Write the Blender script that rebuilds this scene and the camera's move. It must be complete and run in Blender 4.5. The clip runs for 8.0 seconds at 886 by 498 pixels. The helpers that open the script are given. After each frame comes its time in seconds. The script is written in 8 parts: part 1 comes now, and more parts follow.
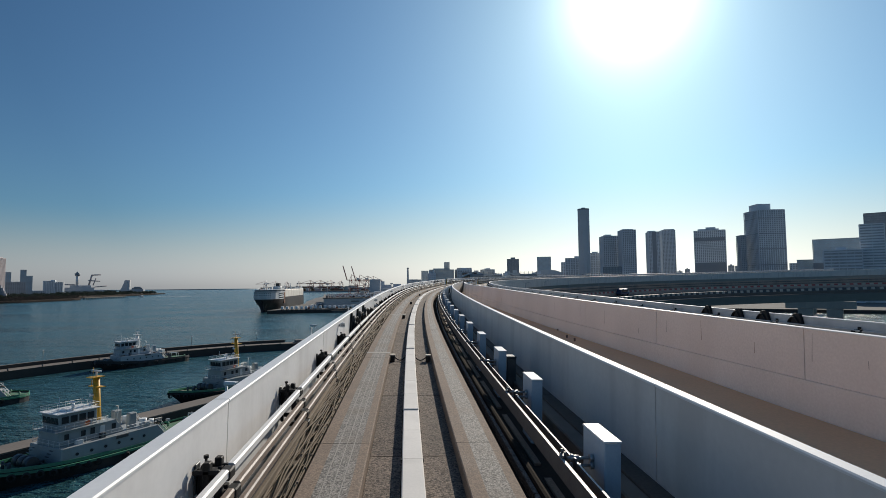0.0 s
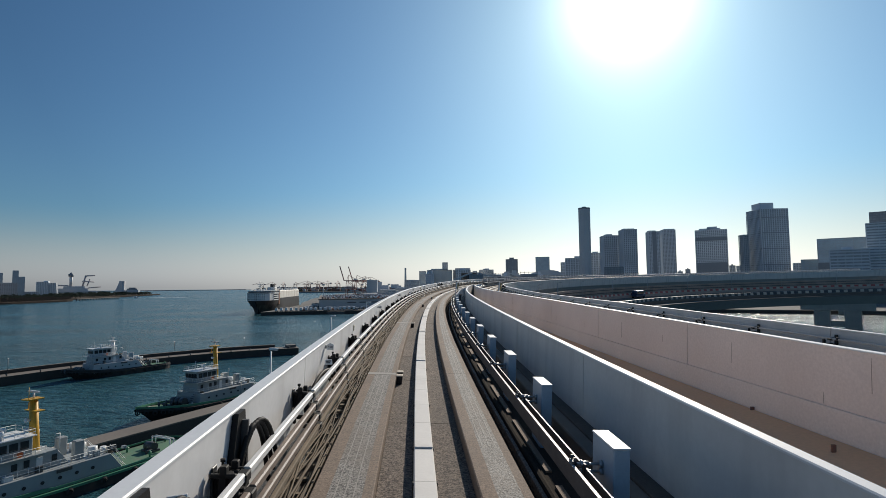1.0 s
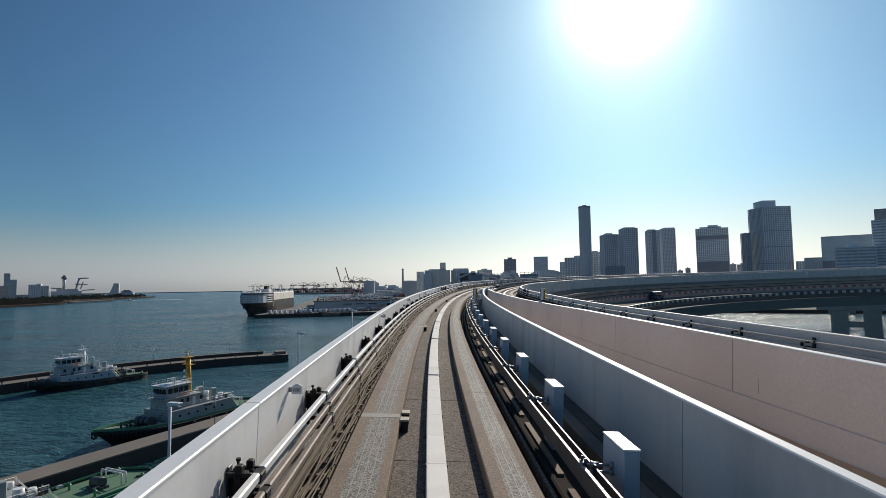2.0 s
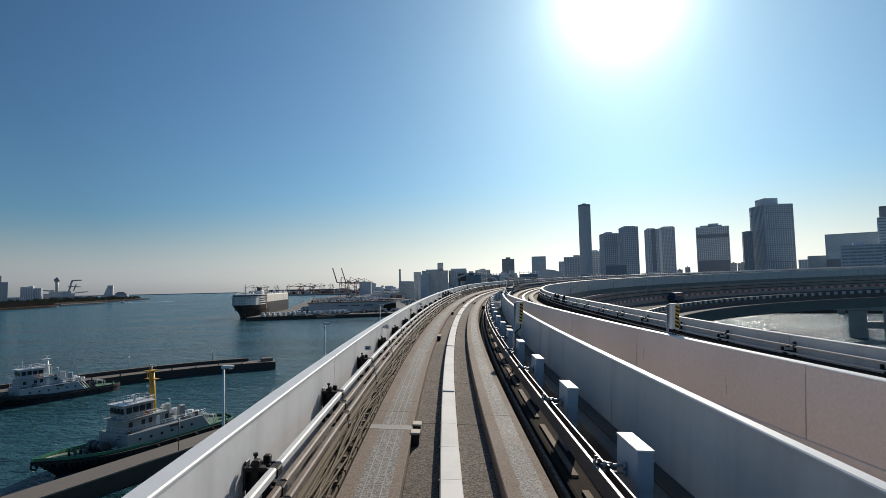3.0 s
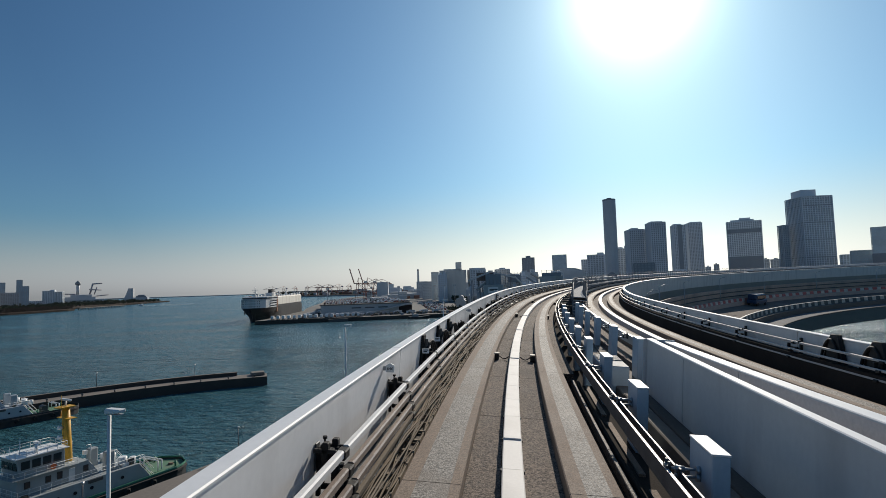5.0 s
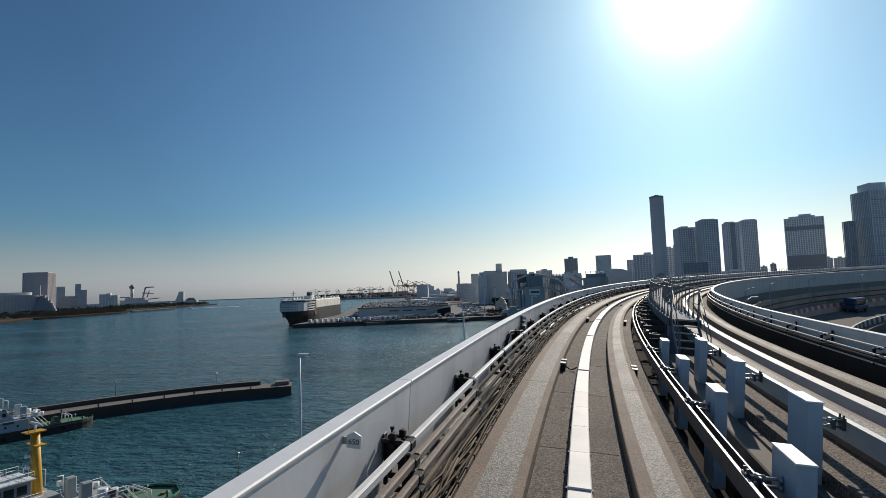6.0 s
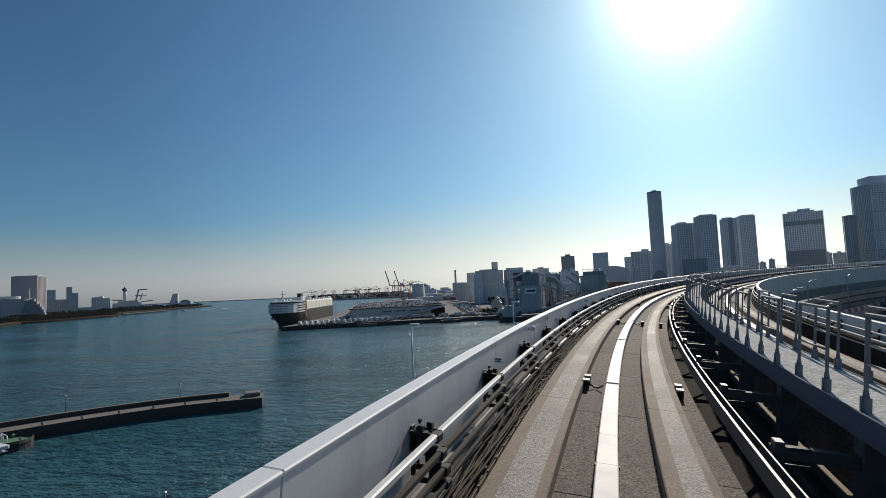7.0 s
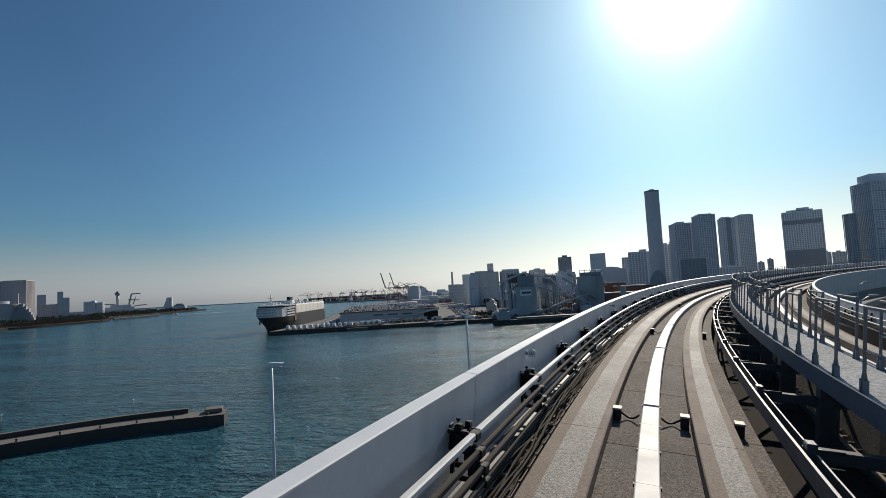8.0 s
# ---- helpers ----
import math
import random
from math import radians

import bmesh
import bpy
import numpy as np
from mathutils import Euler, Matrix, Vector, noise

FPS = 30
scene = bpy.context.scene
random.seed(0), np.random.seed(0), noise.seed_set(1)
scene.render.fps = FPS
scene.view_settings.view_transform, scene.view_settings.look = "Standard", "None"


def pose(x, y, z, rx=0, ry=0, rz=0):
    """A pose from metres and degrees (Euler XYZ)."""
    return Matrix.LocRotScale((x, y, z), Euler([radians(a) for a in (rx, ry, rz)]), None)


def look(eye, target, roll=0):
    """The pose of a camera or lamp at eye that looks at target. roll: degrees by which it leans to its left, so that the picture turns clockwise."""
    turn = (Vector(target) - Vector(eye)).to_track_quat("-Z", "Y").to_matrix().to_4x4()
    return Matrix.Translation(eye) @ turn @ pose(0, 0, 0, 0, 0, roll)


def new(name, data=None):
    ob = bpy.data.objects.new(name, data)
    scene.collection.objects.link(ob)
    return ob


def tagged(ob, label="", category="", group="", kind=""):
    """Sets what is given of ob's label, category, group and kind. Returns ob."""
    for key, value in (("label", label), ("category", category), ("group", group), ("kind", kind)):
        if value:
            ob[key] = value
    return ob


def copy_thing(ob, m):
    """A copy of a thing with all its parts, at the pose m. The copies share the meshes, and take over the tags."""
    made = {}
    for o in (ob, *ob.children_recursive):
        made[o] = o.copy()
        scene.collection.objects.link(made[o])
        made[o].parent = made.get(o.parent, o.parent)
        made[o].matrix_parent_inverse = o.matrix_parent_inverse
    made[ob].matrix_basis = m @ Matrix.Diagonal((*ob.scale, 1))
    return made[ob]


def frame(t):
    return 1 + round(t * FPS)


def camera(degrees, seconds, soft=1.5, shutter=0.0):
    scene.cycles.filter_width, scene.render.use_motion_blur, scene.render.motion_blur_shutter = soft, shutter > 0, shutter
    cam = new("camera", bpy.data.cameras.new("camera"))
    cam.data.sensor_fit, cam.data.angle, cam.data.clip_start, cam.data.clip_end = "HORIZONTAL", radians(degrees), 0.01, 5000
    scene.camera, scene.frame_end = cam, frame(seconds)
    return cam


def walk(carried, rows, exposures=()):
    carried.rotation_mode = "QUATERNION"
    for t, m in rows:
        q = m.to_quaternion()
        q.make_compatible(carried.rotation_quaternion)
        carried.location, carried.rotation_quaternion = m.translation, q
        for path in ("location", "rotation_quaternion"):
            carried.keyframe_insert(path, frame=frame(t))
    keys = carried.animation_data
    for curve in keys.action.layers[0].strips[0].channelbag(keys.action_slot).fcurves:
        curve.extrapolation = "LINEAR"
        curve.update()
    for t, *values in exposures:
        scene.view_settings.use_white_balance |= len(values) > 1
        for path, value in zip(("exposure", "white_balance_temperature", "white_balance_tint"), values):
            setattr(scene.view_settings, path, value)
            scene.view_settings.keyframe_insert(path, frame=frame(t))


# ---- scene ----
# ---------------------------------------------------------------- camera
cam = camera(79.6, 8.0, soft=0.85)
walk(cam, [
    (0, pose(-0.078, 0.000, 30.182, 93.774, 0.469, -4.216)),
    (0.1, pose(-0.085, 1.498, 30.226, 93.787, 0.469, -4.239)),
    (0.2, pose(-0.090, 2.996, 30.270, 93.801, 0.469, -4.261)),
    (0.3, pose(-0.094, 4.494, 30.314, 93.814, 0.468, -4.284)),
    (0.4, pose(-0.095, 5.992, 30.359, 93.824, 0.468, -4.308)),
    (0.5, pose(-0.092, 7.490, 30.403, 93.828, 0.468, -4.333)),
    (0.6, pose(-0.086, 8.988, 30.446, 93.826, 0.472, -4.359)),
    (0.7, pose(-0.077, 10.485, 30.489, 93.820, 0.483, -4.387)),
    (0.8, pose(-0.066, 11.983, 30.531, 93.813, 0.499, -4.415)),
    (0.9, pose(-0.051, 13.481, 30.574, 93.807, 0.518, -4.443)),
    (1, pose(-0.032, 14.978, 30.617, 93.804, 0.539, -4.471)),
    (1.1, pose(-0.009, 16.476, 30.656, 93.806, 0.565, -4.498)),
    (1.2, pose(0.017, 17.973, 30.695, 93.810, 0.600, -4.524)),
    (1.3, pose(0.046, 19.470, 30.734, 93.815, 0.640, -4.550)),
    (1.4, pose(0.081, 20.968, 30.773, 93.820, 0.680, -4.576)),
    (1.5, pose(0.121, 22.465, 30.812, 93.825, 0.716, -4.603)),
    (1.6, pose(0.166, 23.961, 30.849, 93.829, 0.747, -4.631)),
    (1.7, pose(0.213, 25.458, 30.886, 93.833, 0.778, -4.658)),
    (1.8, pose(0.264, 26.955, 30.922, 93.838, 0.808, -4.686)),
    (1.9, pose(0.319, 28.451, 30.957, 93.843, 0.838, -4.714)),
    (2, pose(0.379, 29.947, 30.992, 93.848, 0.866, -4.742)),
    (2.1, pose(0.443, 31.443, 31.026, 93.853, 0.895, -4.770)),
    (2.2, pose(0.511, 32.938, 31.059, 93.857, 0.923, -4.799)),
    (2.3, pose(0.584, 34.434, 31.091, 93.862, 0.950, -4.827)),
    (2.4, pose(0.662, 35.929, 31.123, 93.866, 0.978, -4.856)),
    (2.5, pose(0.744, 37.423, 31.154, 93.870, 1.006, -4.884)),
    (2.6, pose(0.830, 38.918, 31.182, 93.873, 1.033, -4.913)),
    (2.7, pose(0.922, 40.412, 31.209, 93.876, 1.061, -4.942)),
    (2.8, pose(1.018, 41.906, 31.236, 93.878, 1.090, -4.971)),
    (2.9, pose(1.121, 43.399, 31.263, 93.880, 1.119, -5.000)),
    (3, pose(1.230, 44.892, 31.288, 93.880, 1.148, -5.028)),
    (3.1, pose(1.344, 46.384, 31.313, 93.876, 1.179, -5.058)),
    (3.2, pose(1.464, 47.876, 31.336, 93.867, 1.211, -5.087)),
    (3.3, pose(1.590, 49.367, 31.359, 93.855, 1.243, -5.117)),
    (3.4, pose(1.722, 50.857, 31.382, 93.843, 1.274, -5.147)),
    (3.5, pose(1.861, 52.347, 31.404, 93.835, 1.302, -5.175)),
    (3.6, pose(2.007, 53.837, 31.428, 93.829, 1.326, -5.202)),
    (3.7, pose(2.162, 55.325, 31.452, 93.823, 1.347, -5.229)),
    (3.8, pose(2.323, 56.812, 31.475, 93.818, 1.368, -5.256)),
    (3.9, pose(2.491, 58.299, 31.497, 93.815, 1.391, -5.281)),
    (4, pose(2.662, 59.785, 31.519, 93.814, 1.417, -5.306)),
    (4.1, pose(2.837, 61.271, 31.541, 93.819, 1.455, -5.333)),
    (4.2, pose(3.017, 62.756, 31.563, 93.833, 1.504, -5.360)),
    (4.3, pose(3.204, 64.240, 31.586, 93.850, 1.555, -5.386)),
    (4.4, pose(3.396, 65.723, 31.609, 93.867, 1.598, -5.407)),
    (4.5, pose(3.594, 67.205, 31.632, 93.879, 1.626, -5.420)),
    (4.6, pose(3.795, 68.687, 31.656, 93.886, 1.639, -5.429)),
    (4.7, pose(4.001, 70.168, 31.680, 93.890, 1.647, -5.435)),
    (4.8, pose(4.212, 71.649, 31.705, 93.894, 1.654, -5.437)),
    (4.9, pose(4.431, 73.128, 31.730, 93.901, 1.663, -4.637)),
    (5, pose(4.659, 74.606, 31.755, 93.910, 1.676, -3.001)),
    (5.1, pose(4.912, 76.080, 31.779, 93.956, 1.710, -0.882)),
    (5.2, pose(5.173, 77.552, 31.804, 94.014, 1.751, 0.328)),
    (5.3, pose(5.429, 79.025, 31.829, 94.050, 1.781, 0.976)),
    (5.4, pose(5.692, 80.497, 31.855, 94.087, 1.805, 1.279)),
    (5.5, pose(5.961, 81.968, 31.882, 94.123, 1.827, 1.410)),
    (5.6, pose(6.236, 83.437, 31.908, 94.157, 1.846, 1.434)),
    (5.7, pose(6.519, 84.905, 31.936, 94.188, 1.865, 1.434)),
    (5.8, pose(6.809, 86.371, 31.963, 94.217, 1.885, 1.433)),
    (5.9, pose(7.106, 87.836, 31.991, 94.242, 1.906, 1.430)),
    (6, pose(7.412, 89.299, 32.020, 94.262, 1.931, 1.425)),
    (6.1, pose(7.725, 90.760, 32.049, 94.278, 1.960, 1.418)),
    (6.2, pose(8.047, 92.219, 32.078, 94.288, 1.995, 1.409)),
    (6.3, pose(8.378, 93.676, 32.107, 94.291, 2.037, 1.398)),
    (6.4, pose(8.724, 95.130, 32.136, 94.205, 2.120, 1.356)),
    (6.5, pose(9.078, 96.581, 32.165, 94.118, 2.218, 1.300)),
    (6.6, pose(9.437, 98.031, 32.196, 94.120, 2.291, 1.265)),
    (6.7, pose(9.804, 99.479, 32.227, 94.126, 2.360, 1.234)),
    (6.8, pose(10.179, 100.925, 32.257, 94.135, 2.423, 1.206)),
    (6.9, pose(10.562, 102.369, 32.286, 94.145, 2.479, 1.180)),
    (7, pose(10.952, 103.811, 32.315, 94.156, 2.528, 1.156)),
    (7.1, pose(11.350, 105.250, 32.344, 94.170, 2.568, 1.135)),
    (7.2, pose(11.756, 106.687, 32.372, 94.190, 2.603, 1.118)),
    (7.3, pose(12.172, 108.121, 32.399, 94.213, 2.634, 1.102)),
    (7.4, pose(12.597, 109.552, 32.426, 94.236, 2.666, 1.084)),
    (7.5, pose(13.032, 110.981, 32.453, 94.257, 2.700, 1.063)),
    (7.6, pose(13.477, 112.406, 32.479, 94.276, 2.738, 1.038)),
    (7.7, pose(13.930, 113.828, 32.505, 94.293, 2.778, 1.007)),
    (7.8, pose(14.392, 115.248, 32.530, 94.311, 2.819, 0.975)),
    (7.9, pose(14.863, 116.664, 32.556, 94.328, 2.860, 0.942)),
    (8, pose(15.345, 118.077, 32.581, 94.345, 2.901, 0.910)),
])

# ---------------------------------------------------------------- world, sun
SUN_AZ, SUN_EL = 24.6, 28.0          # degrees: clockwise from +y, above the horizon
world = bpy.data.worlds.new("world")
scene.world = world
world.use_nodes = True
wn = world.node_tree
sky = wn.nodes.new("ShaderNodeTexSky")
sky.sky_type = "NISHITA"
sky.sun_disc = False
sky.sun_elevation, sky.sun_rotation = radians(SUN_EL), radians(SUN_AZ)
sky.altitude, sky.air_density, sky.dust_density, sky.ozone_density = 0, 1.0, 0.7, 3.5
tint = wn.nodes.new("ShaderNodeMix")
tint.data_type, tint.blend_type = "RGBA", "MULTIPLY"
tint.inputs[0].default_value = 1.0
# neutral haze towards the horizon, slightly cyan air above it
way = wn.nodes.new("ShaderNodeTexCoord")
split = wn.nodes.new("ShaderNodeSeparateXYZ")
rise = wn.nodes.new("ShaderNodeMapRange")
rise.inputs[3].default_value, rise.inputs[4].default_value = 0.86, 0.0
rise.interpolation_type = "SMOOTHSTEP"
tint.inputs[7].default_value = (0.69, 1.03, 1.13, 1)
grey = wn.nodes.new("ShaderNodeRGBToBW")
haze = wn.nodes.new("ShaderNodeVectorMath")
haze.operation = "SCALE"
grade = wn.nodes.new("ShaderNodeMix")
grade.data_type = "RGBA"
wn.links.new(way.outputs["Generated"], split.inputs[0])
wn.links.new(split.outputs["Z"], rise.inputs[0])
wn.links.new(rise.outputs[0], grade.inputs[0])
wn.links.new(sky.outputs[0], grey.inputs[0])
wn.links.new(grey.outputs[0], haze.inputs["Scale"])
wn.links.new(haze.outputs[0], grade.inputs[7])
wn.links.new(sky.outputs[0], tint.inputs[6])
# lens glare round the sun, added to the sky as a narrow lobe
toward = wn.nodes.new("ShaderNodeVectorMath")
toward.operation = "DOT_PRODUCT"
toward.inputs[1].default_value = (math.sin(radians(SUN_AZ)) * math.cos(radians(SUN_EL)), math.cos(radians(SUN_AZ)) * math.cos(radians(SUN_EL)), math.sin(radians(SUN_EL)))
lobe = wn.nodes.new("ShaderNodeMath")
lobe.operation = "POWER"
lobe.inputs[1].default_value = 240.0
above = wn.nodes.new("ShaderNodeMath")
above.operation = "MAXIMUM"
above.inputs[1].default_value = 0.0
sun_glare = wn.nodes.new("ShaderNodeVectorMath")
sun_glare.operation = "SCALE"
sun_glare.inputs[0].default_value = (19.0, 19.0, 18.0)
wn.links.new(way.outputs["Generated"], toward.inputs[0])
wn.links.new(toward.outputs["Value"], above.inputs[0])
wn.links.new(above.outputs[0], lobe.inputs[0])
wn.links.new(lobe.outputs[0], sun_glare.inputs["Scale"])
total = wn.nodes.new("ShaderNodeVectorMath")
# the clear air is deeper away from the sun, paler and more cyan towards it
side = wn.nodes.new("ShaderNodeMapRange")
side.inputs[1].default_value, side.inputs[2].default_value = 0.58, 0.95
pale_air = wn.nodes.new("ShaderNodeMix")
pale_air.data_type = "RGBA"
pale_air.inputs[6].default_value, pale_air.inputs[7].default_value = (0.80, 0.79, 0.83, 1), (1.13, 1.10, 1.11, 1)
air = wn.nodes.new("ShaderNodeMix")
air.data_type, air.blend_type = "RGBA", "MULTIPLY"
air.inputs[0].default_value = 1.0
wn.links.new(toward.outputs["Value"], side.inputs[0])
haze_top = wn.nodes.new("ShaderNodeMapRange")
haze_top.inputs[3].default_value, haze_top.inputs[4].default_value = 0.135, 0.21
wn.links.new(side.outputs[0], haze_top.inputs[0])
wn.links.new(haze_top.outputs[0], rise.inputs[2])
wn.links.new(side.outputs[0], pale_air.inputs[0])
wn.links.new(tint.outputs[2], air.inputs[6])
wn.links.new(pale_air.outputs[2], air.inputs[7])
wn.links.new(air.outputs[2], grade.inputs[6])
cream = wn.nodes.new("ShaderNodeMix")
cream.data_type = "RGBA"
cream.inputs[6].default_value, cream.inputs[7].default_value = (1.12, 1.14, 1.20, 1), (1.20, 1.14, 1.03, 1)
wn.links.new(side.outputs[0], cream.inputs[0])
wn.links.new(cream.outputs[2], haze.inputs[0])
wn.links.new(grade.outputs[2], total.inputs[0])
wn.links.new(sun_glare.outputs[0], total.inputs[1])
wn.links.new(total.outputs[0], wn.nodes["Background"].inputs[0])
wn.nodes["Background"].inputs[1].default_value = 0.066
sun_data = bpy.data.lights.new("sun", "SUN")
sun_data.energy, sun_data.angle, sun_data.color = 3.9, radians(0.53), (1.0, 0.90, 0.77)
sun = new("sun", sun_data)
sun_way = Vector((math.sin(radians(SUN_AZ)) * math.cos(radians(SUN_EL)), math.cos(radians(SUN_AZ)) * math.cos(radians(SUN_EL)), math.sin(radians(SUN_EL))))
sun.matrix_world = look(sun_way * 100 + Vector((0, 0, 60)), (0, 0, 60))
scene.view_settings.exposure = 0.0


# ---------------------------------------------------------------- materials
def nodes_of(name):
    m = bpy.data.materials.new(name)
    m.use_nodes = True
    t = m.node_tree
    return m, t, t.nodes["Principled BSDF"], t.nodes, t.links


def surface(name, colour, rough=0.6, metal=0.0, vary=0.18, scale=3.0, fine=40.0, bump=0.15, stain=None, stain_scale=0.6, stain_amount=0.5, piece=0.0, spec=0.5, streak=False, speckle=0.0, speckle_scale=60.0):
    """A worn surface: coarse and fine variation of the colour, optional stains, bump, optional difference from piece to piece."""
    m, t, b, n, l = nodes_of(name)
    co = n.new("ShaderNodeNewGeometry")
    def noise_at(s, detail=4.0, stretch=None):
        k = n.new("ShaderNodeTexNoise")
        k.inputs["Scale"].default_value, k.inputs["Detail"].default_value = s, detail
        if stretch:
            mp = n.new("ShaderNodeMapping")
            mp.inputs["Scale"].default_value = stretch
            l.new(co.outputs["Position"], mp.inputs[0])
            l.new(mp.outputs[0], k.inputs["Vector"])
        else:
            l.new(co.outputs["Position"], k.inputs["Vector"])
        return k
    n1, n2 = noise_at(scale), noise_at(fine, 6.0)
    add = n.new("ShaderNodeMath"); add.operation = "ADD"
    l.new(n1.outputs[0], add.inputs[0]); l.new(n2.outputs[0], add.inputs[1])
    mr = n.new("ShaderNodeMapRange")
    mr.inputs[1].default_value, mr.inputs[2].default_value = 0.6, 1.4
    mr.inputs[3].default_value, mr.inputs[4].default_value = 1 - vary, 1 + vary
    l.new(add.outputs[0], mr.inputs[0])
    value = mr.outputs[0]
    if speckle:
        vo = n.new("ShaderNodeTexVoronoi")
        vo.inputs["Scale"].default_value = speckle_scale
        l.new(co.outputs["Position"], vo.inputs["Vector"])
        sp = n.new("ShaderNodeSeparateColor")
        l.new(vo.outputs["Color"], sp.inputs[0])
        sr = n.new("ShaderNodeMapRange")
        sr.inputs[3].default_value, sr.inputs[4].default_value = 1 - speckle, 1 + speckle
        l.new(sp.outputs[0], sr.inputs[0])
        ms = n.new("ShaderNodeMath"); ms.operation = "MULTIPLY"
        l.new(value, ms.inputs[0]); l.new(sr.outputs[0], ms.inputs[1])
        value = ms.outputs[0]
    if piece:
        info = n.new("ShaderNodeObjectInfo")
        pr = n.new("ShaderNodeMapRange")
        pr.inputs[3].default_value, pr.inputs[4].default_value = 1 - piece, 1 + piece
        l.new(info.outputs["Random"], pr.inputs[0])
        mu = n.new("ShaderNodeMath"); mu.operation = "MULTIPLY"
        l.new(value, mu.inputs[0]); l.new(pr.outputs[0], mu.inputs[1])
        value = mu.outputs[0]
    vm = n.new("ShaderNodeVectorMath"); vm.operation = "SCALE"
    vm.inputs[0].default_value = colour
    l.new(value, vm.inputs["Scale"])
    out = vm.outputs[0]
    if stain:
        ns = noise_at(stain_scale, 5.0, (1, 1, 0.15) if streak else None)
        ra = n.new("ShaderNodeMapRange")
        ra.inputs[1].default_value, ra.inputs[2].default_value = 0.50, 0.68
        ra.inputs[4].default_value = stain_amount
        l.new(ns.outputs[0], ra.inputs[0])
        mx = n.new("ShaderNodeMix"); mx.data_type = "RGBA"
        l.new(ra.outputs[0], mx.inputs[0]); l.new(out, mx.inputs[6])
        mx.inputs[7].default_value = (*stain, 1)
        out = mx.outputs[2]
    l.new(out, b.inputs["Base Color"])
    rr = n.new("ShaderNodeMapRange")
    rr.inputs[3].default_value, rr.inputs[4].default_value = max(rough - 0.1, 0.02), min(rough + 0.1, 1)
    l.new(n1.outputs[0], rr.inputs[0]); l.new(rr.outputs[0], b.inputs["Roughness"])
    b.inputs["Metallic"].default_value = metal
    b.inputs["Specular IOR Level"].default_value = spec
    if bump:
        bp = n.new("ShaderNodeBump")
        bp.inputs["Strength"].default_value, bp.inputs["Distance"].default_value = bump, 0.02
        l.new(n2.outputs[0], bp.inputs["Height"]); l.new(bp.outputs[0], b.inputs["Normal"])
    return m


def water_material():
    """Harbour water: teal in drifting patches with ripple tones put into the colour, small wind waves at four sizes."""
    m, t, b, n, l = nodes_of("sea_water")
    geo = n.new("ShaderNodeNewGeometry")
    def waves(scale, stretch, turn, detail, rough=0.5):
        mp = n.new("ShaderNodeMapping")
        mp.inputs["Scale"].default_value, mp.inputs["Rotation"].default_value = stretch, (0, 0, turn)
        x = n.new("ShaderNodeTexNoise")
        x.inputs["Scale"].default_value, x.inputs["Detail"].default_value, x.inputs["Roughness"].default_value = scale, detail, rough
        l.new(geo.outputs["Position"], mp.inputs[0]); l.new(mp.outputs[0], x.inputs["Vector"])
        return x.outputs[0]
    def calc(op, a, c):
        k = n.new("ShaderNodeMath"); k.operation = op
        for i, v in enumerate((a, c)):
            if isinstance(v, float):
                k.inputs[i].default_value = v
            else:
                l.new(v, k.inputs[i])
        return k.outputs[0]
    patch = waves(0.010, (0.7, 1.6, 1), 0.3, 5.0)
    # The finer noise paints ripple light and dark into the base colour
    body = calc("ADD", calc("MULTIPLY", patch, 0.8), waves(0.30, (0.7, 1.3, 1), 0.5, 8.0, 0.6))
    rmp = n.new("ShaderNodeValToRGB")
    rmp.color_ramp.elements[0].position, rmp.color_ramp.elements[0].color = 0.74, (0.012, 0.044, 0.049, 1)
    rmp.color_ramp.elements[1].position, rmp.color_ramp.elements[1].color = 1.04, (0.040, 0.122, 0.148, 1)
    l.new(body, rmp.inputs[0]); l.new(rmp.outputs[0], b.inputs["Base Color"])
    b.inputs["IOR"].default_value, b.inputs["Specular IOR Level"].default_value = 1.33, 0.34
    rough = n.new("ShaderNodeMapRange")
    rough.inputs[1].default_value, rough.inputs[2].default_value = 0.4, 0.62
    rough.inputs[3].default_value, rough.inputs[4].default_value = 0.17, 0.23
    l.new(patch, rough.inputs[0]); l.new(rough.outputs[0], b.inputs["Roughness"])
    swell, chop, ripple, fine = waves(0.035, (0.8, 1.8, 1), 0.45, 3.0), waves(0.17, (0.8, 1.6, 1), 0.35, 4.0), waves(0.62, (0.85, 1.4, 1), 0.6, 4.0), waves(1.9, (0.9, 1.2, 1), 0.2, 3.0)
    height = calc("ADD", calc("ADD", calc("MULTIPLY", swell, 2.6), calc("MULTIPLY", chop, 1.7)), calc("ADD", calc("MULTIPLY", ripple, 1.1), calc("MULTIPLY", fine, 0.40)))
    bp = n.new("ShaderNodeBump"); bp.inputs["Strength"].default_value, bp.inputs["Distance"].default_value = 1.0, 1.0
    l.new(height, bp.inputs["Height"]); l.new(bp.outputs[0], b.inputs["Normal"])
    return m


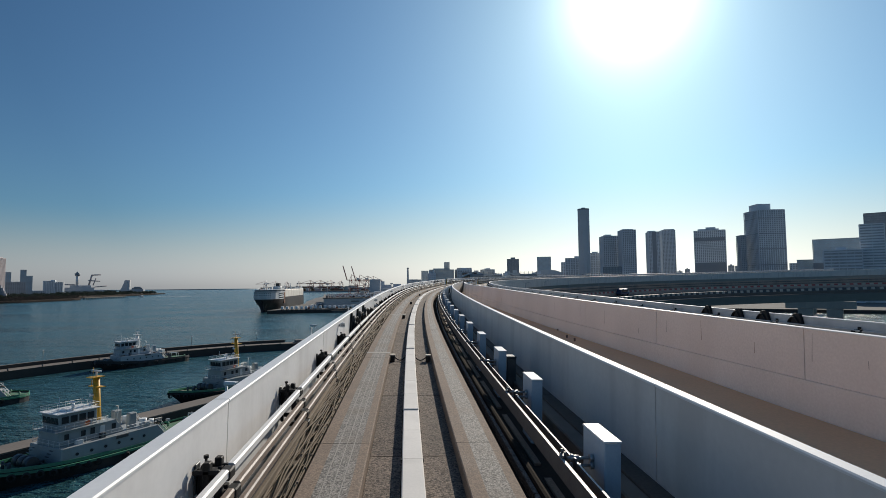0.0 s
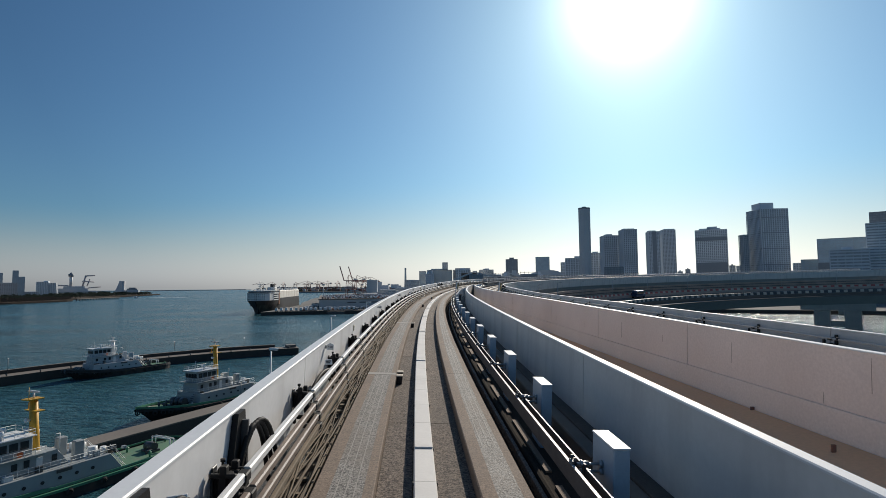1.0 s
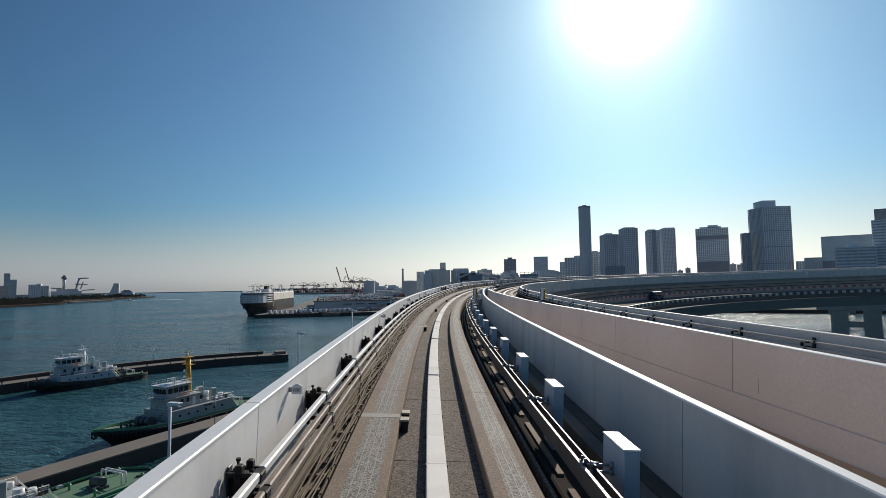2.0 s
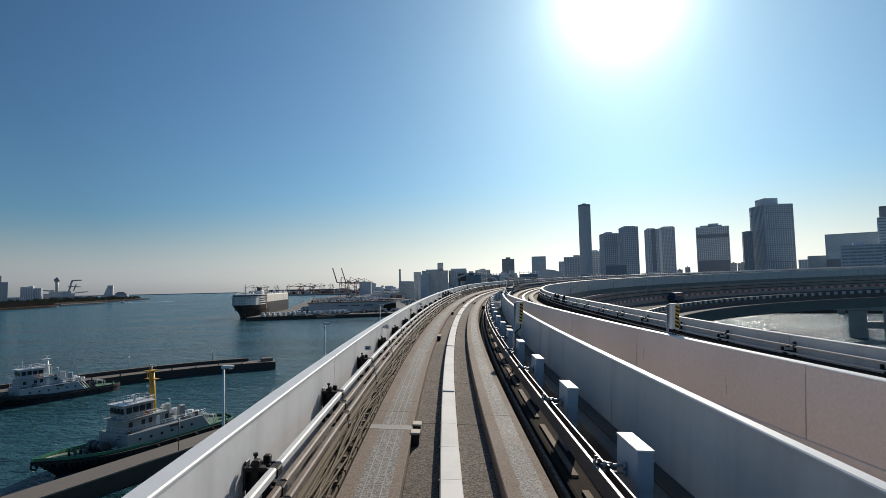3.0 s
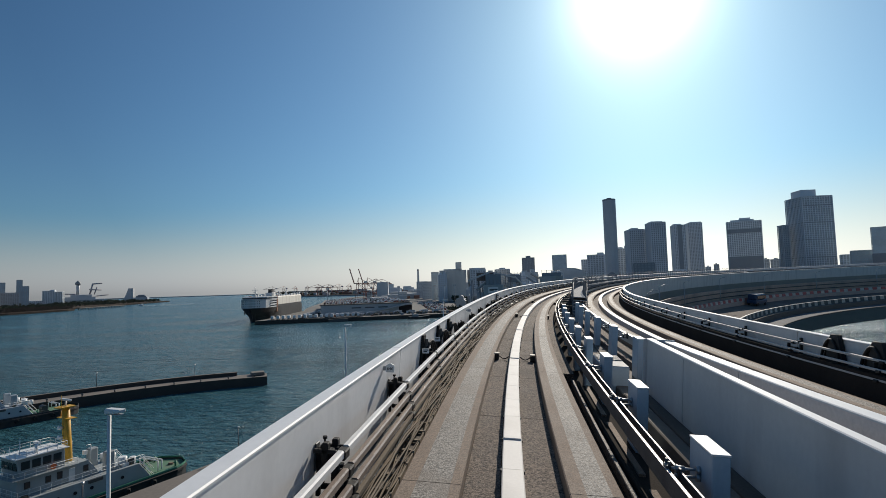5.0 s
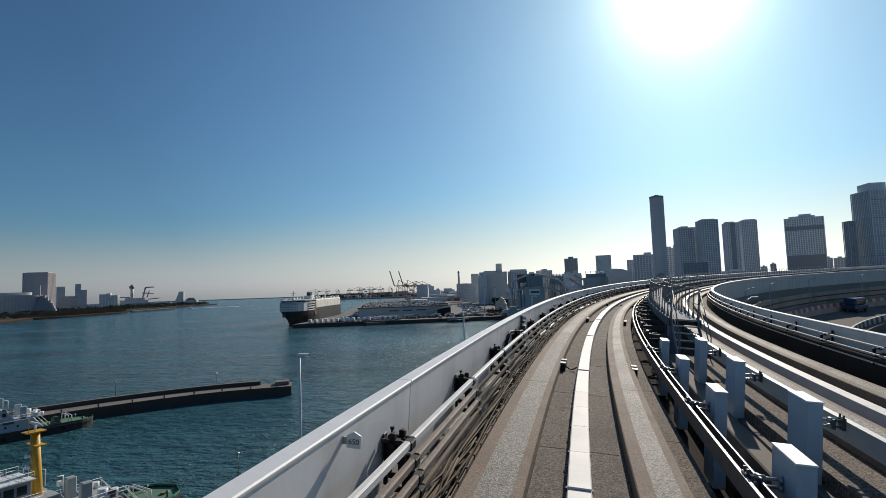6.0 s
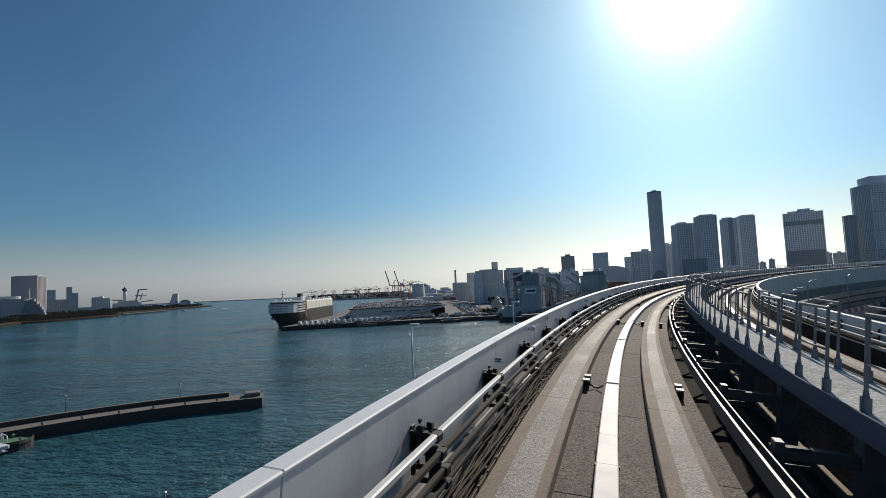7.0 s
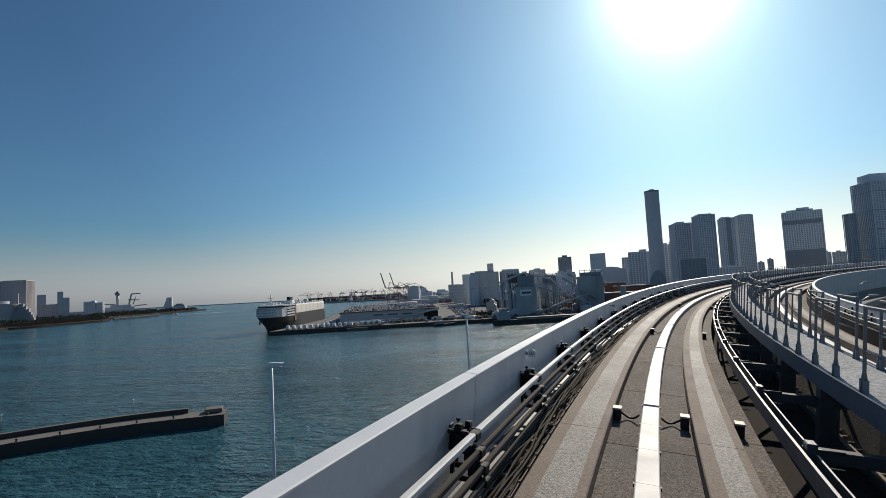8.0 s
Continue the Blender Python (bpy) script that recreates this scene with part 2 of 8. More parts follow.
M = {
    "water": water_material(),
    "deck": surface("deck_concrete", (0.150, 0.119, 0.096), 0.9, vary=0.3, scale=1.2, fine=90, bump=0.6, stain=(0.085, 0.075, 0.062), stain_scale=0.5, speckle=0.75, speckle_scale=48, piece=0.1),
    "pad": surface("running_pad_concrete", (0.195, 0.180, 0.160), 0.74, spec=0.45, vary=0.16, scale=0.7, fine=60, bump=0.45, stain=(0.165, 0.132, 0.104), stain_scale=1.1, stain_amount=0.6, speckle=0.8, speckle_scale=60),
    "pad_edge": surface("pad_edge_concrete", (0.212, 0.156, 0.114), 0.85, vary=0.2, scale=1.5, fine=60, bump=0.3, speckle=0.3, speckle_scale=60, stain=(0.15, 0.105, 0.078), stain_scale=0.8),
    "cover": surface("white_cable_cover", (0.78, 0.745, 0.69), 0.62, spec=0.3, vary=0.06, scale=2, fine=30, bump=0.05, piece=0.06, stain=(0.55, 0.52, 0.47), stain_scale=1.5, stain_amount=0.35),
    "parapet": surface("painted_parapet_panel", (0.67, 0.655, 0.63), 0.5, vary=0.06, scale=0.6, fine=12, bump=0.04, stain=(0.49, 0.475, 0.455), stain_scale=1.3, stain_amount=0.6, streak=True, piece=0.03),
    # The parapet paint again, lightened for the sunlit left side
    "parapet_lit": surface("sunlit_parapet_panel", (0.79, 0.785, 0.775), 0.45, vary=0.06, scale=0.6, fine=12, bump=0.04, stain=(0.58, 0.565, 0.55), stain_scale=1.3, stain_amount=0.6, streak=True, piece=0.03),
    "cap": surface("parapet_cap", (0.74, 0.75, 0.75), 0.5, vary=0.05, scale=2, fine=20, bump=0.05),
    "concrete": surface("plain_concrete", (0.80, 0.75, 0.71), 0.85, vary=0.12, scale=0.4, fine=20, bump=0.2, stain=(0.70, 0.63, 0.58), stain_scale=0.25, streak=True),
    "pier": surface("pier_concrete", (0.34, 0.32, 0.29), 0.85, vary=0.15, scale=0.3, fine=8, bump=0.2, stain=(0.24, 0.21, 0.18), stain_scale=0.25, streak=True),
    "tan": surface("tan_girder_paint", (0.86, 0.53, 0.30), 0.7, vary=0.1, scale=0.3, fine=15, bump=0.05),
    "post": surface("pale_blue_steel", (0.42, 0.52, 0.6), 0.45, vary=0.08, scale=3, fine=30, bump=0.03),
    "steel": surface("dark_steel", (0.10, 0.105, 0.11), 0.5, metal=0.6, vary=0.2, scale=4, fine=60),
    "rail_side": surface("brown_rail_side", (0.17, 0.145, 0.125), 0.9, spec=0.08, vary=0.2, scale=4, fine=60),
    "rail": surface("galvanised_rail", (0.50, 0.485, 0.46), 0.5, metal=0.15, vary=0.12, scale=4, fine=60, bump=0.05),
    "whiterail": surface("white_rail", (0.72, 0.71, 0.69), 0.42, spec=0.5, vary=0.08, scale=4, fine=40, bump=0.05),
    "brownrail": surface("brown_power_rail", (0.25, 0.195, 0.16), 0.42, vary=0.2, scale=3, fine=40, bump=0.1),
    "cable": surface("tan_cable", (0.20, 0.16, 0.118), 0.85, spec=0.2, vary=0.25, scale=3, fine=60, piece=0.2),
    "darkrail": surface("dark_power_rail", (0.075, 0.064, 0.056), 0.85, spec=0.12, vary=0.25, scale=3, fine=40, bump=0.1),
    "cable_dark": surface("dark_brown_cable", (0.10, 0.082, 0.064), 0.9, spec=0.1, vary=0.3, scale=3, fine=60, piece=0.3),
    "box_brown": surface("dark_brown_box", (0.045, 0.038, 0.034), 0.7, spec=0.25, vary=0.2, scale=8, fine=60),
    "black": surface("black_fitting", (0.018, 0.017, 0.017), 0.6, spec=0.25, vary=0.2, scale=8, fine=60),
    "walkway": surface("walkway_grating", (0.44, 0.44, 0.43), 0.9, spec=0.1, vary=0.14, scale=3, fine=120, bump=0.3, speckle=0.3, speckle_scale=30, piece=0.1),
    "bluesteel": surface("grey_blue_steel", (0.19, 0.215, 0.24), 0.65, spec=0.2, vary=0.12, scale=3, fine=40),
    "guard": surface("dark_grey_rail_steel", (0.20, 0.205, 0.21), 0.6, spec=0.25, vary=0.12, scale=4, fine=50),
    "worn_line": surface("worn_line", (0.31, 0.285, 0.25), 0.7, vary=0.2, scale=2, fine=30),
    "darksteel": surface("dark_trestle_steel", (0.12, 0.115, 0.11), 0.7, vary=0.25, scale=4, fine=50, spec=0.3),
    "edge_blue": surface("blue_grey_edge_beam", (0.11, 0.125, 0.145), 0.85, spec=0.1, vary=0.12, scale=3, fine=40),
    "galv": surface("galvanised_post", (0.42, 0.44, 0.46), 0.4, metal=0.7, vary=0.1, scale=4, fine=50),
    "quay": surface("quay_concrete", (0.17, 0.148, 0.127), 0.9, vary=0.2, scale=0.12, fine=2, bump=0.3, stain=(0.16, 0.145, 0.13), stain_scale=0.08),
    "crack": surface("crack_shade", (0.25, 0.225, 0.205), 0.9, vary=0.3, scale=3, fine=40),
    "ledge_dark": surface("dark_ledge_concrete", (0.105, 0.088, 0.074), 0.9, vary=0.25, scale=0.8, fine=30, bump=0.3, stain=(0.06, 0.05, 0.042), stain_scale=0.6),
    # Near-black colour that carries the shade under guide rail and walkway
    "bay_shade": surface("shaded_bay_floor", (0.045, 0.039, 0.034), 1.0, spec=0.04, vary=0.3, scale=1.0, fine=40, bump=0.4),
    "loop_wall": surface("brown_loop_wall", (0.50, 0.385, 0.315), 0.85, vary=0.2, scale=0.3, fine=4, stain=(0.27, 0.22, 0.19), stain_scale=0.25, stain_amount=0.6, streak=True),
    "loop_asphalt": surface("worn_brown_asphalt", (0.19, 0.162, 0.14), 0.95, spec=0.15, vary=0.25, scale=0.2, fine=8, bump=0.2, stain=(0.19, 0.165, 0.14), stain_scale=0.15, stain_amount=0.5),
    "loop_girder": surface("grey_girder_paint", (0.20, 0.20, 0.20), 0.85, spec=0.12, vary=0.1, scale=0.3, fine=4, stain=(0.2, 0.2, 0.2), stain_scale=0.2, stain_amount=0.4, streak=True),
    "pink_base": surface("pinkish_barrier_base", (0.55, 0.42, 0.35), 0.85, vary=0.15, scale=0.5, fine=6),
    "quay_side": surface("dark_quay_wall", (0.055, 0.048, 0.042), 0.8, vary=0.25, scale=0.4, fine=4, bump=0.3),
    "land": surface("port_ground", (0.14, 0.135, 0.125), 0.95, vary=0.25, scale=0.02, fine=0.5, bump=0.1),
    # White for the post tops: sunlight put into the colour
    "post_top_lit": surface("sunlit_post_top", (0.80, 0.81, 0.80), 0.5, vary=0.05, scale=4, fine=30, bump=0.03),
    "traytan": surface("tan_tray_steel", (0.26, 0.215, 0.165), 0.8, spec=0.2, vary=0.15, scale=3, fine=40, bump=0.05),
    "rust": surface("rusty_steel", (0.20, 0.09, 0.05), 0.8, vary=0.25, scale=8, fine=60),
    "tanlid": surface("pale_tan_lid", (0.55, 0.47, 0.36), 0.6, vary=0.08, scale=8, fine=60, piece=0.1),
    "plate": surface("grey_plate", (0.45, 0.46, 0.48), 0.5, vary=0.06, scale=8, fine=60, bump=0),
    "plate_white": surface("white_plate", (0.80, 0.80, 0.78), 0.45, vary=0.05, scale=8, fine=60, bump=0),
    "yellow_plate": surface("cream_plate", (0.68, 0.60, 0.34), 0.5, vary=0.06, scale=8, fine=60, bump=0),
    "yellow": surface("hazard_yellow", (0.72, 0.46, 0.04), 0.5, vary=0.06, scale=8, fine=60, bump=0),
    "steelgrey": surface("grey_girder", (0.30, 0.31, 0.32), 0.55, vary=0.1, scale=0.5, fine=8, bump=0.05),
    "asphalt": surface("asphalt", (0.05, 0.048, 0.046), 0.95, spec=0.15, vary=0.2, scale=0.5, fine=30, bump=0.2),
    "lamp_white": surface("white_paint", (0.76, 0.77, 0.76), 0.45, vary=0.05, scale=2, fine=20, bump=0.02),
    "hull_dark": surface("black_hull", (0.022, 0.024, 0.026), 0.6, vary=0.3, scale=0.5, fine=4, stain=(0.10, 0.06, 0.04), stain_scale=0.5, stain_amount=0.4),
    "hull_green": surface("green_hull", (0.05, 0.22, 0.13), 0.5, vary=0.15, scale=0.5, fine=6, stain=(0.08, 0.08, 0.06), stain_scale=0.5, stain_amount=0.4),
    "deck_green": surface("green_deck", (0.09, 0.20, 0.12), 0.8, vary=0.2, scale=0.6, fine=6, stain=(0.16, 0.15, 0.12), stain_scale=0.6, stain_amount=0.5),
    "house_grey": surface("pale_grey_paint", (0.34, 0.37, 0.375), 0.5, vary=0.06, scale=0.8, fine=8, stain=(0.34, 0.32, 0.28), stain_scale=0.8, stain_amount=0.3, streak=True),
    "house_pale": surface("white_blue_paint", (0.40, 0.44, 0.47), 0.5, vary=0.05, scale=0.8, fine=8, stain=(0.42, 0.40, 0.38), stain_scale=0.8, stain_amount=0.25, streak=True),
    "mast_yellow": surface("ochre_yellow_paint", (0.60, 0.33, 0.03), 0.5, vary=0.1, scale=2, fine=20),
    "rubber": surface("black_rubber", (0.02, 0.02, 0.02), 0.8, vary=0.2, scale=3, fine=20),
    "orange": surface("orange_plastic", (0.75, 0.16, 0.05), 0.5, vary=0.05),
    "glass_dark": surface("dark_glass", (0.02, 0.028, 0.035), 0.12, vary=0.1, scale=2, fine=5, bump=0),
    "ship_black": surface("black_ship_hull", (0.032, 0.032, 0.034), 0.5, vary=0.2, scale=0.1, fine=1, stain=(0.07, 0.045, 0.035), stain_scale=0.15, stain_amount=0.4, streak=True),
    "ship_cream": surface("cream_ship_side", (0.86, 0.82, 0.73), 0.55, vary=0.08, scale=0.1, fine=1, stain=(0.36, 0.27, 0.20), stain_scale=0.15, stain_amount=0.35, streak=True),
    "ship_white": surface("white_ship_paint", (0.68, 0.69, 0.68), 0.5, vary=0.06, scale=0.1, fine=1, stain=(0.40, 0.34, 0.29), stain_scale=0.2, stain_amount=0.3, streak=True),
    "shed_grey": surface("pale_shed_cladding", (0.42, 0.45, 0.46), 0.6, vary=0.08, scale=0.1, fine=2, bump=0.05),
    "car_white": surface("white_car_paint", (0.72, 0.73, 0.74), 0.3, vary=0.04, scale=0.3, fine=2, bump=0),
    "car_grey": surface("grey_car_paint", (0.18, 0.19, 0.20), 0.3, vary=0.1, scale=0.3, fine=2, bump=0),
    "car_red": surface("red_car_paint", (0.32, 0.05, 0.04), 0.3, vary=0.1, scale=0.3, fine=2, bump=0),
    "van_blue": surface("dark_blue_paint", (0.03, 0.06, 0.12), 0.3, vary=0.1, scale=0.3, fine=2, bump=0),
    "brownwall": surface("brown_sound_wall", (0.13, 0.105, 0.09), 0.8, vary=0.2, scale=0.3, fine=4, stain=(0.07, 0.06, 0.055), stain_scale=0.2, stain_amount=0.5),
    "barrier_red": surface("red_plastic", (0.52, 0.13, 0.10), 0.5, vary=0.1, piece=0.15),
    "barrier_white": surface("white_plastic", (0.62, 0.52, 0.43), 0.5, vary=0.1, piece=0.12),
    "beach": surface("dark_foreshore", (0.042, 0.036, 0.032), 0.95, spec=0.05, vary=0.2, scale=0.05, fine=0.5),
    "tower_grey": surface("grey_facade", (0.66, 0.70, 0.74), 0.7, vary=0.08, scale=0.05, fine=1, bump=0),
    "tower_pale": surface("pale_facade", (0.74, 0.77, 0.79), 0.7, vary=0.07, scale=0.05, fine=1, bump=0),
    "tower_mid": surface("mid_grey_facade", (0.54, 0.57, 0.59), 0.7, vary=0.1, scale=0.05, fine=1, bump=0),
    "tower_dark": surface("dark_facade", (0.27, 0.295, 0.32), 0.6, vary=0.1, scale=0.05, fine=1, bump=0),
    "tower_blue": surface("blue_grey_facade", (0.46, 0.51, 0.55), 0.5, vary=0.08, scale=0.05, fine=1, bump=0),
    "tower_glass": surface("recessed_glazing", (0.34, 0.37, 0.40), 0.3, vary=0.3, scale=0.3, fine=1, bump=0),
    "tower_bluegl": surface("blue_glazing", (0.48, 0.58, 0.64), 0.15, vary=0.2, scale=0.1, fine=1, bump=0),
    "store_white": surface("white_cladding", (0.76, 0.72, 0.66), 0.7, vary=0.06, scale=0.05, fine=1, bump=0, stain=(0.42, 0.41, 0.39), stain_scale=0.1, stain_amount=0.3, streak=True),
    "silo_blue": surface("blue_grey_cladding", (0.45, 0.47, 0.465), 0.7, vary=0.1, scale=0.1, fine=1, bump=0, stain=(0.20, 0.16, 0.13), stain_scale=0.1, stain_amount=0.4, streak=True),
    "silo_pale": surface("pale_dusty_steel", (0.40, 0.40, 0.39), 0.7, vary=0.1, scale=0.2, fine=2, bump=0),
    "rustwall": surface("reddish_cladding", (0.22, 0.12, 0.09), 0.8, vary=0.2, scale=0.1, fine=1, bump=0),
    "crane_red": surface("red_crane_paint", (0.40, 0.19, 0.16), 0.6, vary=0.1, scale=0.1, fine=1, bump=0),
    "scrub": surface("brown_scrub", (0.075, 0.062, 0.048), 0.9, vary=0.4, scale=0.2, fine=1, bump=0),
    "leaf": surface("dark_foliage", (0.045, 0.06, 0.035), 0.8, vary=0.4, scale=0.2, fine=1, bump=0),
    "hotel_pink": surface("pinkish_facade", (0.52, 0.475, 0.475), 0.8, spec=0.2, vary=0.06, scale=0.05, fine=1, bump=0),
    "museum_white": surface("white_cladding", (0.72, 0.70, 0.69), 0.6, vary=0.06, scale=0.1, fine=1, bump=0),
    "foam": surface("white_foam", (0.72, 0.76, 0.78), 0.8, vary=0.3, scale=0.2, fine=1.5, bump=0.1),
    "farland": surface("far_shore", (0.105, 0.085, 0.07), 0.95, spec=0.05, vary=0.3, scale=0.01, fine=0.2, bump=0.0),
}


# ---------------------------------------------------------------- building helpers
def link_mesh(name, verts, faces, material, parent=None, smooth=False):
    me = bpy.data.meshes.new(name)
    me.from_pydata([tuple(v) for v in verts], [], faces)
    me.validate()
    for mm in (material if isinstance(material, (list, tuple)) else [material]):
        me.materials.append(mm)
    if smooth:
        me.shade_smooth()
    me.update()
    ob = new(name, me)
    ob.parent = parent
    return ob


def part(name, bm, material, parent, label="", smooth=False):
    """One mesh object from a bmesh, under its thing or part."""
    bmesh.ops.recalc_face_normals(bm, faces=bm.faces)
    me = bpy.data.meshes.new(name)
    bm.to_mesh(me)
    bm.free()
    for mm in (material if isinstance(material, (list, tuple)) else [material]):
        me.materials.append(mm)
    if smooth:
        me.shade_smooth()
    ob = new(name, me)
    ob.parent = parent
    if label:
        tagged(ob, label)
    return ob


def thing(name, label="", category="", group="", kind="", m=None):
    ob = new(name)
    ob.empty_display_size = 0.3
    if m is not None:
        ob.matrix_world = m
    return tagged(ob, label, category, group, kind)


def box(bm, x0, x1, y0, y1, z0, z1, m=None, bevel=0.0, mat=0):
    vs = [bm.verts.new((x, y, z)) for z in (z0, z1) for y in (y0, y1) for x in (x0, x1)]
    fs = [bm.faces.new([vs[i] for i in f]) for f in ((0, 2, 3, 1), (4, 5, 7, 6), (0, 1, 5, 4), (2, 6, 7, 3), (0, 4, 6, 2), (1, 3, 7, 5))]
    for fc in fs:
        fc.material_index = mat
    if bevel:
        r = bmesh.ops.bevel(bm, geom=list({e for fc in fs for e in fc.edges}), offset=bevel, segments=1, affect="EDGES", clamp_overlap=True)
        vs = list({v for v in vs if v.is_valid} | set(r["verts"]))
        for fc in r["faces"]:
            fc.material_index = mat
    if m is not None:
        for v in vs:
            if v.is_valid:
                v.co = m @ v.co
    return vs


def rod(bm, a, b, r, n=8, r2=None, mat=0):
    """A round bar from a to b."""
    a, b = Vector(a), Vector(b)
    d = (b - a)
    q = d.to_track_quat("Z", "Y")
    rings = []
    for p, rr in ((a, r), (b, r if r2 is None else r2)):
        rings.append([bm.verts.new(p + q @ Vector((rr * math.cos(2 * math.pi * i / n), rr * math.sin(2 * math.pi * i / n), 0))) for i in range(n)])
    for i in range(n):
        f = bm.faces.new((rings[0][i], rings[0][(i + 1) % n], rings[1][(i + 1) % n], rings[1][i]))
        f.material_index = mat
        f.smooth = True
    bm.faces.new(rings[0][::-1]).material_index = mat
    bm.faces.new(rings[1]).material_index = mat


def prism(bm, outline, z0, z1, mat=0):
    """An upright body over an outline of (x, y)."""
    lo = [bm.verts.new((x, y, z0)) for x, y in outline]
    hi = [bm.verts.new((x, y, z1)) for x, y in outline]
    n = len(outline)
    fs = [bm.faces.new(lo[::-1]), bm.faces.new(hi)]
    fs += [bm.faces.new((lo[i], lo[(i + 1) % n], hi[(i + 1) % n], hi[i])) for i in range(n)]
    for f in fs:
        f.material_index = mat
    return fs


# ---------------------------------------------------------------- the guideway's line
SEA, RAIL0 = 0.0, 28.0
K_AT = [-12, 6, 24, 42, 60, 78, 96, 114, 132, 150, 168]
K_VAL = [0.00045, 0.00086, 0.00177, 0.00217, 0.00301, 0.00306, 0.00382, 0.00476, 0.0048, 0.00578, 0.00698]
G_VAL = [0.0229, 0.0242, 0.0246, 0.0204, 0.0161, 0.0185, 0.0216, 0.0172, 0.0157, 0.0174, 0.019]
CANT = 21.0
LOOP_S, LOOP_K, LOOP_G = 168.0, 0.0080, 0.018
_s = np.arange(-30, 620, 0.5)
_k = np.where(_s < LOOP_S, np.interp(_s, K_AT, K_VAL), np.clip(np.interp(LOOP_S, K_AT, K_VAL) + (_s - LOOP_S) * 0.0001, 0, LOOP_K))
_g = np.where(_s < LOOP_S, np.interp(_s, K_AT, G_VAL), LOOP_G)
_th = np.cumsum(_k) * 0.5
_th -= np.interp(0, _s, _th)
_x, _y, _z = np.cumsum(np.sin(_th)) * 0.5, np.cumsum(np.cos(_th)) * 0.5, np.cumsum(_g) * 0.5
_x, _y, _z = (a - np.interp(0, _s, a) for a in (_x, _y, _z))
_c = CANT * np.minimum(_k, 0.0052)


def on(s, lat, up):
    """A place beside the line: metres along it, to its right and above it."""
    th, c = float(np.interp(s, _s, _th)), float(np.interp(s, _s, _c))
    la, u = lat * math.cos(c) + up * math.sin(c), up * math.cos(c) - lat * math.sin(c)
    return Vector((float(np.interp(s, _s, _x)) + la * math.cos(th), float(np.interp(s, _s, _y)) - la * math.sin(th), RAIL0 + float(np.interp(s, _s, _z)) + u))


def frame_on(s, lat=0.0, up=0.0):
    """The pose of a thing on the line: x to the right, y along, z up."""
    o = on(s, lat, up)
    x, y = (on(s, lat + 1, up) - o).normalized(), (on(s + 0.5, lat, up) - on(s - 0.5, lat, up)).normalized()
    z = x.cross(y).normalized()
    y = z.cross(x)
    return Matrix(((x.x, y.x, z.x, o.x), (x.y, y.y, z.y, o.y), (x.z, y.z, z.z, o.z), (0, 0, 0, 1)))


UP2 = 0.20          # the second line lies a little higher


def lat2(s):
    """How far the second line runs to the right of ours."""
    return 4.45 + 0.074 * float(np.logaddexp(0, (92 - s) / 6.0)) * 6.0


def lat_c(s):
    return lat2(s)


LIFT = {lat2: lambda s: UP2, lat_c: lambda s: float(np.interp(s, (50, 82), (0.19, 0.0)))}


def sweep(name, profile, s0, s1, step, material, parent=None, side=None, smooth=False, mats=None):
    """A closed profile of (lat, up) drawn along the line; side(s) shifts it sideways."""
    lift = LIFT.get(side, lambda s: 0.0)
    side = side or (lambda s: 0.0)
    n = max(2, int(round((s1 - s0) / step)) + 1)
    verts, faces, idx = [], [], []
    m = len(profile)
    for s in np.linspace(s0, s1, n):
        d = side(s)
        verts += [on(s, la + d, up + lift(s)) for la, up in profile]
    for i in range(n - 1):
        for j in range(m):
            a, b = i * m + j, i * m + (j + 1) % m
            faces.append((a, a + m, b + m, b))
            idx.append(mats[j] if mats else 0)
    faces += [tuple(range(m)), tuple(range((n - 1) * m, n * m))[::-1]]
    idx += [0, 0]
    ob = link_mesh(name, verts, faces, material, parent, smooth)
    if mats:
        ob.data.polygons.foreach_set("material_index", idx[:len(ob.data.polygons)])
    return ob


def rect(l0, l1, u0, u1):
    return [(l0, u0), (l0, u1), (l1, u1), (l1, u0)]

# ---------------------------------------------------------------- sea
def sheet(name, x0, x1, y0, y1, z, n, material):
    xs, ys = np.linspace(x0, x1, n + 1), np.linspace(y0, y1, n + 1)
    v = [(x, y, z) for y in ys for x in xs]
    f = [(j * (n + 1) + i, j * (n + 1) + i + 1, (j + 1) * (n + 1) + i + 1, (j + 1) * (n + 1) + i) for j in range(n) for i in range(n)]
    return link_mesh(name, v, f, material)


tagged(sheet("water", -4900, 4900, -900, 4950, SEA, 8, M["water"]), "dark teal harbour water with small ripples", "water", kind="structure")

# ---------------------------------------------------------------- our guideway
S0, S1, NEAR = -14.0, 330.0, 168.0
NOSE = 86.2          # where the two inner parapets meet
TRENCH = 88.0        # up to here the deck is flat as far as the posts
# Bay floors and shelf get the near-black colour in place of shade
deck = sweep("guideway_deck", [(-1.99, -0.6), (-1.99, -0.235), (1.42, -0.235), (1.46, -0.9), (2.12, -0.9), (2.12, -0.62), (2.66, -0.62), (2.66, -1.5), (-1.99, -1.5)], TRENCH, S1, 2, [M["deck"], M["bay_shade"]], mats=[0, 0, 1, 1, 1, 1, 1, 0, 0])
deck_near = sweep("guideway_deck_near", [(-1.99, -0.6), (-1.99, -0.235), (1.11, -0.235), (1.13, -0.42), (1.98, -0.42), (1.98, -0.62), (2.20, -0.62), (2.20, -1.5), (-1.99, -1.5)], S0, TRENCH, 2, [M["deck"], M["bay_shade"]], mats=[0, 0, 1, 1, 1, 1, 1, 0, 0])
ledge = thing("drain_ledge", "weathered concrete ledge at the foot of the inner parapet", "ledge", kind="structure")
tagged(deck_near, "grey brown concrete deck with a sunken bay below the guide rail", "guideway", kind="structure")
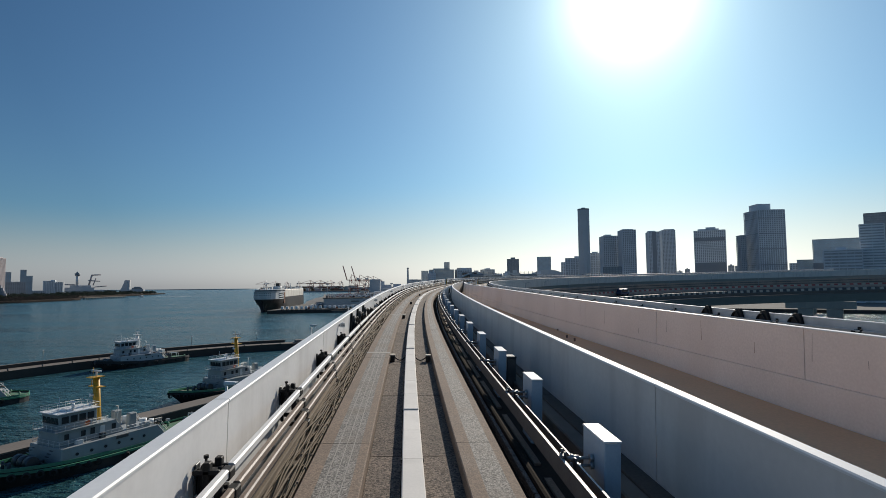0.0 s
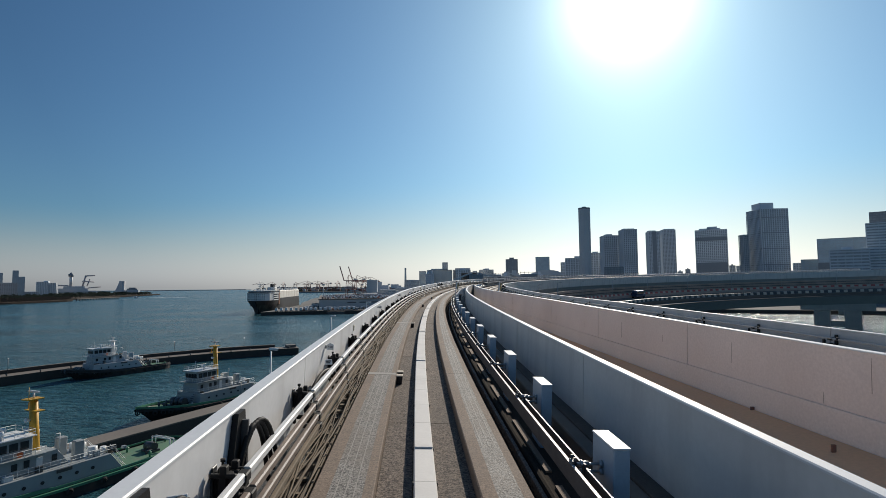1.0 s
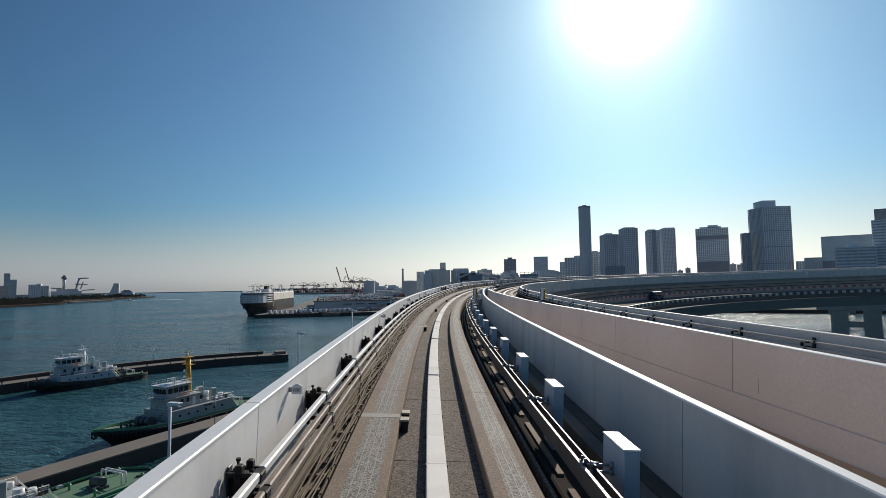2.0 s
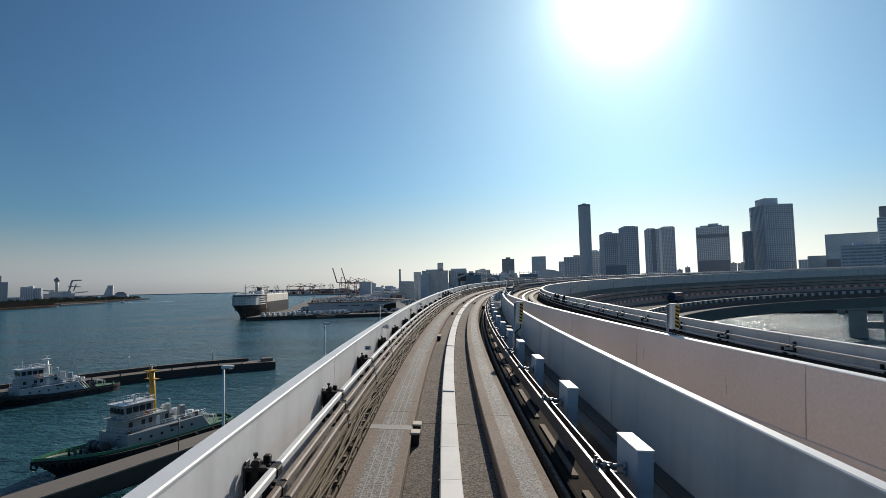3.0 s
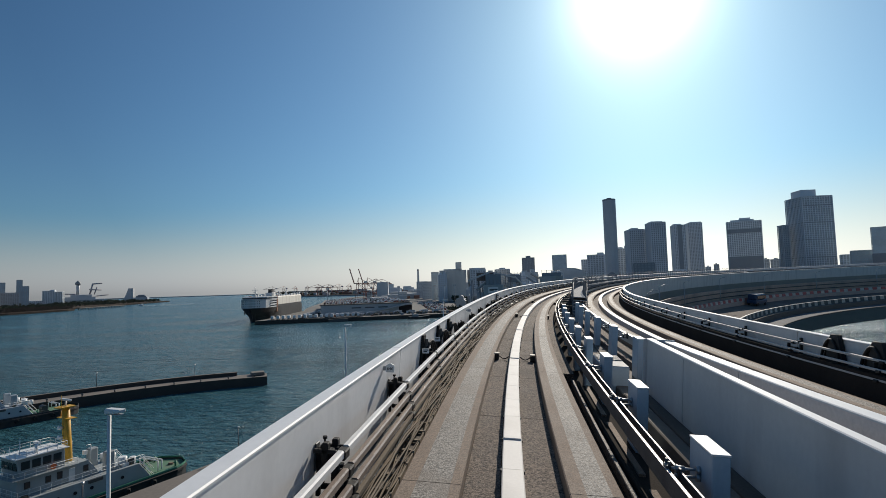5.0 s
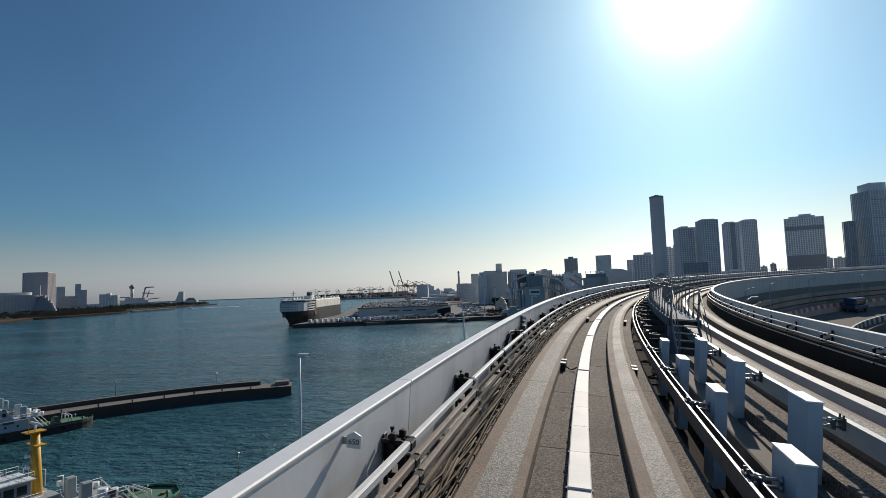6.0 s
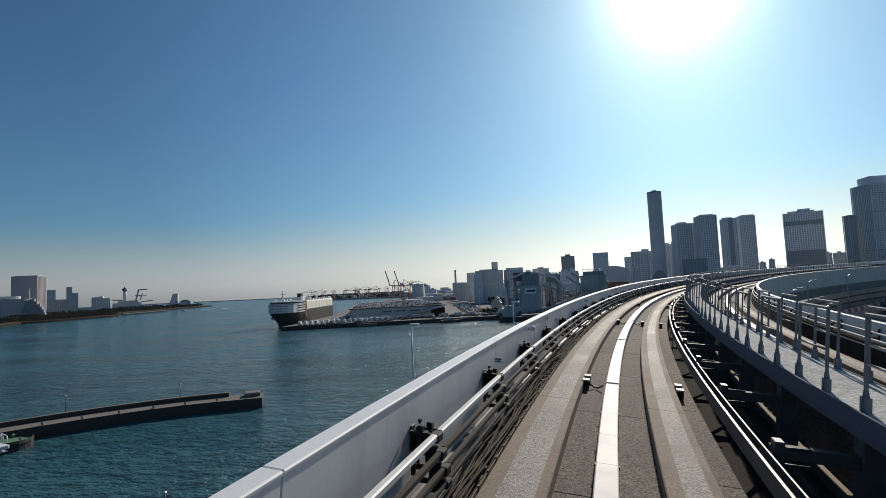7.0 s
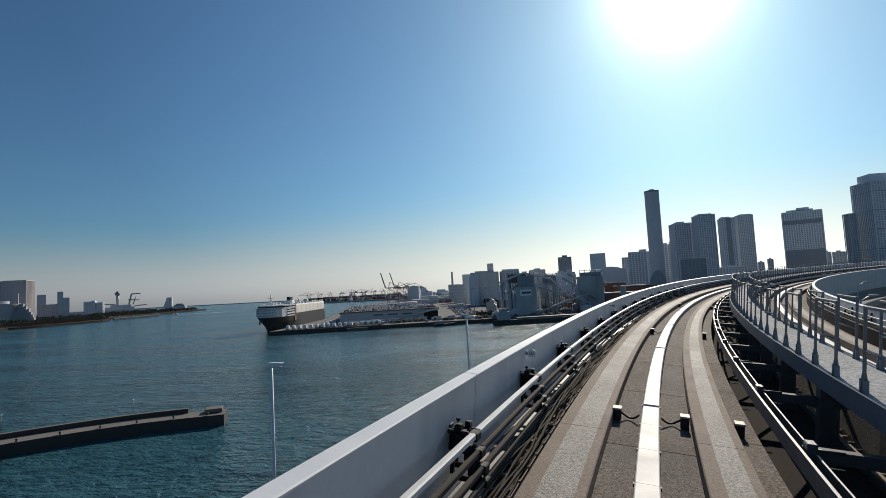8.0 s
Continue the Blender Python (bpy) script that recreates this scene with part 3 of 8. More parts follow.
tagged(deck, "grey brown concrete deck of the elevated guideway", "guideway", kind="structure")


def pieces(parent, name, profile, s0, s1, length, gap, material, side=None, mats=None, step=1.2):
    s = s0
    while s < s1 - 0.2:
        sweep(name, profile, s + gap / 2, min(s + length, s1) - gap / 2, step, material, parent, side, mats=mats)
        s += length


def pad_profile(l0, l1):
    return [(l0, -0.231), (l0, -0.012), (l0 + 0.012, 0.0), (l0 + 0.17, 0.0), (l1 - 0.11, 0.0), (l1 - 0.012, 0.0), (l1, -0.012), (l1, -0.231)]


PAD_MATS = [1, 1, 1, 0, 1, 1, 1, 1]
PADS = ((-1.16, -0.53), (0.56, 1.10))
FLOORS = ((-0.525, -0.135), (0.135, 0.555))
for l0, l1 in PADS:
    strip = thing("running_strip", "worn grey concrete running strip for rubber wheels", "running strip", "running strips of the guideway", "structure")
    pieces(strip, "slab", pad_profile(l0, l1), S0 + 0.9, NEAR, 6.68, 0.012, [M["pad"], M["pad_edge"]], mats=PAD_MATS)
    sweep("far_slab", pad_profile(l0, l1), NEAR, S1, 2, [M["pad"], M["pad_edge"]], strip, mats=PAD_MATS)
for l0, l1, b0 in [(*f, S0 + 0.9) for f in FLOORS] + [(1.105, 1.42, TRENCH)]:
    fl = thing("track_bed", "rough dark exposed-aggregate concrete beside the cable trough", "track bed", "track bed strips", "structure")
    pieces(fl, "slab", [(l0, -0.233), (l0, -0.17), (l1, -0.17), (l1, -0.233)], b0, NEAR, 3.34, 0.02, M["deck"])
    sweep("far_slab", [(l0, -0.233), (l0, -0.17), (l1, -0.17), (l1, -0.233)], NEAR, S1, 2, M["deck"], fl)
pieces(ledge, "slab", [(2.205, -1.0), (2.205, -0.14), (2.225, -0.12), (2.425, -0.12), (2.425, -1.0)], S0, 86.0, 6.0, 0.02, M["quay"])
pieces(ledge, "slab", [(2.428, -1.0), (2.428, -0.10), (2.44, -0.09), (2.66, -0.09), (2.66, -1.0)], S0, 86.0, 6.0, 0.02, M["ledge_dark"])
kerb = thing("bay_kerb", "low concrete kerb with two dark conduits below the guide rail", "kerb", kind="structure")
pieces(kerb, "kerb_stone", [(1.36, -0.419), (1.36, -0.30), (1.37, -0.29), (1.41, -0.29), (1.42, -0.30), (1.42, -0.419)], S0, TRENCH, 3.34, 0.03, M["pad"])
# Paler strips stand for sunlit floor between the post shadows
pieces(kerb, "floor_slab", [(1.66, -0.419), (1.66, -0.385), (1.75, -0.385), (1.75, -0.419)], S0, TRENCH, 3.0, 0.5, M["pad_edge"])
for la, r in ((1.52, 0.045),):
    sweep("conduit", [(la + r * math.cos(a), -0.36 + r * math.sin(a)) for a in np.linspace(0, 2 * math.pi, 8, endpoint=False)], S0, TRENCH, 2, M["bay_shade"], kerb)
# pale lines worn along the running strips
for lats, a, b in (((-0.92, -0.82, -0.73), -12, 61), ((0.76, 0.85, 0.93), 22, 43)):
    for la in lats:
        ln = sweep("wear_line", rect(la, la + 0.010, -0.004, 0.0025), a, b, 2, M["worn_line"])
        tagged(ln, "thin pale line along the running strip", "line", "pale lines on the running strips", "structure")

# white trough covers with their raised joint plates
trough = thing("cable_trough", "white cable trough covers along the middle of the track", "cable trough", kind="structure")
PLATE = 6.68 / 6
first = 8.6 - 3 * 6.68
n_plates = int((NEAR - first) / PLATE)
for i in range(n_plates):
    a = first + i * PLATE
    sweep("cover", [(-0.122, -0.17), (-0.122, -0.012), (-0.110, 0.0), (0.110, 0.0), (0.122, -0.012), (0.122, -0.17)], a + 0.004, a + PLATE - 0.004, 0.6, M["cover"], trough)
    for sd in (-1, 1):
        bm = bmesh.new()
        box(bm, -0.008, 0.008, -0.025, 0.025, -0.03, 0.006)
        o = part("clip", bm, M["black"], trough)
        o.matrix_world = frame_on(a + 0.02, sd * 0.128, -0.02)
    if i % 6 == 0:
        bm = bmesh.new()
        box(bm, -0.118, 0.118, -0.055, 0.055, 0.0, 0.02, bevel=0.008)
        o = part("joint_plate", bm, M["cover"], trough)
        o.matrix_world = frame_on(a, 0, 0.001)
sweep("far_cover", rect(-0.122, 0.122, -0.17, 0.0), first + n_plates * PLATE, S1, 2, M["cover"], trough)


def wall_profile(l0, l1, u0, u1, b=0.025):
    return [(l0, u0), (l0, u1 - b), (l0 + b, u1), (l1 - b, u1), (l1, u1 - b), (l1, u0)]


def parapet(name, label, l0, l1, u0, u1, s0, s1, joint, near, material, cap, side=None, face=None):
    """A parapet of 6 m panels: each panel with its cap as pieces, the far rest in one."""
    w = thing(name, label, "parapet", kind="structure")
    s = joint - 6 * math.ceil((joint - s0) / 6)
    while s < near:
        a, b = max(s, s0) + 0.012, min(s + 6, near) - 0.012
        if b - a > 0.3:
            sweep("panel", wall_profile(l0, l1, u0, u1 - 0.03, 0.004), a, b, 1.5, material, w, side)
            sweep("cap", wall_profile(l0 - 0.012, l1 + 0.012, u1 - 0.028, u1, 0.011), a, b, 1.5, cap, w, side)
        s += 6
    if near < s1:
        sweep("far_panel", wall_profile(l0, l1, u0, u1 - 0.03, 0.004), near, s1, 2, material, w, side)
        sweep("far_cap", wall_profile(l0 - 0.012, l1 + 0.012, u1 - 0.028, u1, 0.011), near, s1, 2, cap, w, side)
    return w


parapet("parapet_left", "pale grey painted steel parapet panels, colour lightened for the sun", -2.0, -1.86, -1.5, 0.885, S0, S1, 5.55, NEAR, M["parapet_lit"], M["cap"])
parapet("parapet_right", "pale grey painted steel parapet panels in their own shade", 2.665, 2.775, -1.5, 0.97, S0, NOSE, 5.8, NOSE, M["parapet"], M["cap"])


# ---------------------------------------------------------------- guide rail and its posts, right side
def guide_posts(lat, s_list, sign, group, side=None):
    """Flat pale blue posts that hold the guide rail by two thin rods."""
    base = None
    for s in s_list:
        m = frame_on(s, lat + (side(s) if side else 0), UP2 if side is lat2 else 0)
        if base is None:
            base = thing("guide_post", "pale blue painted steel guide rail post", "post", group)
            bm = bmesh.new(); box(bm, 0, 0.17 * sign, -0.62, 0, -0.82, 0.53, bevel=0.01); part("post_body", bm, M["post"], base)
            # Thin added top piece, whitened as if the sun lay on it
            bm = bmesh.new(); box(bm, -0.006 * sign, 0.176 * sign, -0.626, 0.006, 0.53, 0.55, bevel=0.004); part("top_plate", bm, M["post_top_lit"], base, "post top coloured white for the sun on it")
            for u in (0.215, 0.29):
                bm = bmesh.new()
                rod(bm, (-0.32 * sign, -0.31, u), (0.02 * sign, -0.31, u), 0.016)
                rod(bm, (-0.24 * sign, -0.31, u), (-0.15 * sign, -0.31, u), 0.032)
                rod(bm, (-0.04 * sign, -0.31, u), (0.0, -0.31, u), 0.04)
                part("tie_rod", bm, M["galv"], base, "galvanised tie rod", smooth=False)
            bm = bmesh.new()
            box(bm, -0.34 * sign, -0.29 * sign, -0.37, -0.25, 0.18, 0.33, bevel=0.008)
            rod(bm, (-0.31 * sign, -0.36, 0.30), (-0.31 * sign, -0.36, 0.37), 0.014, 6)
            rod(bm, (-0.31 * sign, -0.26, 0.30), (-0.31 * sign, -0.26, 0.37), 0.014, 6)
            box(bm, -0.22 * sign, -0.19 * sign, -0.39, -0.23, 0.19, 0.31, bevel=0.006)
            part("clamp", bm, M["steel"], base, "dark steel rail clamp")
            base.matrix_world = m
        else:
            copy_thing(base, m)


post_s = [float(np.interp(5.79 + 3 * i, (5.79, 29.79, 56.79, 80.79, 130.79), (5.79, 29.95, 57.0, 80.85, 130.85))) for i in range(0, 34)] + [5.79 - 3 * i for i in range(1, 6)]
guide_posts(1.84, post_s, 1, "guide rail posts of the near line")
gr = thing("guide_rail", "grey steel guide rail with a bright worn running face", "guide rail", kind="structure")
sweep("rail", [(1.49, 0.10), (1.49, 0.30), (1.522, 0.30), (1.522, 0.28), (1.505, 0.27), (1.505, 0.13), (1.522, 0.12), (1.522, 0.10)], S0, S1, 1.5, [M["rail_side"], M["rail"]], gr, mats=[0, 1, 0, 0, 0, 0, 0, 0])
sweep("back_rail", [(1.63, -0.05), (1.63, 0.28), (1.65, 0.28), (1.65, 0.265), (1.638, 0.26), (1.638, -0.05)], S0, S1, 1.5, [M["rail_side"], M["rail"]], gr, mats=[0, 1, 0, 0, 0, 0])

# ---------------------------------------------------------------- power rails and cables, left side
def rail_profile(la, up, w, h):
    return [(la - w, up - h), (la - w, up + h * 0.6), (la - w * 0.6, up + h), (la + w * 0.6, up + h), (la + w, up + h * 0.6), (la + w, up - h), (la + w * 0.4, up - h * 1.3), (la - w * 0.4, up - h * 1.3)]


pr = thing("power_rails", "white and brown power rails on brackets along the parapet", "power rail", kind="structure")
RAILS = ((-1.60, 0.47, 0.036, 0.034, "whiterail"), (-1.545, 0.315, 0.034, 0.036, "brownrail"), (-1.50, 0.17, 0.034, 0.036, "brownrail"), (-1.475, 0.045, 0.026, 0.026, "cable"))
for la, up, w, h, mt in RAILS:
    # Rails other than the white one are darker from 97.77 m on
    later_mat = M[mt] if mt == "whiterail" else M["darkrail"]
    pieces(pr, "rail", rail_profile(la, up, w, h), -13.23, 97.77, 3.0, 0.16, M[mt], step=1.5)
    pieces(pr, "old_rail", rail_profile(la, up, w * (1 if mt == "whiterail" else 0.8), h * (0.8 if mt == "whiterail" else 0.75)), 97.77, 166, 3.0, 0.16, later_mat, step=1.5)
    sweep("far_rail", rail_profile(la, up, w, h), 166, S1, 2, later_mat, pr)

bracket = None
for i in range(-6, 55):
    s = 64.77 + 3 * (i - 20)
    if not S0 < s < 166:
        continue
    m = frame_on(s, 0, 0)
    if bracket is None:
        bracket = thing("rail_bracket", "black insulated bracket holding the power rails", "bracket", "power rail brackets")
        bm = bmesh.new(); box(bm, -1.857, -1.84, -0.05, 0.05, 0.28, 0.54, bevel=0.006); part("base_plate", bm, M["steel"], bracket, "dark steel base plate")
        for x0, x1, y0, y1, z0, z1 in ((-1.84, -1.80, -0.03, 0.02, 0.05, 0.50), (-1.84, -1.62, -0.14, -0.10, 0.48, 0.52), (-1.84, -1.62, 0.08, 0.12, 0.46, 0.50), (-1.76, -1.70, -0.14, -0.06, 0.36, 0.58), (-1.73, -1.67, 0.06, 0.13, 0.38, 0.56), (-1.83, -1.80, 0.09, 0.12, 0.12, 0.48), (-1.80, -1.76, -0.06, -0.03, 0.20, 0.54)):
            bm = bmesh.new(); box(bm, x0, x1, y0, y1, z0, z1, bevel=0.008); part("strut", bm, M["black"], bracket)
        for la, up, w, h, mt in RAILS:
            bm = bmesh.new()
            rod(bm, (-1.79, 0, up - 0.03), (la, 0, up - 0.03), 0.03)
            box(bm, la - w - 0.012, la + w + 0.012, -0.075, 0.075, up - h - 0.03, up + h * 0.75, bevel=0.012)
            rod(bm, (la - 0.10, -0.06, up - 0.09), (la - 0.10, -0.06, up + 0.04), 0.04, 8)
            rod(bm, (la - 0.09, 0.07, up - 0.10), (la - 0.09, 0.07, up + 0.02), 0.036, 8)
            part("insulator_arm", bm, M["black"], bracket)
        bm = bmesh.new(); rod(bm, (-1.77, -0.02, 0.40), (-1.77, -0.02, 0.60), 0.012, 6); rod(bm, (-1.77, -0.02, 0.585), (-1.77, -0.02, 0.61), 0.022, 6); part("bolt", bm, M["black"], bracket)
        bracket.matrix_world = m
    else:
        copy_thing(bracket, m)


def tube(name, pts, r, material, parent, n=6):
    """A round cable through the points."""
    verts, faces = [], []
    pts = [Vector(p) for p in pts]
    for i, p in enumerate(pts):
        d = (pts[min(i + 1, len(pts) - 1)] - pts[max(i - 1, 0)]).normalized()
        q = d.to_track_quat("Z", "Y")
        verts += [p + q @ Vector((r * math.cos(2 * math.pi * k / n), r * math.sin(2 * math.pi * k / n), 0)) for k in range(n)]
    for i in range(len(pts) - 1):
        for k in range(n):
            faces.append((i * n + k, i * n + (k + 1) % n, (i + 1) * n + (k + 1) % n, (i + 1) * n + k))
    faces += [tuple(range(n))[::-1], tuple(range((len(pts) - 1) * n, len(pts) * n))]
    return link_mesh(name, verts, faces, material, parent, smooth=True)


bundle = thing("cable_bundle", "loose bundle of tan cables lying in a trackside tray", "cables")
rnd = random.Random(4)
for c in range(17):
    base, ph, ph2, r = -1.50 + 0.0165 * c, rnd.uniform(0, 6), rnd.uniform(0, 6), rnd.uniform(0.008, 0.014)
    w1, w2, lift = rnd.uniform(0.9, 1.5), rnd.uniform(0.3, 0.6), rnd.uniform(-0.13, -0.03)
    pts = []
    for s in np.arange(S0, 170, 0.5):
        la = base + 0.045 * math.sin(s * w1 + ph) + 0.05 * math.sin(s * w2 + ph2) + 0.035 * noise.noise((s * 0.8, c, 3))
        up = lift + 0.05 * noise.noise((s * 0.6, c * 7, 0)) + 0.03 * math.sin(s * w2 * 1.7 + ph)
        pts.append(on(s, min(max(la, -1.50), -1.235), max(up, -0.15)))
    # Each cable turns darker past a cut near 97 m
    cut = int((97 + rnd.uniform(-4, 6) - S0) / 0.5)
    tube("cable", pts[:cut + 1], r, M["cable"], bundle, 5)
    tube("old_cable", pts[cut:], r, M["cable_dark"], bundle, 5)
# Dark strip that holds both dirt and the deep shadow under the rails
under_rails = sweep("rail_gutter", rect(-1.856, -1.525, -0.234, -0.19), S0, 170, 2, M["steel"])
tagged(under_rails, "dark strip for dirt and deep shadow below the power rails", "gutter", kind="structure")
tray = thing("cable_tray", "tan steel cable tray with cross ties", "cable tray", kind="structure")
sweep("tray_edge", rect(-1.215, -1.205, -0.23, -0.05), S0, 170, 2, M["traytan"], tray)
sweep("tray_floor", rect(-1.52, -1.215, -0.231, -0.215), S0, 170, 2, M["ledge_dark"], tray)
for i, s in enumerate(np.arange(S0 + 0.5, 130, 0.42)):
    bm = bmesh.new()
    box(bm, -1.52, -1.2, -0.03, 0.03, -0.2, -0.165)
    box(bm, -1.222, -1.198, -0.012, 0.012, -0.2, -0.035)
    o = part("cross_tie", bm, M["traytan"], tray)
    o.matrix_world = frame_on(float(s))

# big black expansion loops where the power rails are fed
def feed_loop(s, big):
    f = thing("cable_loop", "black rubber feeder cables looping from the parapet to the power rails", "feeder cables", "power rail feeder loops")
    m = frame_on(s)
    for k in range(3):
        pts = []
        for a in np.linspace(0, 1, 12):
            y = (a - 0.25) * (0.7 if big else 1.6) + 0.05 * k
            z = (0.02 + 0.10 * k) + (0.68 - 0.09 * k if big else 0.42 - 0.08 * k) * math.sin(math.pi * min(1, a * 1.05)) ** 0.7
            pts.append(m @ Vector((-1.79 + 0.14 * a + 0.03 * k * a, y, z)))
        tube("feeder_cable", pts, 0.026 if big else 0.028, M["black"], f, 8)
    if big:
        bm = bmesh.new()
        for x0, x1 in ((-1.857, -1.80),):
            a = [bm.verts.new((x, y, z)) for x in (x0, x1) for y, z in ((-0.28, 0.05), (0.34, 0.05), (0.12, 0.86), (-0.08, 0.86))]
            for q4 in ((0, 1, 2, 3), (7, 6, 5, 4), (0, 4, 5, 1), (1, 5, 6, 2), (2, 6, 7, 3), (3, 7, 4, 0)):
                bm.faces.new([a[i] for i in q4])
        o = part("mounting_plate", bm, M["black"], f)
        o.matrix_world = m
        bm = bmesh.new(); box(bm, -1.80, -1.74, 0.02, 0.06, 0.1, 0.78)
        o = part("riser", bm, M["steel"], f); o.matrix_world = m
    return f


for s in (16.6, 18.4, 20.3, 85.6, 87.6, 89.4):
    feed_loop(s, True)
feed_loop(24.0, False)
# a feeder that leaves the parapet in two wide bends and reaches the rails at a junction stand
wide = thing("cable_loop", "two black feeder cables bending from parapet to junction stand", "feeder cables", "power rail feeder loops")
for k in range(2):
    pts = [on(102.55 + 0.10 * k + ds, -1.85 + dl, up - 0.07 * k) for ds, dl, up in ((0.0, -0.01, 0.12), (-0.02, 0.03, 0.35), (0.06, 0.05, 0.54), (0.35, 0.06, 0.62), (0.9, 0.06, 0.58), (1.5, 0.08, 0.50), (2.0, 0.09, 0.46), (2.6, 0.11, 0.42))]
    tube("feeder_cable", pts, 0.030, M["black"], wide, 8)
bm = bmesh.new(); box(bm, -1.855, -1.80, -0.03, 0.03, 0.1, 0.84, bevel=0.006); box(bm, -1.80, -1.70, -0.14, 0.10, 0.40, 0.56, bevel=0.01); box(bm, -1.80, -1.74, -0.08, 0.14, 0.62, 0.70, bevel=0.01)
o = part("junction_stand", bm, M["steel"], wide, "dark steel junction stand"); o.matrix_world = frame_on(105.2)


# ---------------------------------------------------------------- small boxes between the running strips
def floor_box(s, lat, lead):
    b = thing("junction_box", "small black junction box with a pale lid on the track bed", "junction box", "junction boxes on the track bed")
    z = -0.17 if abs(lat) < 0.55 else -0.235
    top = 0.02
    bm = bmesh.new(); box(bm, -0.058, 0.058, -0.08, 0.08, z, top - 0.03, bevel=0.006); box(bm, -0.03, 0.03, -0.095, -0.075, z + 0.03, top - 0.06, bevel=0.004); part("body", bm, M["box_brown"], b)
    bm = bmesh.new(); box(bm, -0.068, 0.068, -0.10, 0.10, top - 0.028, top, bevel=0.006); part("lid", bm, M["tanlid"], b, "pale tan lid")
    b.matrix_world = frame_on(s, lat, 0)
    if lead:
        sgn = -1 if lat > 0 else 1
        pts = [frame_on(s, lat, 0) @ Vector((sgn * (0.05 + 0.27 * a), 0.02 + 0.05 * math.sin(a * 5), -0.06 - 0.08 * math.sin(math.pi * a))) for a in np.linspace(0, 1, 7)]
        inv = b.matrix_world.inverted()
        tube("lead", [inv @ p for p in pts], 0.016, M["black"], b, 6)


for s, lats, twin in ((1.6, (-0.46,), False), (14.05, (-0.46, 0.46), False), (26.6, (-0.46,), True), (38.3, (-0.46,), True), (52.6, (-0.48,), True), (64.6, (-0.48,), True), (77.3, (-0.48,), True),
                      (89.4, (-0.48, 0.47), False), (102.8, (-0.48, 1.12), True), (115.5, (-0.49, 1.18), True), (128.4, (-0.48, 0.47, 1.18), False), (140.0, (-0.48, 1.18), False), (153.5, (-0.49, 1.18), False)):
    for la in lats:
        floor_box(s, la, len(lats) > 1 and abs(la) < 1)
        if twin:
            floor_box(s + 0.42, la, False)
pale = thing("cross_patch", "pale mortar patch across the running strip", "patch", kind="structure")
for s in (14.3, 26.7, 38.4, 52.7):
    sweep("patch", rect(-1.15, -0.54, -0.004, 0.003), s, s + 0.22, 0.22, M["worn_line"], pale)


# ---------------------------------------------------------------- plates and signs
def lettering(words, size, m, material, parent):
    cu = bpy.data.curves.new("lettering", "FONT")
    cu.body, cu.size, cu.extrude, cu.align_x, cu.align_y = words, size, 0.001, "CENTER", "CENTER"
    cu.materials.append(material)
    o = new("lettering", cu)
    o.parent = parent
    o.matrix_world = m
    return o


def marker(s, words, size=(0.12, 0.10)):
    k = thing("distance_plate", "small white gabled distance plate on a bracket at the parapet", "distance plate", "distance plates along the parapet")
    m = frame_on(s, -1.815, 0.76)
    face = m @ Matrix(((1, 0, 0, 0), (0, 0, -1, 0), (0, 1, 0, 0), (0, 0, 0, 1)))          # faces back along the track
    bm = bmesh.new()
    w, h = size
    outline = ((0, -h / 2), (w, -h / 2), (w, h / 2), (w * 0.5, h / 2 + 0.03), (0, h / 2))
    lo, hi = [bm.verts.new((x, -0.006, z)) for x, z in outline], [bm.verts.new((x, 0.006, z)) for x, z in outline]
    bm.faces.new(lo); bm.faces.new(hi[::-1])
    for q in range(5):
        bm.faces.new((lo[q], lo[(q + 1) % 5], hi[(q + 1) % 5], hi[q]))
    o = part("plate", bm, M["plate_white"], k); o.matrix_world = m
    bm = bmesh.new(); box(bm, -0.043, 0.06, 0.008, 0.02, -0.03, 0.03); o = part("bracket", bm, M["galv"], k); o.matrix_world = m
    lettering(words, 0.062, m @ Matrix(((1, 0, 0, size[0] / 2), (0, 0, -1, -0.0072), (0, 1, 0, 0.0), (0, 0, 0, 1))), M["black"], k)


for i, w in enumerate(("570", "580", "590", "600", "610", "620", "630", "640", "650", "660", "670", "680", "690")):
    marker(116.6 + 11.41 * (i - 10), w)


def bars_plate(name, label, s, lat, up, w, h, material, turn, tilt, bars, ink="black"):
    """A plate with unreadable writing as bars."""
    k = thing(name, label, "sign", "signs along the parapet")
    m = frame_on(s, lat, up) @ pose(0, 0, 0, tilt, 0, turn)
    bm = bmesh.new(); box(bm, -w / 2, w / 2, -0.006, 0.006, -h / 2, h / 2, bevel=0.005); o = part("plate", bm, M[material], k); o.matrix_world = m
    for x0, x1, z0, z1 in bars:
        bm = bmesh.new(); box(bm, x0 * w, x1 * w, -0.0105, -0.0065, z0 * h, z1 * h); o = part("writing", bm, M[ink], k); o.matrix_world = m
    return k


# white tags on the brackets, a yellow notice and two small tags on the parapet face
for s, up in ((18.7, 0.68), (24.9, 0.55), (56.1, 0.66), (71.0, 0.64), (85.2, 0.60), (86.7, 0.64), (113.1, 0.64), (120.1, 0.66)):
    bars_plate("bracket_tag", "small white tilted tag with unreadable writing on a rail bracket", s, -1.71, up, 0.13, 0.10, "plate_white", 22, -28, ((-0.36, 0.36, 0.08, 0.26), (-0.36, 0.2, -0.24, -0.08)))
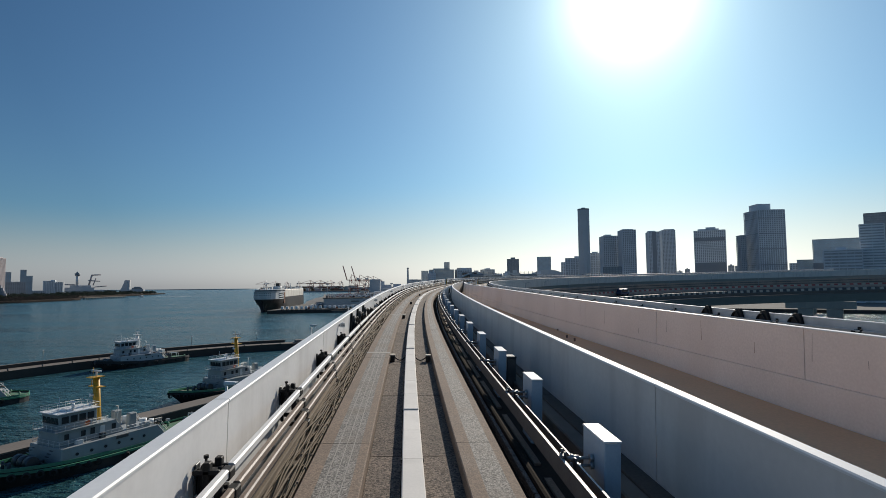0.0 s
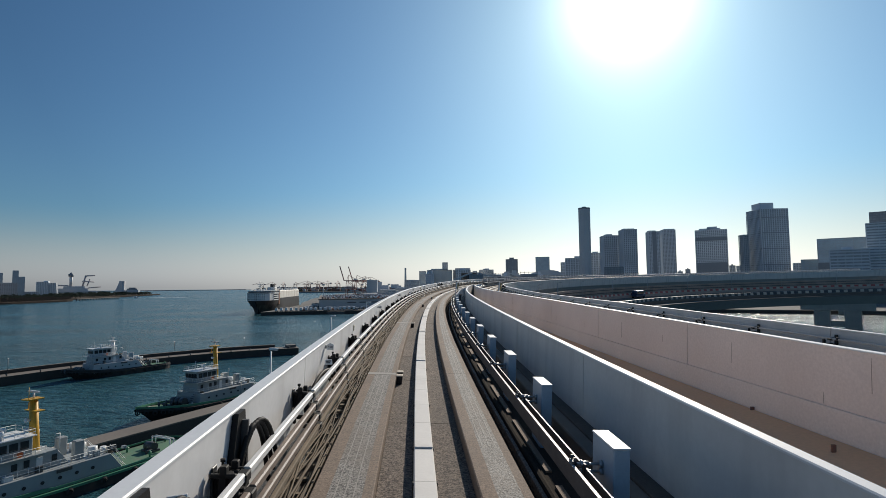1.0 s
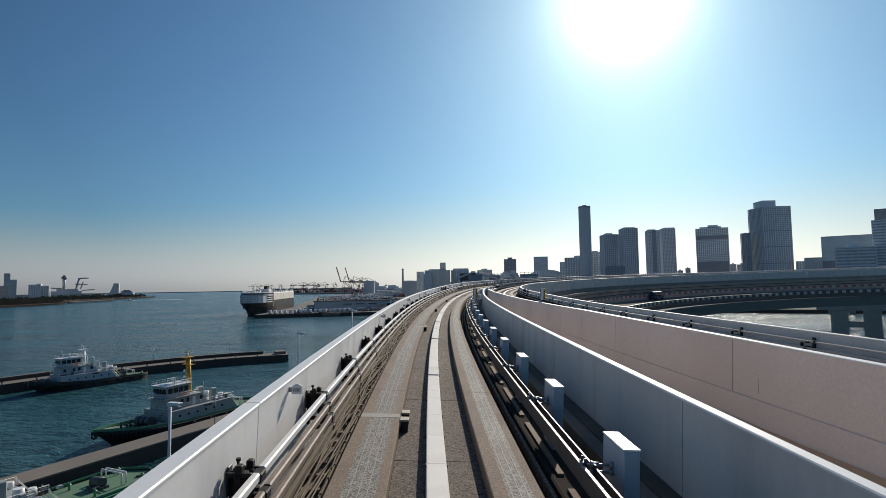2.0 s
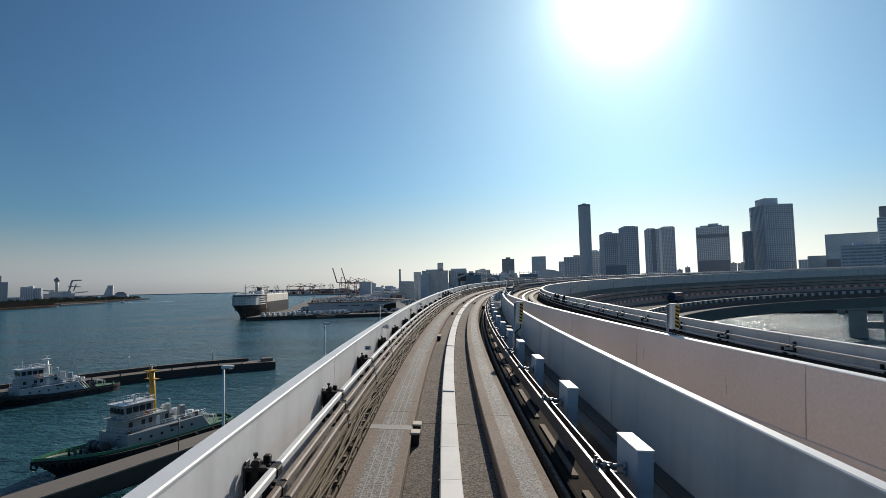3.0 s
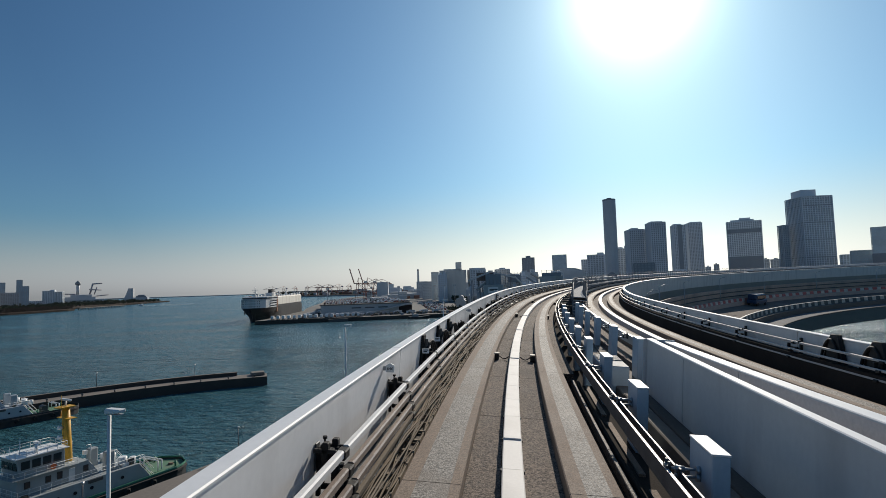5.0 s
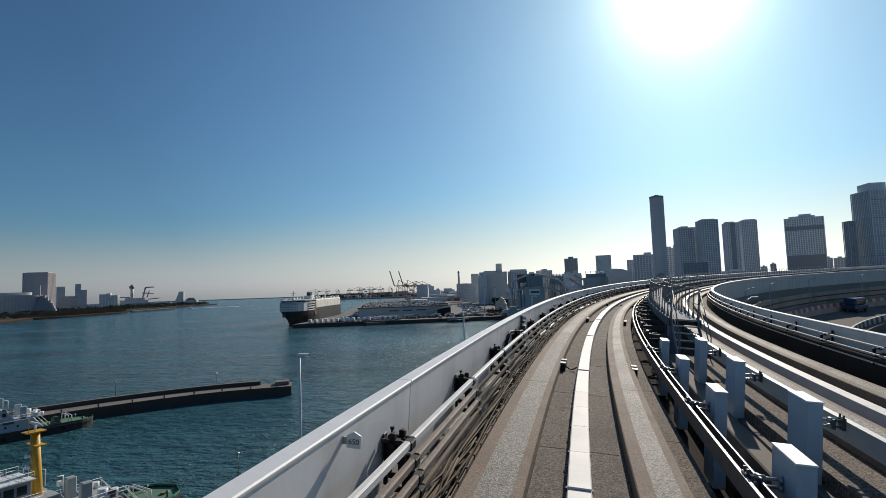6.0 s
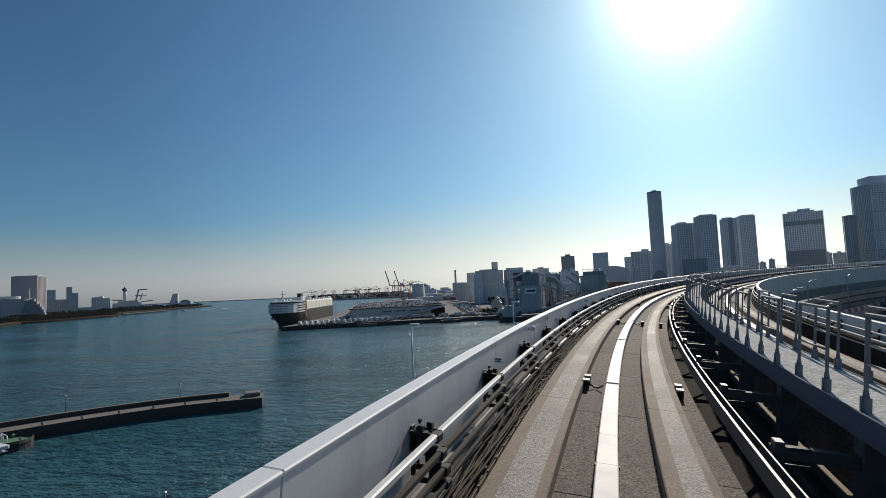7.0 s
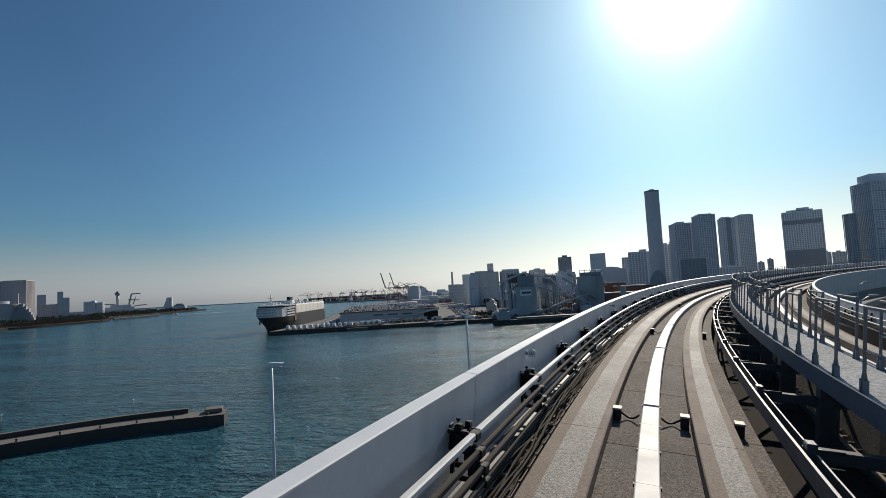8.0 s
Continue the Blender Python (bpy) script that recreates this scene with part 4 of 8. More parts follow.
bars_plate("yellow_notice", "pale yellow notice plate with dark unreadable writing", 67.6, -1.851, 0.58, 0.42, 0.46, "yellow_plate", 90, 0,
           ((-0.38, -0.22, 0.1, 0.34), (-0.18, -0.02, 0.12, 0.34), (0.02, 0.14, 0.1, 0.34), (0.18, 0.38, 0.14, 0.32), (-0.38, 0.3, -0.12, -0.02), (-0.38, 0.1, -0.3, -0.2)))
bars_plate("yellow_tag", "small cream tag with unreadable writing on the parapet", 29.7, -1.851, 0.66, 0.12, 0.16, "yellow_plate", 90, 0, ((-0.3, 0.3, 0.05, 0.3), (-0.2, 0.2, -0.3, -0.1)))
p12 = thing("yellow_tag", "small cream tag lettered in black on the parapet", "sign", "signs along the parapet")
m12 = frame_on(119.4, -1.851, 0.76) @ pose(0, 0, 0, 0, 0, 90)
bm = bmesh.new(); box(bm, -0.09, 0.09, -0.006, 0.006, -0.075, 0.075, bevel=0.004); o = part("plate", bm, M["yellow_plate"], p12); o.matrix_world = m12
lettering("P12", 0.085, m12 @ pose(0, -0.0075, 0, 90), M["black"], p12)


def stripe_sign(s, lat, up0):
    """A white cabinet with black and yellow hazard stripes on a pole."""
    k = thing("hazard_sign", "white box with yellow and black hazard stripes on a grey pole", "sign", "hazard striped boxes")
    m = frame_on(s, lat, up0)
    bm = bmesh.new(); rod(bm, (-0.02, 0.04, -1.6), (-0.02, 0.04, 0.62), 0.028, 10); o = part("pole", bm, M["galv"], k); o.matrix_world = m
    bm = bmesh.new(); box(bm, 0.01, 0.20, -0.10, 0.08, 0.04, 0.64, bevel=0.008); o = part("cabinet", bm, M["plate_white"], k); o.matrix_world = m
    bm = bmesh.new(); box(bm, 0.10, 0.19, -0.106, -0.101, 0.06, 0.62); o = part("stripe_panel", bm, M["yellow"], k, "yellow panel"); o.matrix_world = m
    for i in range(6):
        z = 0.06 + 0.09 * i
        bm = bmesh.new()
        vs = [bm.verts.new((x, y, zz)) for y in (-0.111, -0.107) for x, zz in ((0.10, z + 0.05), (0.19, z + 0.01), (0.19, z + 0.05), (0.10, z + 0.09))]
        for q4 in ((0, 1, 2, 3), (7, 6, 5, 4), (0, 4, 5, 1), (1, 5, 6, 2), (2, 6, 7, 3), (3, 7, 4, 0)):
            bm.faces.new([vs[j] for j in q4])
        o = part("stripe", bm, M["black"], k, "black stripe"); o.matrix_world = m
    tube("lead", [m @ Vector(p) for p in ((0.16, -0.02, 0.02), (0.15, -0.03, -0.10), (0.08, 0.02, -0.17), (0.02, 0.04, -0.25))], 0.018, M["black"], k)


stripe_sign(60.15, 1.82, 0.94)
stripe_sign(57.9, lat2(57.9) - 1.72, 1.14)
for s in (11.55, 65.6):
    k = thing("relay_box", "small grey equipment box behind a guide rail post", "equipment box", "equipment boxes behind the posts")
    bm = bmesh.new(); box(bm, -0.1, 0.1, -0.14, 0.14, -0.62, 0.36, bevel=0.012); o = part("body", bm, M["steel"], k); o.matrix_world = frame_on(s, 2.16, 0)
    bm = bmesh.new(); box(bm, -0.11, 0.11, -0.15, 0.15, 0.36, 0.40, bevel=0.01); o = part("lid", bm, M["steel"], k); o.matrix_world = frame_on(s, 2.16, 0)

# ---------------------------------------------------------------- second line
S2 = 420.0
d2b = sweep("second_guideway_deck_far", [(-1.18, -1.5), (-1.18, -0.235), (1.83, -0.235), (1.83, -1.5)], 106.0, S2, 2, M["deck"], side=lat2)
tagged(d2b, "grey brown concrete deck of the second guideway line beyond the stairs", "guideway", kind="structure")
d2 = sweep("second_guideway_deck", [(-1.83, -1.5), (-1.83, -0.235), (1.83, -0.235), (1.83, -1.5)], S0, 106.0, 2, M["deck"], side=lat2)
tagged(d2, "grey brown concrete deck of the second guideway line", "guideway", kind="structure")
for l0, l1 in PADS:
    strip = thing("running_strip", "worn grey concrete running strip for rubber wheels", "running strip", "running strips of the guideway", "structure")
    pieces(strip, "slab", pad_profile(l0, l1), 58, 140, 6.68, 0.012, [M["pad"], M["pad_edge"]], lat2, PAD_MATS, step=1.6)
    sweep("far_slab", pad_profile(l0, l1), 140, S2, 2, [M["pad"], M["pad_edge"]], strip, lat2, mats=PAD_MATS)
    sweep("far_slab", pad_profile(l0, l1), S0, 58, 2, [M["pad"], M["pad_edge"]], strip, lat2, mats=PAD_MATS)
tr2 = thing("cable_trough", "white cable trough covers along the middle of the second track", "cable trough", kind="structure")
pieces(tr2, "cover", rect(-0.122, 0.122, -0.235, 0.0), 60, 140, PLATE * 2, 0.01, M["cover"], lat2, step=1.2)
sweep("far_cover", rect(-0.122, 0.122, -0.235, 0.0), 140, S2, 2, M["cover"], tr2, lat2)
sweep("far_cover", rect(-0.122, 0.122, -0.235, 0.0), S0, 60, 2, M["cover"], tr2, lat2)
parapet("second_parapet_left", "warm grey concrete parapet of the second line with fine cracks", -2.03, -1.83, -0.17, 0.93, S0, NOSE, 5.0, NOSE, M["concrete"], M["cap"], lat_c)
sk = sweep("parapet_skirt", [(-2.05, -2.6), (-2.05, -0.19), (-2.035, -0.175), (-1.84, -0.175), (-1.84, -2.6)], S0, NOSE, 2, M["concrete"], side=lat_c)
tagged(sk, "concrete edge beam below the second parapet", "edge beam", kind="structure")
cracks = thing("wall_cracks", "fine dark cracks and rust runs on the concrete parapet", "cracks", kind="structure")
cr = random.Random(15)
for s in (8.6, 9.5, 10.8, 12.5, 14.6, 16.4, 18.2, 21.0, 23.6, 24.6, 27.2, 30.3, 33.0, 36.4, 40.2, 44.8, 50.2, 55.0, 58.6, 61.9, 64.8, 70.1, 75.5, 80.3):
    low = cr.uniform(-0.16, 0.3)
    top = min(0.88, low + cr.uniform(0.15, 0.6))
    lean = cr.uniform(-0.08, 0.08)
    v = []
    for z, w in ((low, 0.005), (low + (top - low) * 0.5, 0.004), (top, 0.002)):
        a = s + lean * (z - low)
        for ds in (-w, w):
            for la in (-2.0325, -2.029):
                v.append(on(a + ds, lat_c(a) + la, z + LIFT[lat_c](a)))
    fcs = []
    for i in (0, 4):
        fcs += [(i, i + 4, i + 6, i + 2), (i + 1, i + 3, i + 7, i + 5), (i, i + 1, i + 5, i + 4), (i + 2, i + 6, i + 7, i + 3)]
    link_mesh("crack", v, fcs, M["rust"] if cr.random() < 0.25 else M["crack"], cracks)
gv, gf = [], []
for i, s in enumerate(np.linspace(S0, NOSE - 0.2, 52)):
    edge = float(np.interp(s, (10, 17, 35, 86), (-0.75, -0.57, -0.48, -0.42)))
    for la, up in ((2.83, -1.05), (lat2(s) - 2.075, edge), (lat2(s) - 2.075, -1.35), (2.83, -1.35)):
        gv.append(on(s, la, up))
    if i:
        gf += [((i - 1) * 4 + j, i * 4 + j, i * 4 + (j + 1) % 4, (i - 1) * 4 + (j + 1) % 4) for j in range(4)]
gd = link_mesh("median_slab", gv, gf, M["tan"])
tagged(gd, "tan painted slab between the two guideways", "slab", kind="structure")
for s, la in ((26.4, 7.2), (28.4, 7.2), (22.6, 6.95), (23.8, 6.95)):
    k = thing("slab_bracket", "small tan steel bracket on the slab between the lines", "bracket", "brackets on the tan slab")
    bm = bmesh.new(); box(bm, -0.04, 0.04, -0.02, 0.02, -0.5, 0.20, bevel=0.006); part("upright", bm, M["rustwall"], k)
    bm = bmesh.new(); box(bm, -0.10, 0.10, -0.06, 0.06, -0.5, -0.02, bevel=0.006); part("foot", bm, M["rustwall"], k)
    k.matrix_world = frame_on(s, la, -0.66)
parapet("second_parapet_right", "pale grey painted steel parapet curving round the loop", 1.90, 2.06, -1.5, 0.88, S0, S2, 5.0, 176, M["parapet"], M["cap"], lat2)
RAILS2 = ((1.72, 0.62, "rail"), (1.66, 0.45, "rail"), (1.62, 0.28, "rail"))
pr2 = thing("power_rails", "thin bright power rails on brackets along the second parapet", "power rail", kind="structure")
for la, up, mt in RAILS2:
    sweep("rail", rail_profile(la, up, 0.022, 0.022), S0, S2, 2, M[mt], pr2, lat2)
# One dark panel for the duct and the shade below the rails
dk = sweep("cable_duct", rect(1.60, 1.86, -0.234, 0.36), S0, S2, 2, M["bay_shade"], side=lat2)
tagged(dk, "dark panel for duct and shade along the second parapet", "cable duct", kind="structure")
b2 = None
for i in range(62):
    s = 7.8 + 3 * i
    m = frame_on(s, lat2(s), UP2)
    if b2 is None:
        b2 = thing("rail_bracket", "black insulated bracket on the second line", "bracket", "power rail brackets of the second line")
        bm = bmesh.new(); box(bm, 1.86, 1.895, -0.05, 0.05, 0.2, 0.72, bevel=0.006); part("upright", bm, M["black"], b2)
        for la, up, mt in RAILS2:
            bm = bmesh.new(); rod(bm, (1.82, 0, up), (la, 0, up), 0.03); box(bm, la - 0.05, la + 0.03, -0.06, 0.06, up - 0.05, up + 0.0, bevel=0.008); part("insulator_arm", bm, M["black"], b2)
        for y, la, z0, z1 in ((-0.22, 1.74, 0.58, 0.70), (0.20, 1.70, 0.42, 0.60), (-0.16, 1.66, 0.24, 0.40)):
            bm = bmesh.new(); box(bm, la - 0.035, la + 0.03, y - 0.03, y + 0.03, z0 + 0.02, z1 - 0.03, bevel=0.008); rod(bm, (la, y, z0 + 0.05), (1.86, y * 0.4, z0 + 0.05), 0.018, 6); part("clamp", bm, M["black"], b2)
        b2.matrix_world = m
    else:
        copy_thing(b2, m)
for s in (15.9, 17.3, 18.6, 20.4, 83.6, 86.1, 87.4):
    f = thing("cable_loop", "black feeder loop behind the second parapet", "feeder cables", "feeder loops of the second line")
    m = frame_on(s, lat2(s), UP2)
    bm = bmesh.new()
    vs = [bm.verts.new((x, y, z)) for x in (1.80, 1.89) for y, z in ((-0.36, 0.3), (0.36, 0.3), (0.14, 0.93), (-0.12, 0.95))]
    for q4 in ((0, 1, 2, 3), (7, 6, 5, 4), (0, 4, 5, 1), (1, 5, 6, 2), (2, 6, 7, 3), (3, 7, 4, 0)):
        bm.faces.new([vs[j] for j in q4])
    o = part("mounting_plate", bm, M["black"], f); o.matrix_world = m
    for q in range(2):
        arc = [m @ Vector((1.84 - 0.05 * q, (a - 0.4) * 0.7 + 0.05 * q, 0.35 + (0.58 - 0.1 * q) * math.sin(math.pi * a) ** 0.7)) for a in np.linspace(0, 1, 10)]
        tube("feeder_cable", arc, 0.032, M["black"], f, 6)
guide_posts(-1.84, [88.7 + 3 * i for i in range(6)], -1, "guide rail posts of the second line", lat2)
gr2 = thing("guide_rail", "grey steel guide rail of the second line", "guide rail", kind="structure")
sweep("rail", [(-1.43, 0.06), (-1.43, 0.30), (-1.52, 0.30), (-1.52, 0.06)], S0, S2, 2, M["rail"], gr2, lat2)
# end plate where the two inner parapets meet
ep = thing("parapet_nose", "pale end plate closing the two inner parapets", "parapet", kind="structure")
bm = bmesh.new(); box(bm, 2.60, lat2(NOSE) - 1.82, 0.0, 0.03, -1.2, 0.96, bevel=0.006); o = part("end_plate", bm, M["parapet"], ep); o.matrix_world = frame_on(NOSE)
# beams and slab between the lines
med = sweep("median_beam", [(2.26, -1.5), (2.26, -0.23), (2.28, -0.21), (2.55, -0.21), (2.56, -0.26), (2.60, -0.26), (2.61, -0.21), (2.98, -0.21), (3.0, -0.23), (3.0, -1.5)], NOSE + 0.1, 107.6, 2, M["quay"])
tagged(med, "weathered concrete beam between the two lines", "beam", kind="structure")
fl = sweep("median_floor", rect(1.5, 2.7, -1.62, -1.5), S0, 105.95, 2, M["deck"])
tagged(fl, "dark floor between the two lines", "floor", kind="structure")
# Floor coloured near black for the shade below the walkway
fl = sweep("service_floor", rect(1.47, 3.4, -1.0, -0.86), 105.95, 330, 2, M["bay_shade"])
tagged(fl, "dark floor between the two lines", "floor", kind="structure")
for la in (3.02, 3.27):
    sb = sweep("service_beam", rect(la, la + 0.11, -0.86, -0.70), 106.0, 200, 2, M["traytan"])
    tagged(sb, "tan cable ladder on the service floor", "cable ladder", "cable ladders below the walkway", "structure")
ladder = thing("ladder_rungs", "rungs of the cable ladder beside the walkway", "cable ladder", kind="structure")
for i in range(120):
    bm = bmesh.new(); box(bm, 3.13, 3.27, -0.02, 0.02, -0.80, -0.745); o = part("rung", bm, M["traytan"], ladder); o.matrix_world = frame_on(106.4 + 0.4 * i)
# grated cabinet between the posts
gb = thing("grated_box", "blue grey steel box with a grated top between the posts", "equipment box")
mg = frame_on(87.2, 2.26, 0)
bm = bmesh.new(); box(bm, -0.30, 0.28, 0, 1.6, -0.62, 0.20, bevel=0.012); o = part("body", bm, M["post"], gb); o.matrix_world = mg
bm = bmesh.new(); box(bm, -0.29, 0.27, 0.01, 1.59, 0.202, 0.212); o = part("cover_plate", bm, M["bluesteel"], gb); o.matrix_world = mg
for i in range(8):
    bm = bmesh.new(); box(bm, -0.28, 0.26, 0.8 + 0.1 * i, 0.84 + 0.1 * i, 0.213, 0.235); o = part("slat", bm, M["guard"], gb); o.matrix_world = mg


# ---------------------------------------------------------------- walkway between the lines
W0, W1, WL, WR, WU = 107.9, 232.0, 2.14, 3.02, 0.85


def wside(s):
    """The walkway swings a little outwards at its stairs."""
    return float(np.interp(s, (107.9, 120, 132), (0.26, 0.12, 0.0)))


ww = thing("walkway", "grey steel walkway of perforated plates between the two lines", "walkway", kind="structure")
pieces(ww, "plate", rect(WL, WR, WU - 0.05, WU), W0, 176, 1.5, 0.01, M["walkway"], wside, step=1.5)
sweep("far_plate", rect(WL, WR, WU - 0.05, WU), 176, W1, 2, M["walkway"], ww)
for la in (WL - 0.03, WR):
    sweep("edge_beam", rect(la, la + 0.03, WU - 0.24, WU + 0.01), W0, W1, 1.5, M["edge_blue"], ww, wside)


def guard(length=1.3):
    g = thing("guard_frame", "grey steel guard rail frame with a mid rail and gusseted posts", "guard rail", "guard rail frames along the walkway")
    for y in (0.0, length - 0.3):
        bm = bmesh.new(); box(bm, -0.017, 0.017, y - 0.012, y + 0.012, -0.02, 0.97); part("post", bm, M["guard"], g)
        bm = bmesh.new()
        vs = [bm.verts.new((x, y + yy, z)) for yy in (-0.006, 0.006) for x, z in ((-0.05, -0.01), (0.05, -0.01), (0.022, 0.22), (-0.022, 0.22))]
        for q4 in ((0, 1, 2, 3), (7, 6, 5, 4), (0, 4, 5, 1), (1, 5, 6, 2), (2, 6, 7, 3), (3, 7, 4, 0)):
            bm.faces.new([vs[j] for j in q4])
        box(bm, -0.024, 0.024, y - 0.08, y + 0.08, -0.01, 0.15)
        part("gusset", bm, M["bluesteel"], g, "dark gusset plate")
    bm = bmesh.new(); box(bm, -0.022, 0.022, -0.015, length - 0.285, 0.95, 0.985, bevel=0.006); part("top_rail", bm, M["guard"], g)
    bm = bmesh.new(); rod(bm, (0, 0, 0.48), (0, length - 0.3, 0.48), 0.014, 6); part("mid_rail", bm, M["guard"], g)
    return g


g0 = None
for i in range(62):
    s = W0 + 0.2 + 2.0 * i
    for la, turn in ((WL + 0.05, 1), (WR - 0.05, -1)):
        la += wside(s)
        m = frame_on(s, la, WU) @ Matrix.Diagonal((turn, 1, 1, 1))
        if g0 is None:
            g0 = guard()
            g0.matrix_world = m
        elif turn == 1:
            copy_thing(g0, m)
        else:
            copy_thing(g0, frame_on(s, la, WU))

sup = None
for i in range(36):
    s = W0 + 0.9 + 3 * i
    m = frame_on(s, wside(s))
    if sup is None:
        sup = thing("walkway_support", "dark steel trestle with cross beams under the walkway", "support frame", "walkway supports")
        bm = bmesh.new(); box(bm, 2.40, 2.66, -0.13, 0.13, -1.5, WU - 0.22, bevel=0.01); part("column", bm, M["darksteel"], sup)
        bm = bmesh.new(); box(bm, 1.55, 2.40, -0.07, 0.07, 0.10, 0.24, bevel=0.006); part("cross_beam", bm, M["darksteel"], sup)
        bm = bmesh.new(); box(bm, 2.66, 3.3, -0.07, 0.07, 0.10, 0.24, bevel=0.006); part("cross_beam", bm, M["darksteel"], sup)
        bm = bmesh.new(); box(bm, WL, WR, -0.06, 0.06, WU - 0.24, WU - 0.055); part("bearer", bm, M["darksteel"], sup)
        bm = bmesh.new(); rod(bm, (2.40, 0, -0.75), (1.70, 0, 0.11), 0.04, 6); part("brace", bm, M["darksteel"], sup)
        bm = bmesh.new()
        for u in (0.12, 0.30):
            rod(bm, (1.50, -0.31, u), (1.86, -0.31, u), 0.018, 6)
        box(bm, 1.50, 1.60, -0.40, -0.22, 0.02, 0.38, bevel=0.008)
        part("clamp", bm, M["steel"], sup)
        sup.matrix_world = m
    else:
        copy_thing(sup, m)
for s in (108.7,):
    cab = thing("cabinet", "grey blue steel cabinet under the walkway", "equipment cabinet", "cabinets under the walkway")
    mc = frame_on(s, 2.46, 0)
    bm = bmesh.new(); box(bm, 0, 0.35, -0.45, 0.45, -0.7, 0.55, bevel=0.012); o = part("body", bm, M["bluesteel"], cab); o.matrix_world = mc
    bm = bmesh.new(); box(bm, -0.012, -0.002, -0.40, 0.40, -0.6, 0.5, bevel=0.003); o = part("door", bm, M["bluesteel"], cab); o.matrix_world = mc

# stairs up to the walkway
st = thing("walkway_stairs", "blue grey open steel stairs with a handrail up to the walkway", "stairs")
N_STEP, FOOT, TOP, Z0 = 6, 105.75, 107.9, -0.21
RUN, RISE = (TOP - FOOT) / N_STEP, (WU - Z0) / N_STEP
ms = frame_on(106.8) @ pose(0, -106.8, 0)
for x in (2.46, 3.20):
    bm = bmesh.new()
    vs = [bm.verts.new((xx, y, z)) for xx in (x - 0.008, x + 0.008) for y, z in ((FOOT - 0.02, Z0), (FOOT + 0.2, Z0), (TOP, WU - 0.24), (TOP, WU), (TOP - 0.12, WU))]
    for q5 in ((0, 1, 2, 3, 4), (9, 8, 7, 6, 5), (0, 5, 6, 1), (1, 6, 7, 2), (2, 7, 8, 3), (3, 8, 9, 4), (4, 9, 5, 0)):
        bm.faces.new([vs[j] for j in q5])
    o = part("stringer", bm, M["bluesteel"], st)
    o.matrix_world = ms
for i in range(1, N_STEP):
    bm = bmesh.new(); box(bm, 2.47, 3.19, FOOT + RUN * i - 0.03, FOOT + RUN * i + 0.19, Z0 + RISE * i - 0.03, Z0 + RISE * i, bevel=0.004)
    o = part("tread", bm, M["walkway"], st)
    o.matrix_world = ms
for z in (0.5, 0.92):
    bm = bmesh.new()
    for x in (2.44, 3.22):
        rod(bm, (x, FOOT + 0.02, Z0 + 0.08 + z * 0.75), (x, TOP, WU + z), 0.016, 6)
        rod(bm, (x, FOOT + 0.02, Z0), (x, FOOT + 0.02, Z0 + 0.08 + z * 0.75), 0.016, 6)
    o = part("handrail", bm, M["guard"], st); o.matrix_world = ms
for y, z in ((TOP - 0.06, WU),):
    for x in (2.44, 3.22):
        bm = bmesh.new(); box(bm, x - 0.02, x + 0.02, y - 0.02, y + 0.02, z - 0.2, z + 0.95)
        o = part("post", bm, M["guard"], st); o.matrix_world = ms

# ---------------------------------------------------------------- piers of the guideway
for i, s in enumerate((-8, 32, 72, 112, 152, 192, 232)):
    pz = thing("guideway_pier", "plain concrete pier carrying the guideway", "pier", "guideway piers")
    m = frame_on(s, 2.0, 0)
    o3 = m.translation
    bm = bmesh.new(); box(bm, -3.2, 3.2, -1.2, 1.2, -4.0, -2.0, bevel=0.15); o = part("cross_head", bm, M["pier"], pz); o.matrix_world = m
    bm = bmesh.new(); rod(bm, (o3.x, o3.y, -3), (o3.x, o3.y, o3.z - 3.6), 1.5, 20); part("shaft", bm, M["pier"], pz)
gird = sweep("box_girder", [(-1.4, -3.0), (-1.9, -1.5), (2.0, -1.5), (1.6, -3.0)], S0, S1, 4, M["parapet"])
tagged(gird, "pale steel box girder under the guideway", "girder", kind="structure")
gird = sweep("second_box_girder", [(-1.4, -3.0), (-1.8, -1.5), (1.9, -1.5), (1.4, -3.0)], S0, S2, 4, M["steelgrey"], side=lat2)
tagged(gird, "grey steel box girder under the second line", "girder", kind="structure")



# ---------------------------------------------------------------- lower road with lamps, left of the guideway
road = sweep("road", rect(-13.5, -8.0, -11.4, -10.6), S0, 200, 4, M["asphalt"])
tagged(road, "grey asphalt road deck below the guideway", "road", kind="structure")


def street_lamp():
    k = thing("street_lamp", "white street lamp with a flat angular head on a slim pole", "street lamp", "street lamps beside the guideway")
    bm = bmesh.new(); rod(bm, (0, 0, -8.3), (0, 0, -0.1), 0.09, 10, 0.055); part("pole", bm, M["lamp_white"], k)
    bm = bmesh.new(); box(bm, -0.08, 0.58, -0.13, 0.13, -0.06, 0.12, bevel=0.03)
    for v in bm.verts:
        if v.co.x > 0.3:
            v.co.z = v.co.z * 0.6 + 0.05
    part("head", bm, M["lamp_white"], k)
    bm = bmesh.new(); box(bm, 0.2, 0.54, -0.10, 0.10, -0.055, -0.035); part("lens", bm, M["plate"], k)
    bm = bmesh.new(); box(bm, -0.12, 0.12, -0.12, 0.12, -8.4, -8.0, bevel=0.02); part("base", bm, M["galv"], k)
    return k


lamp0 = None
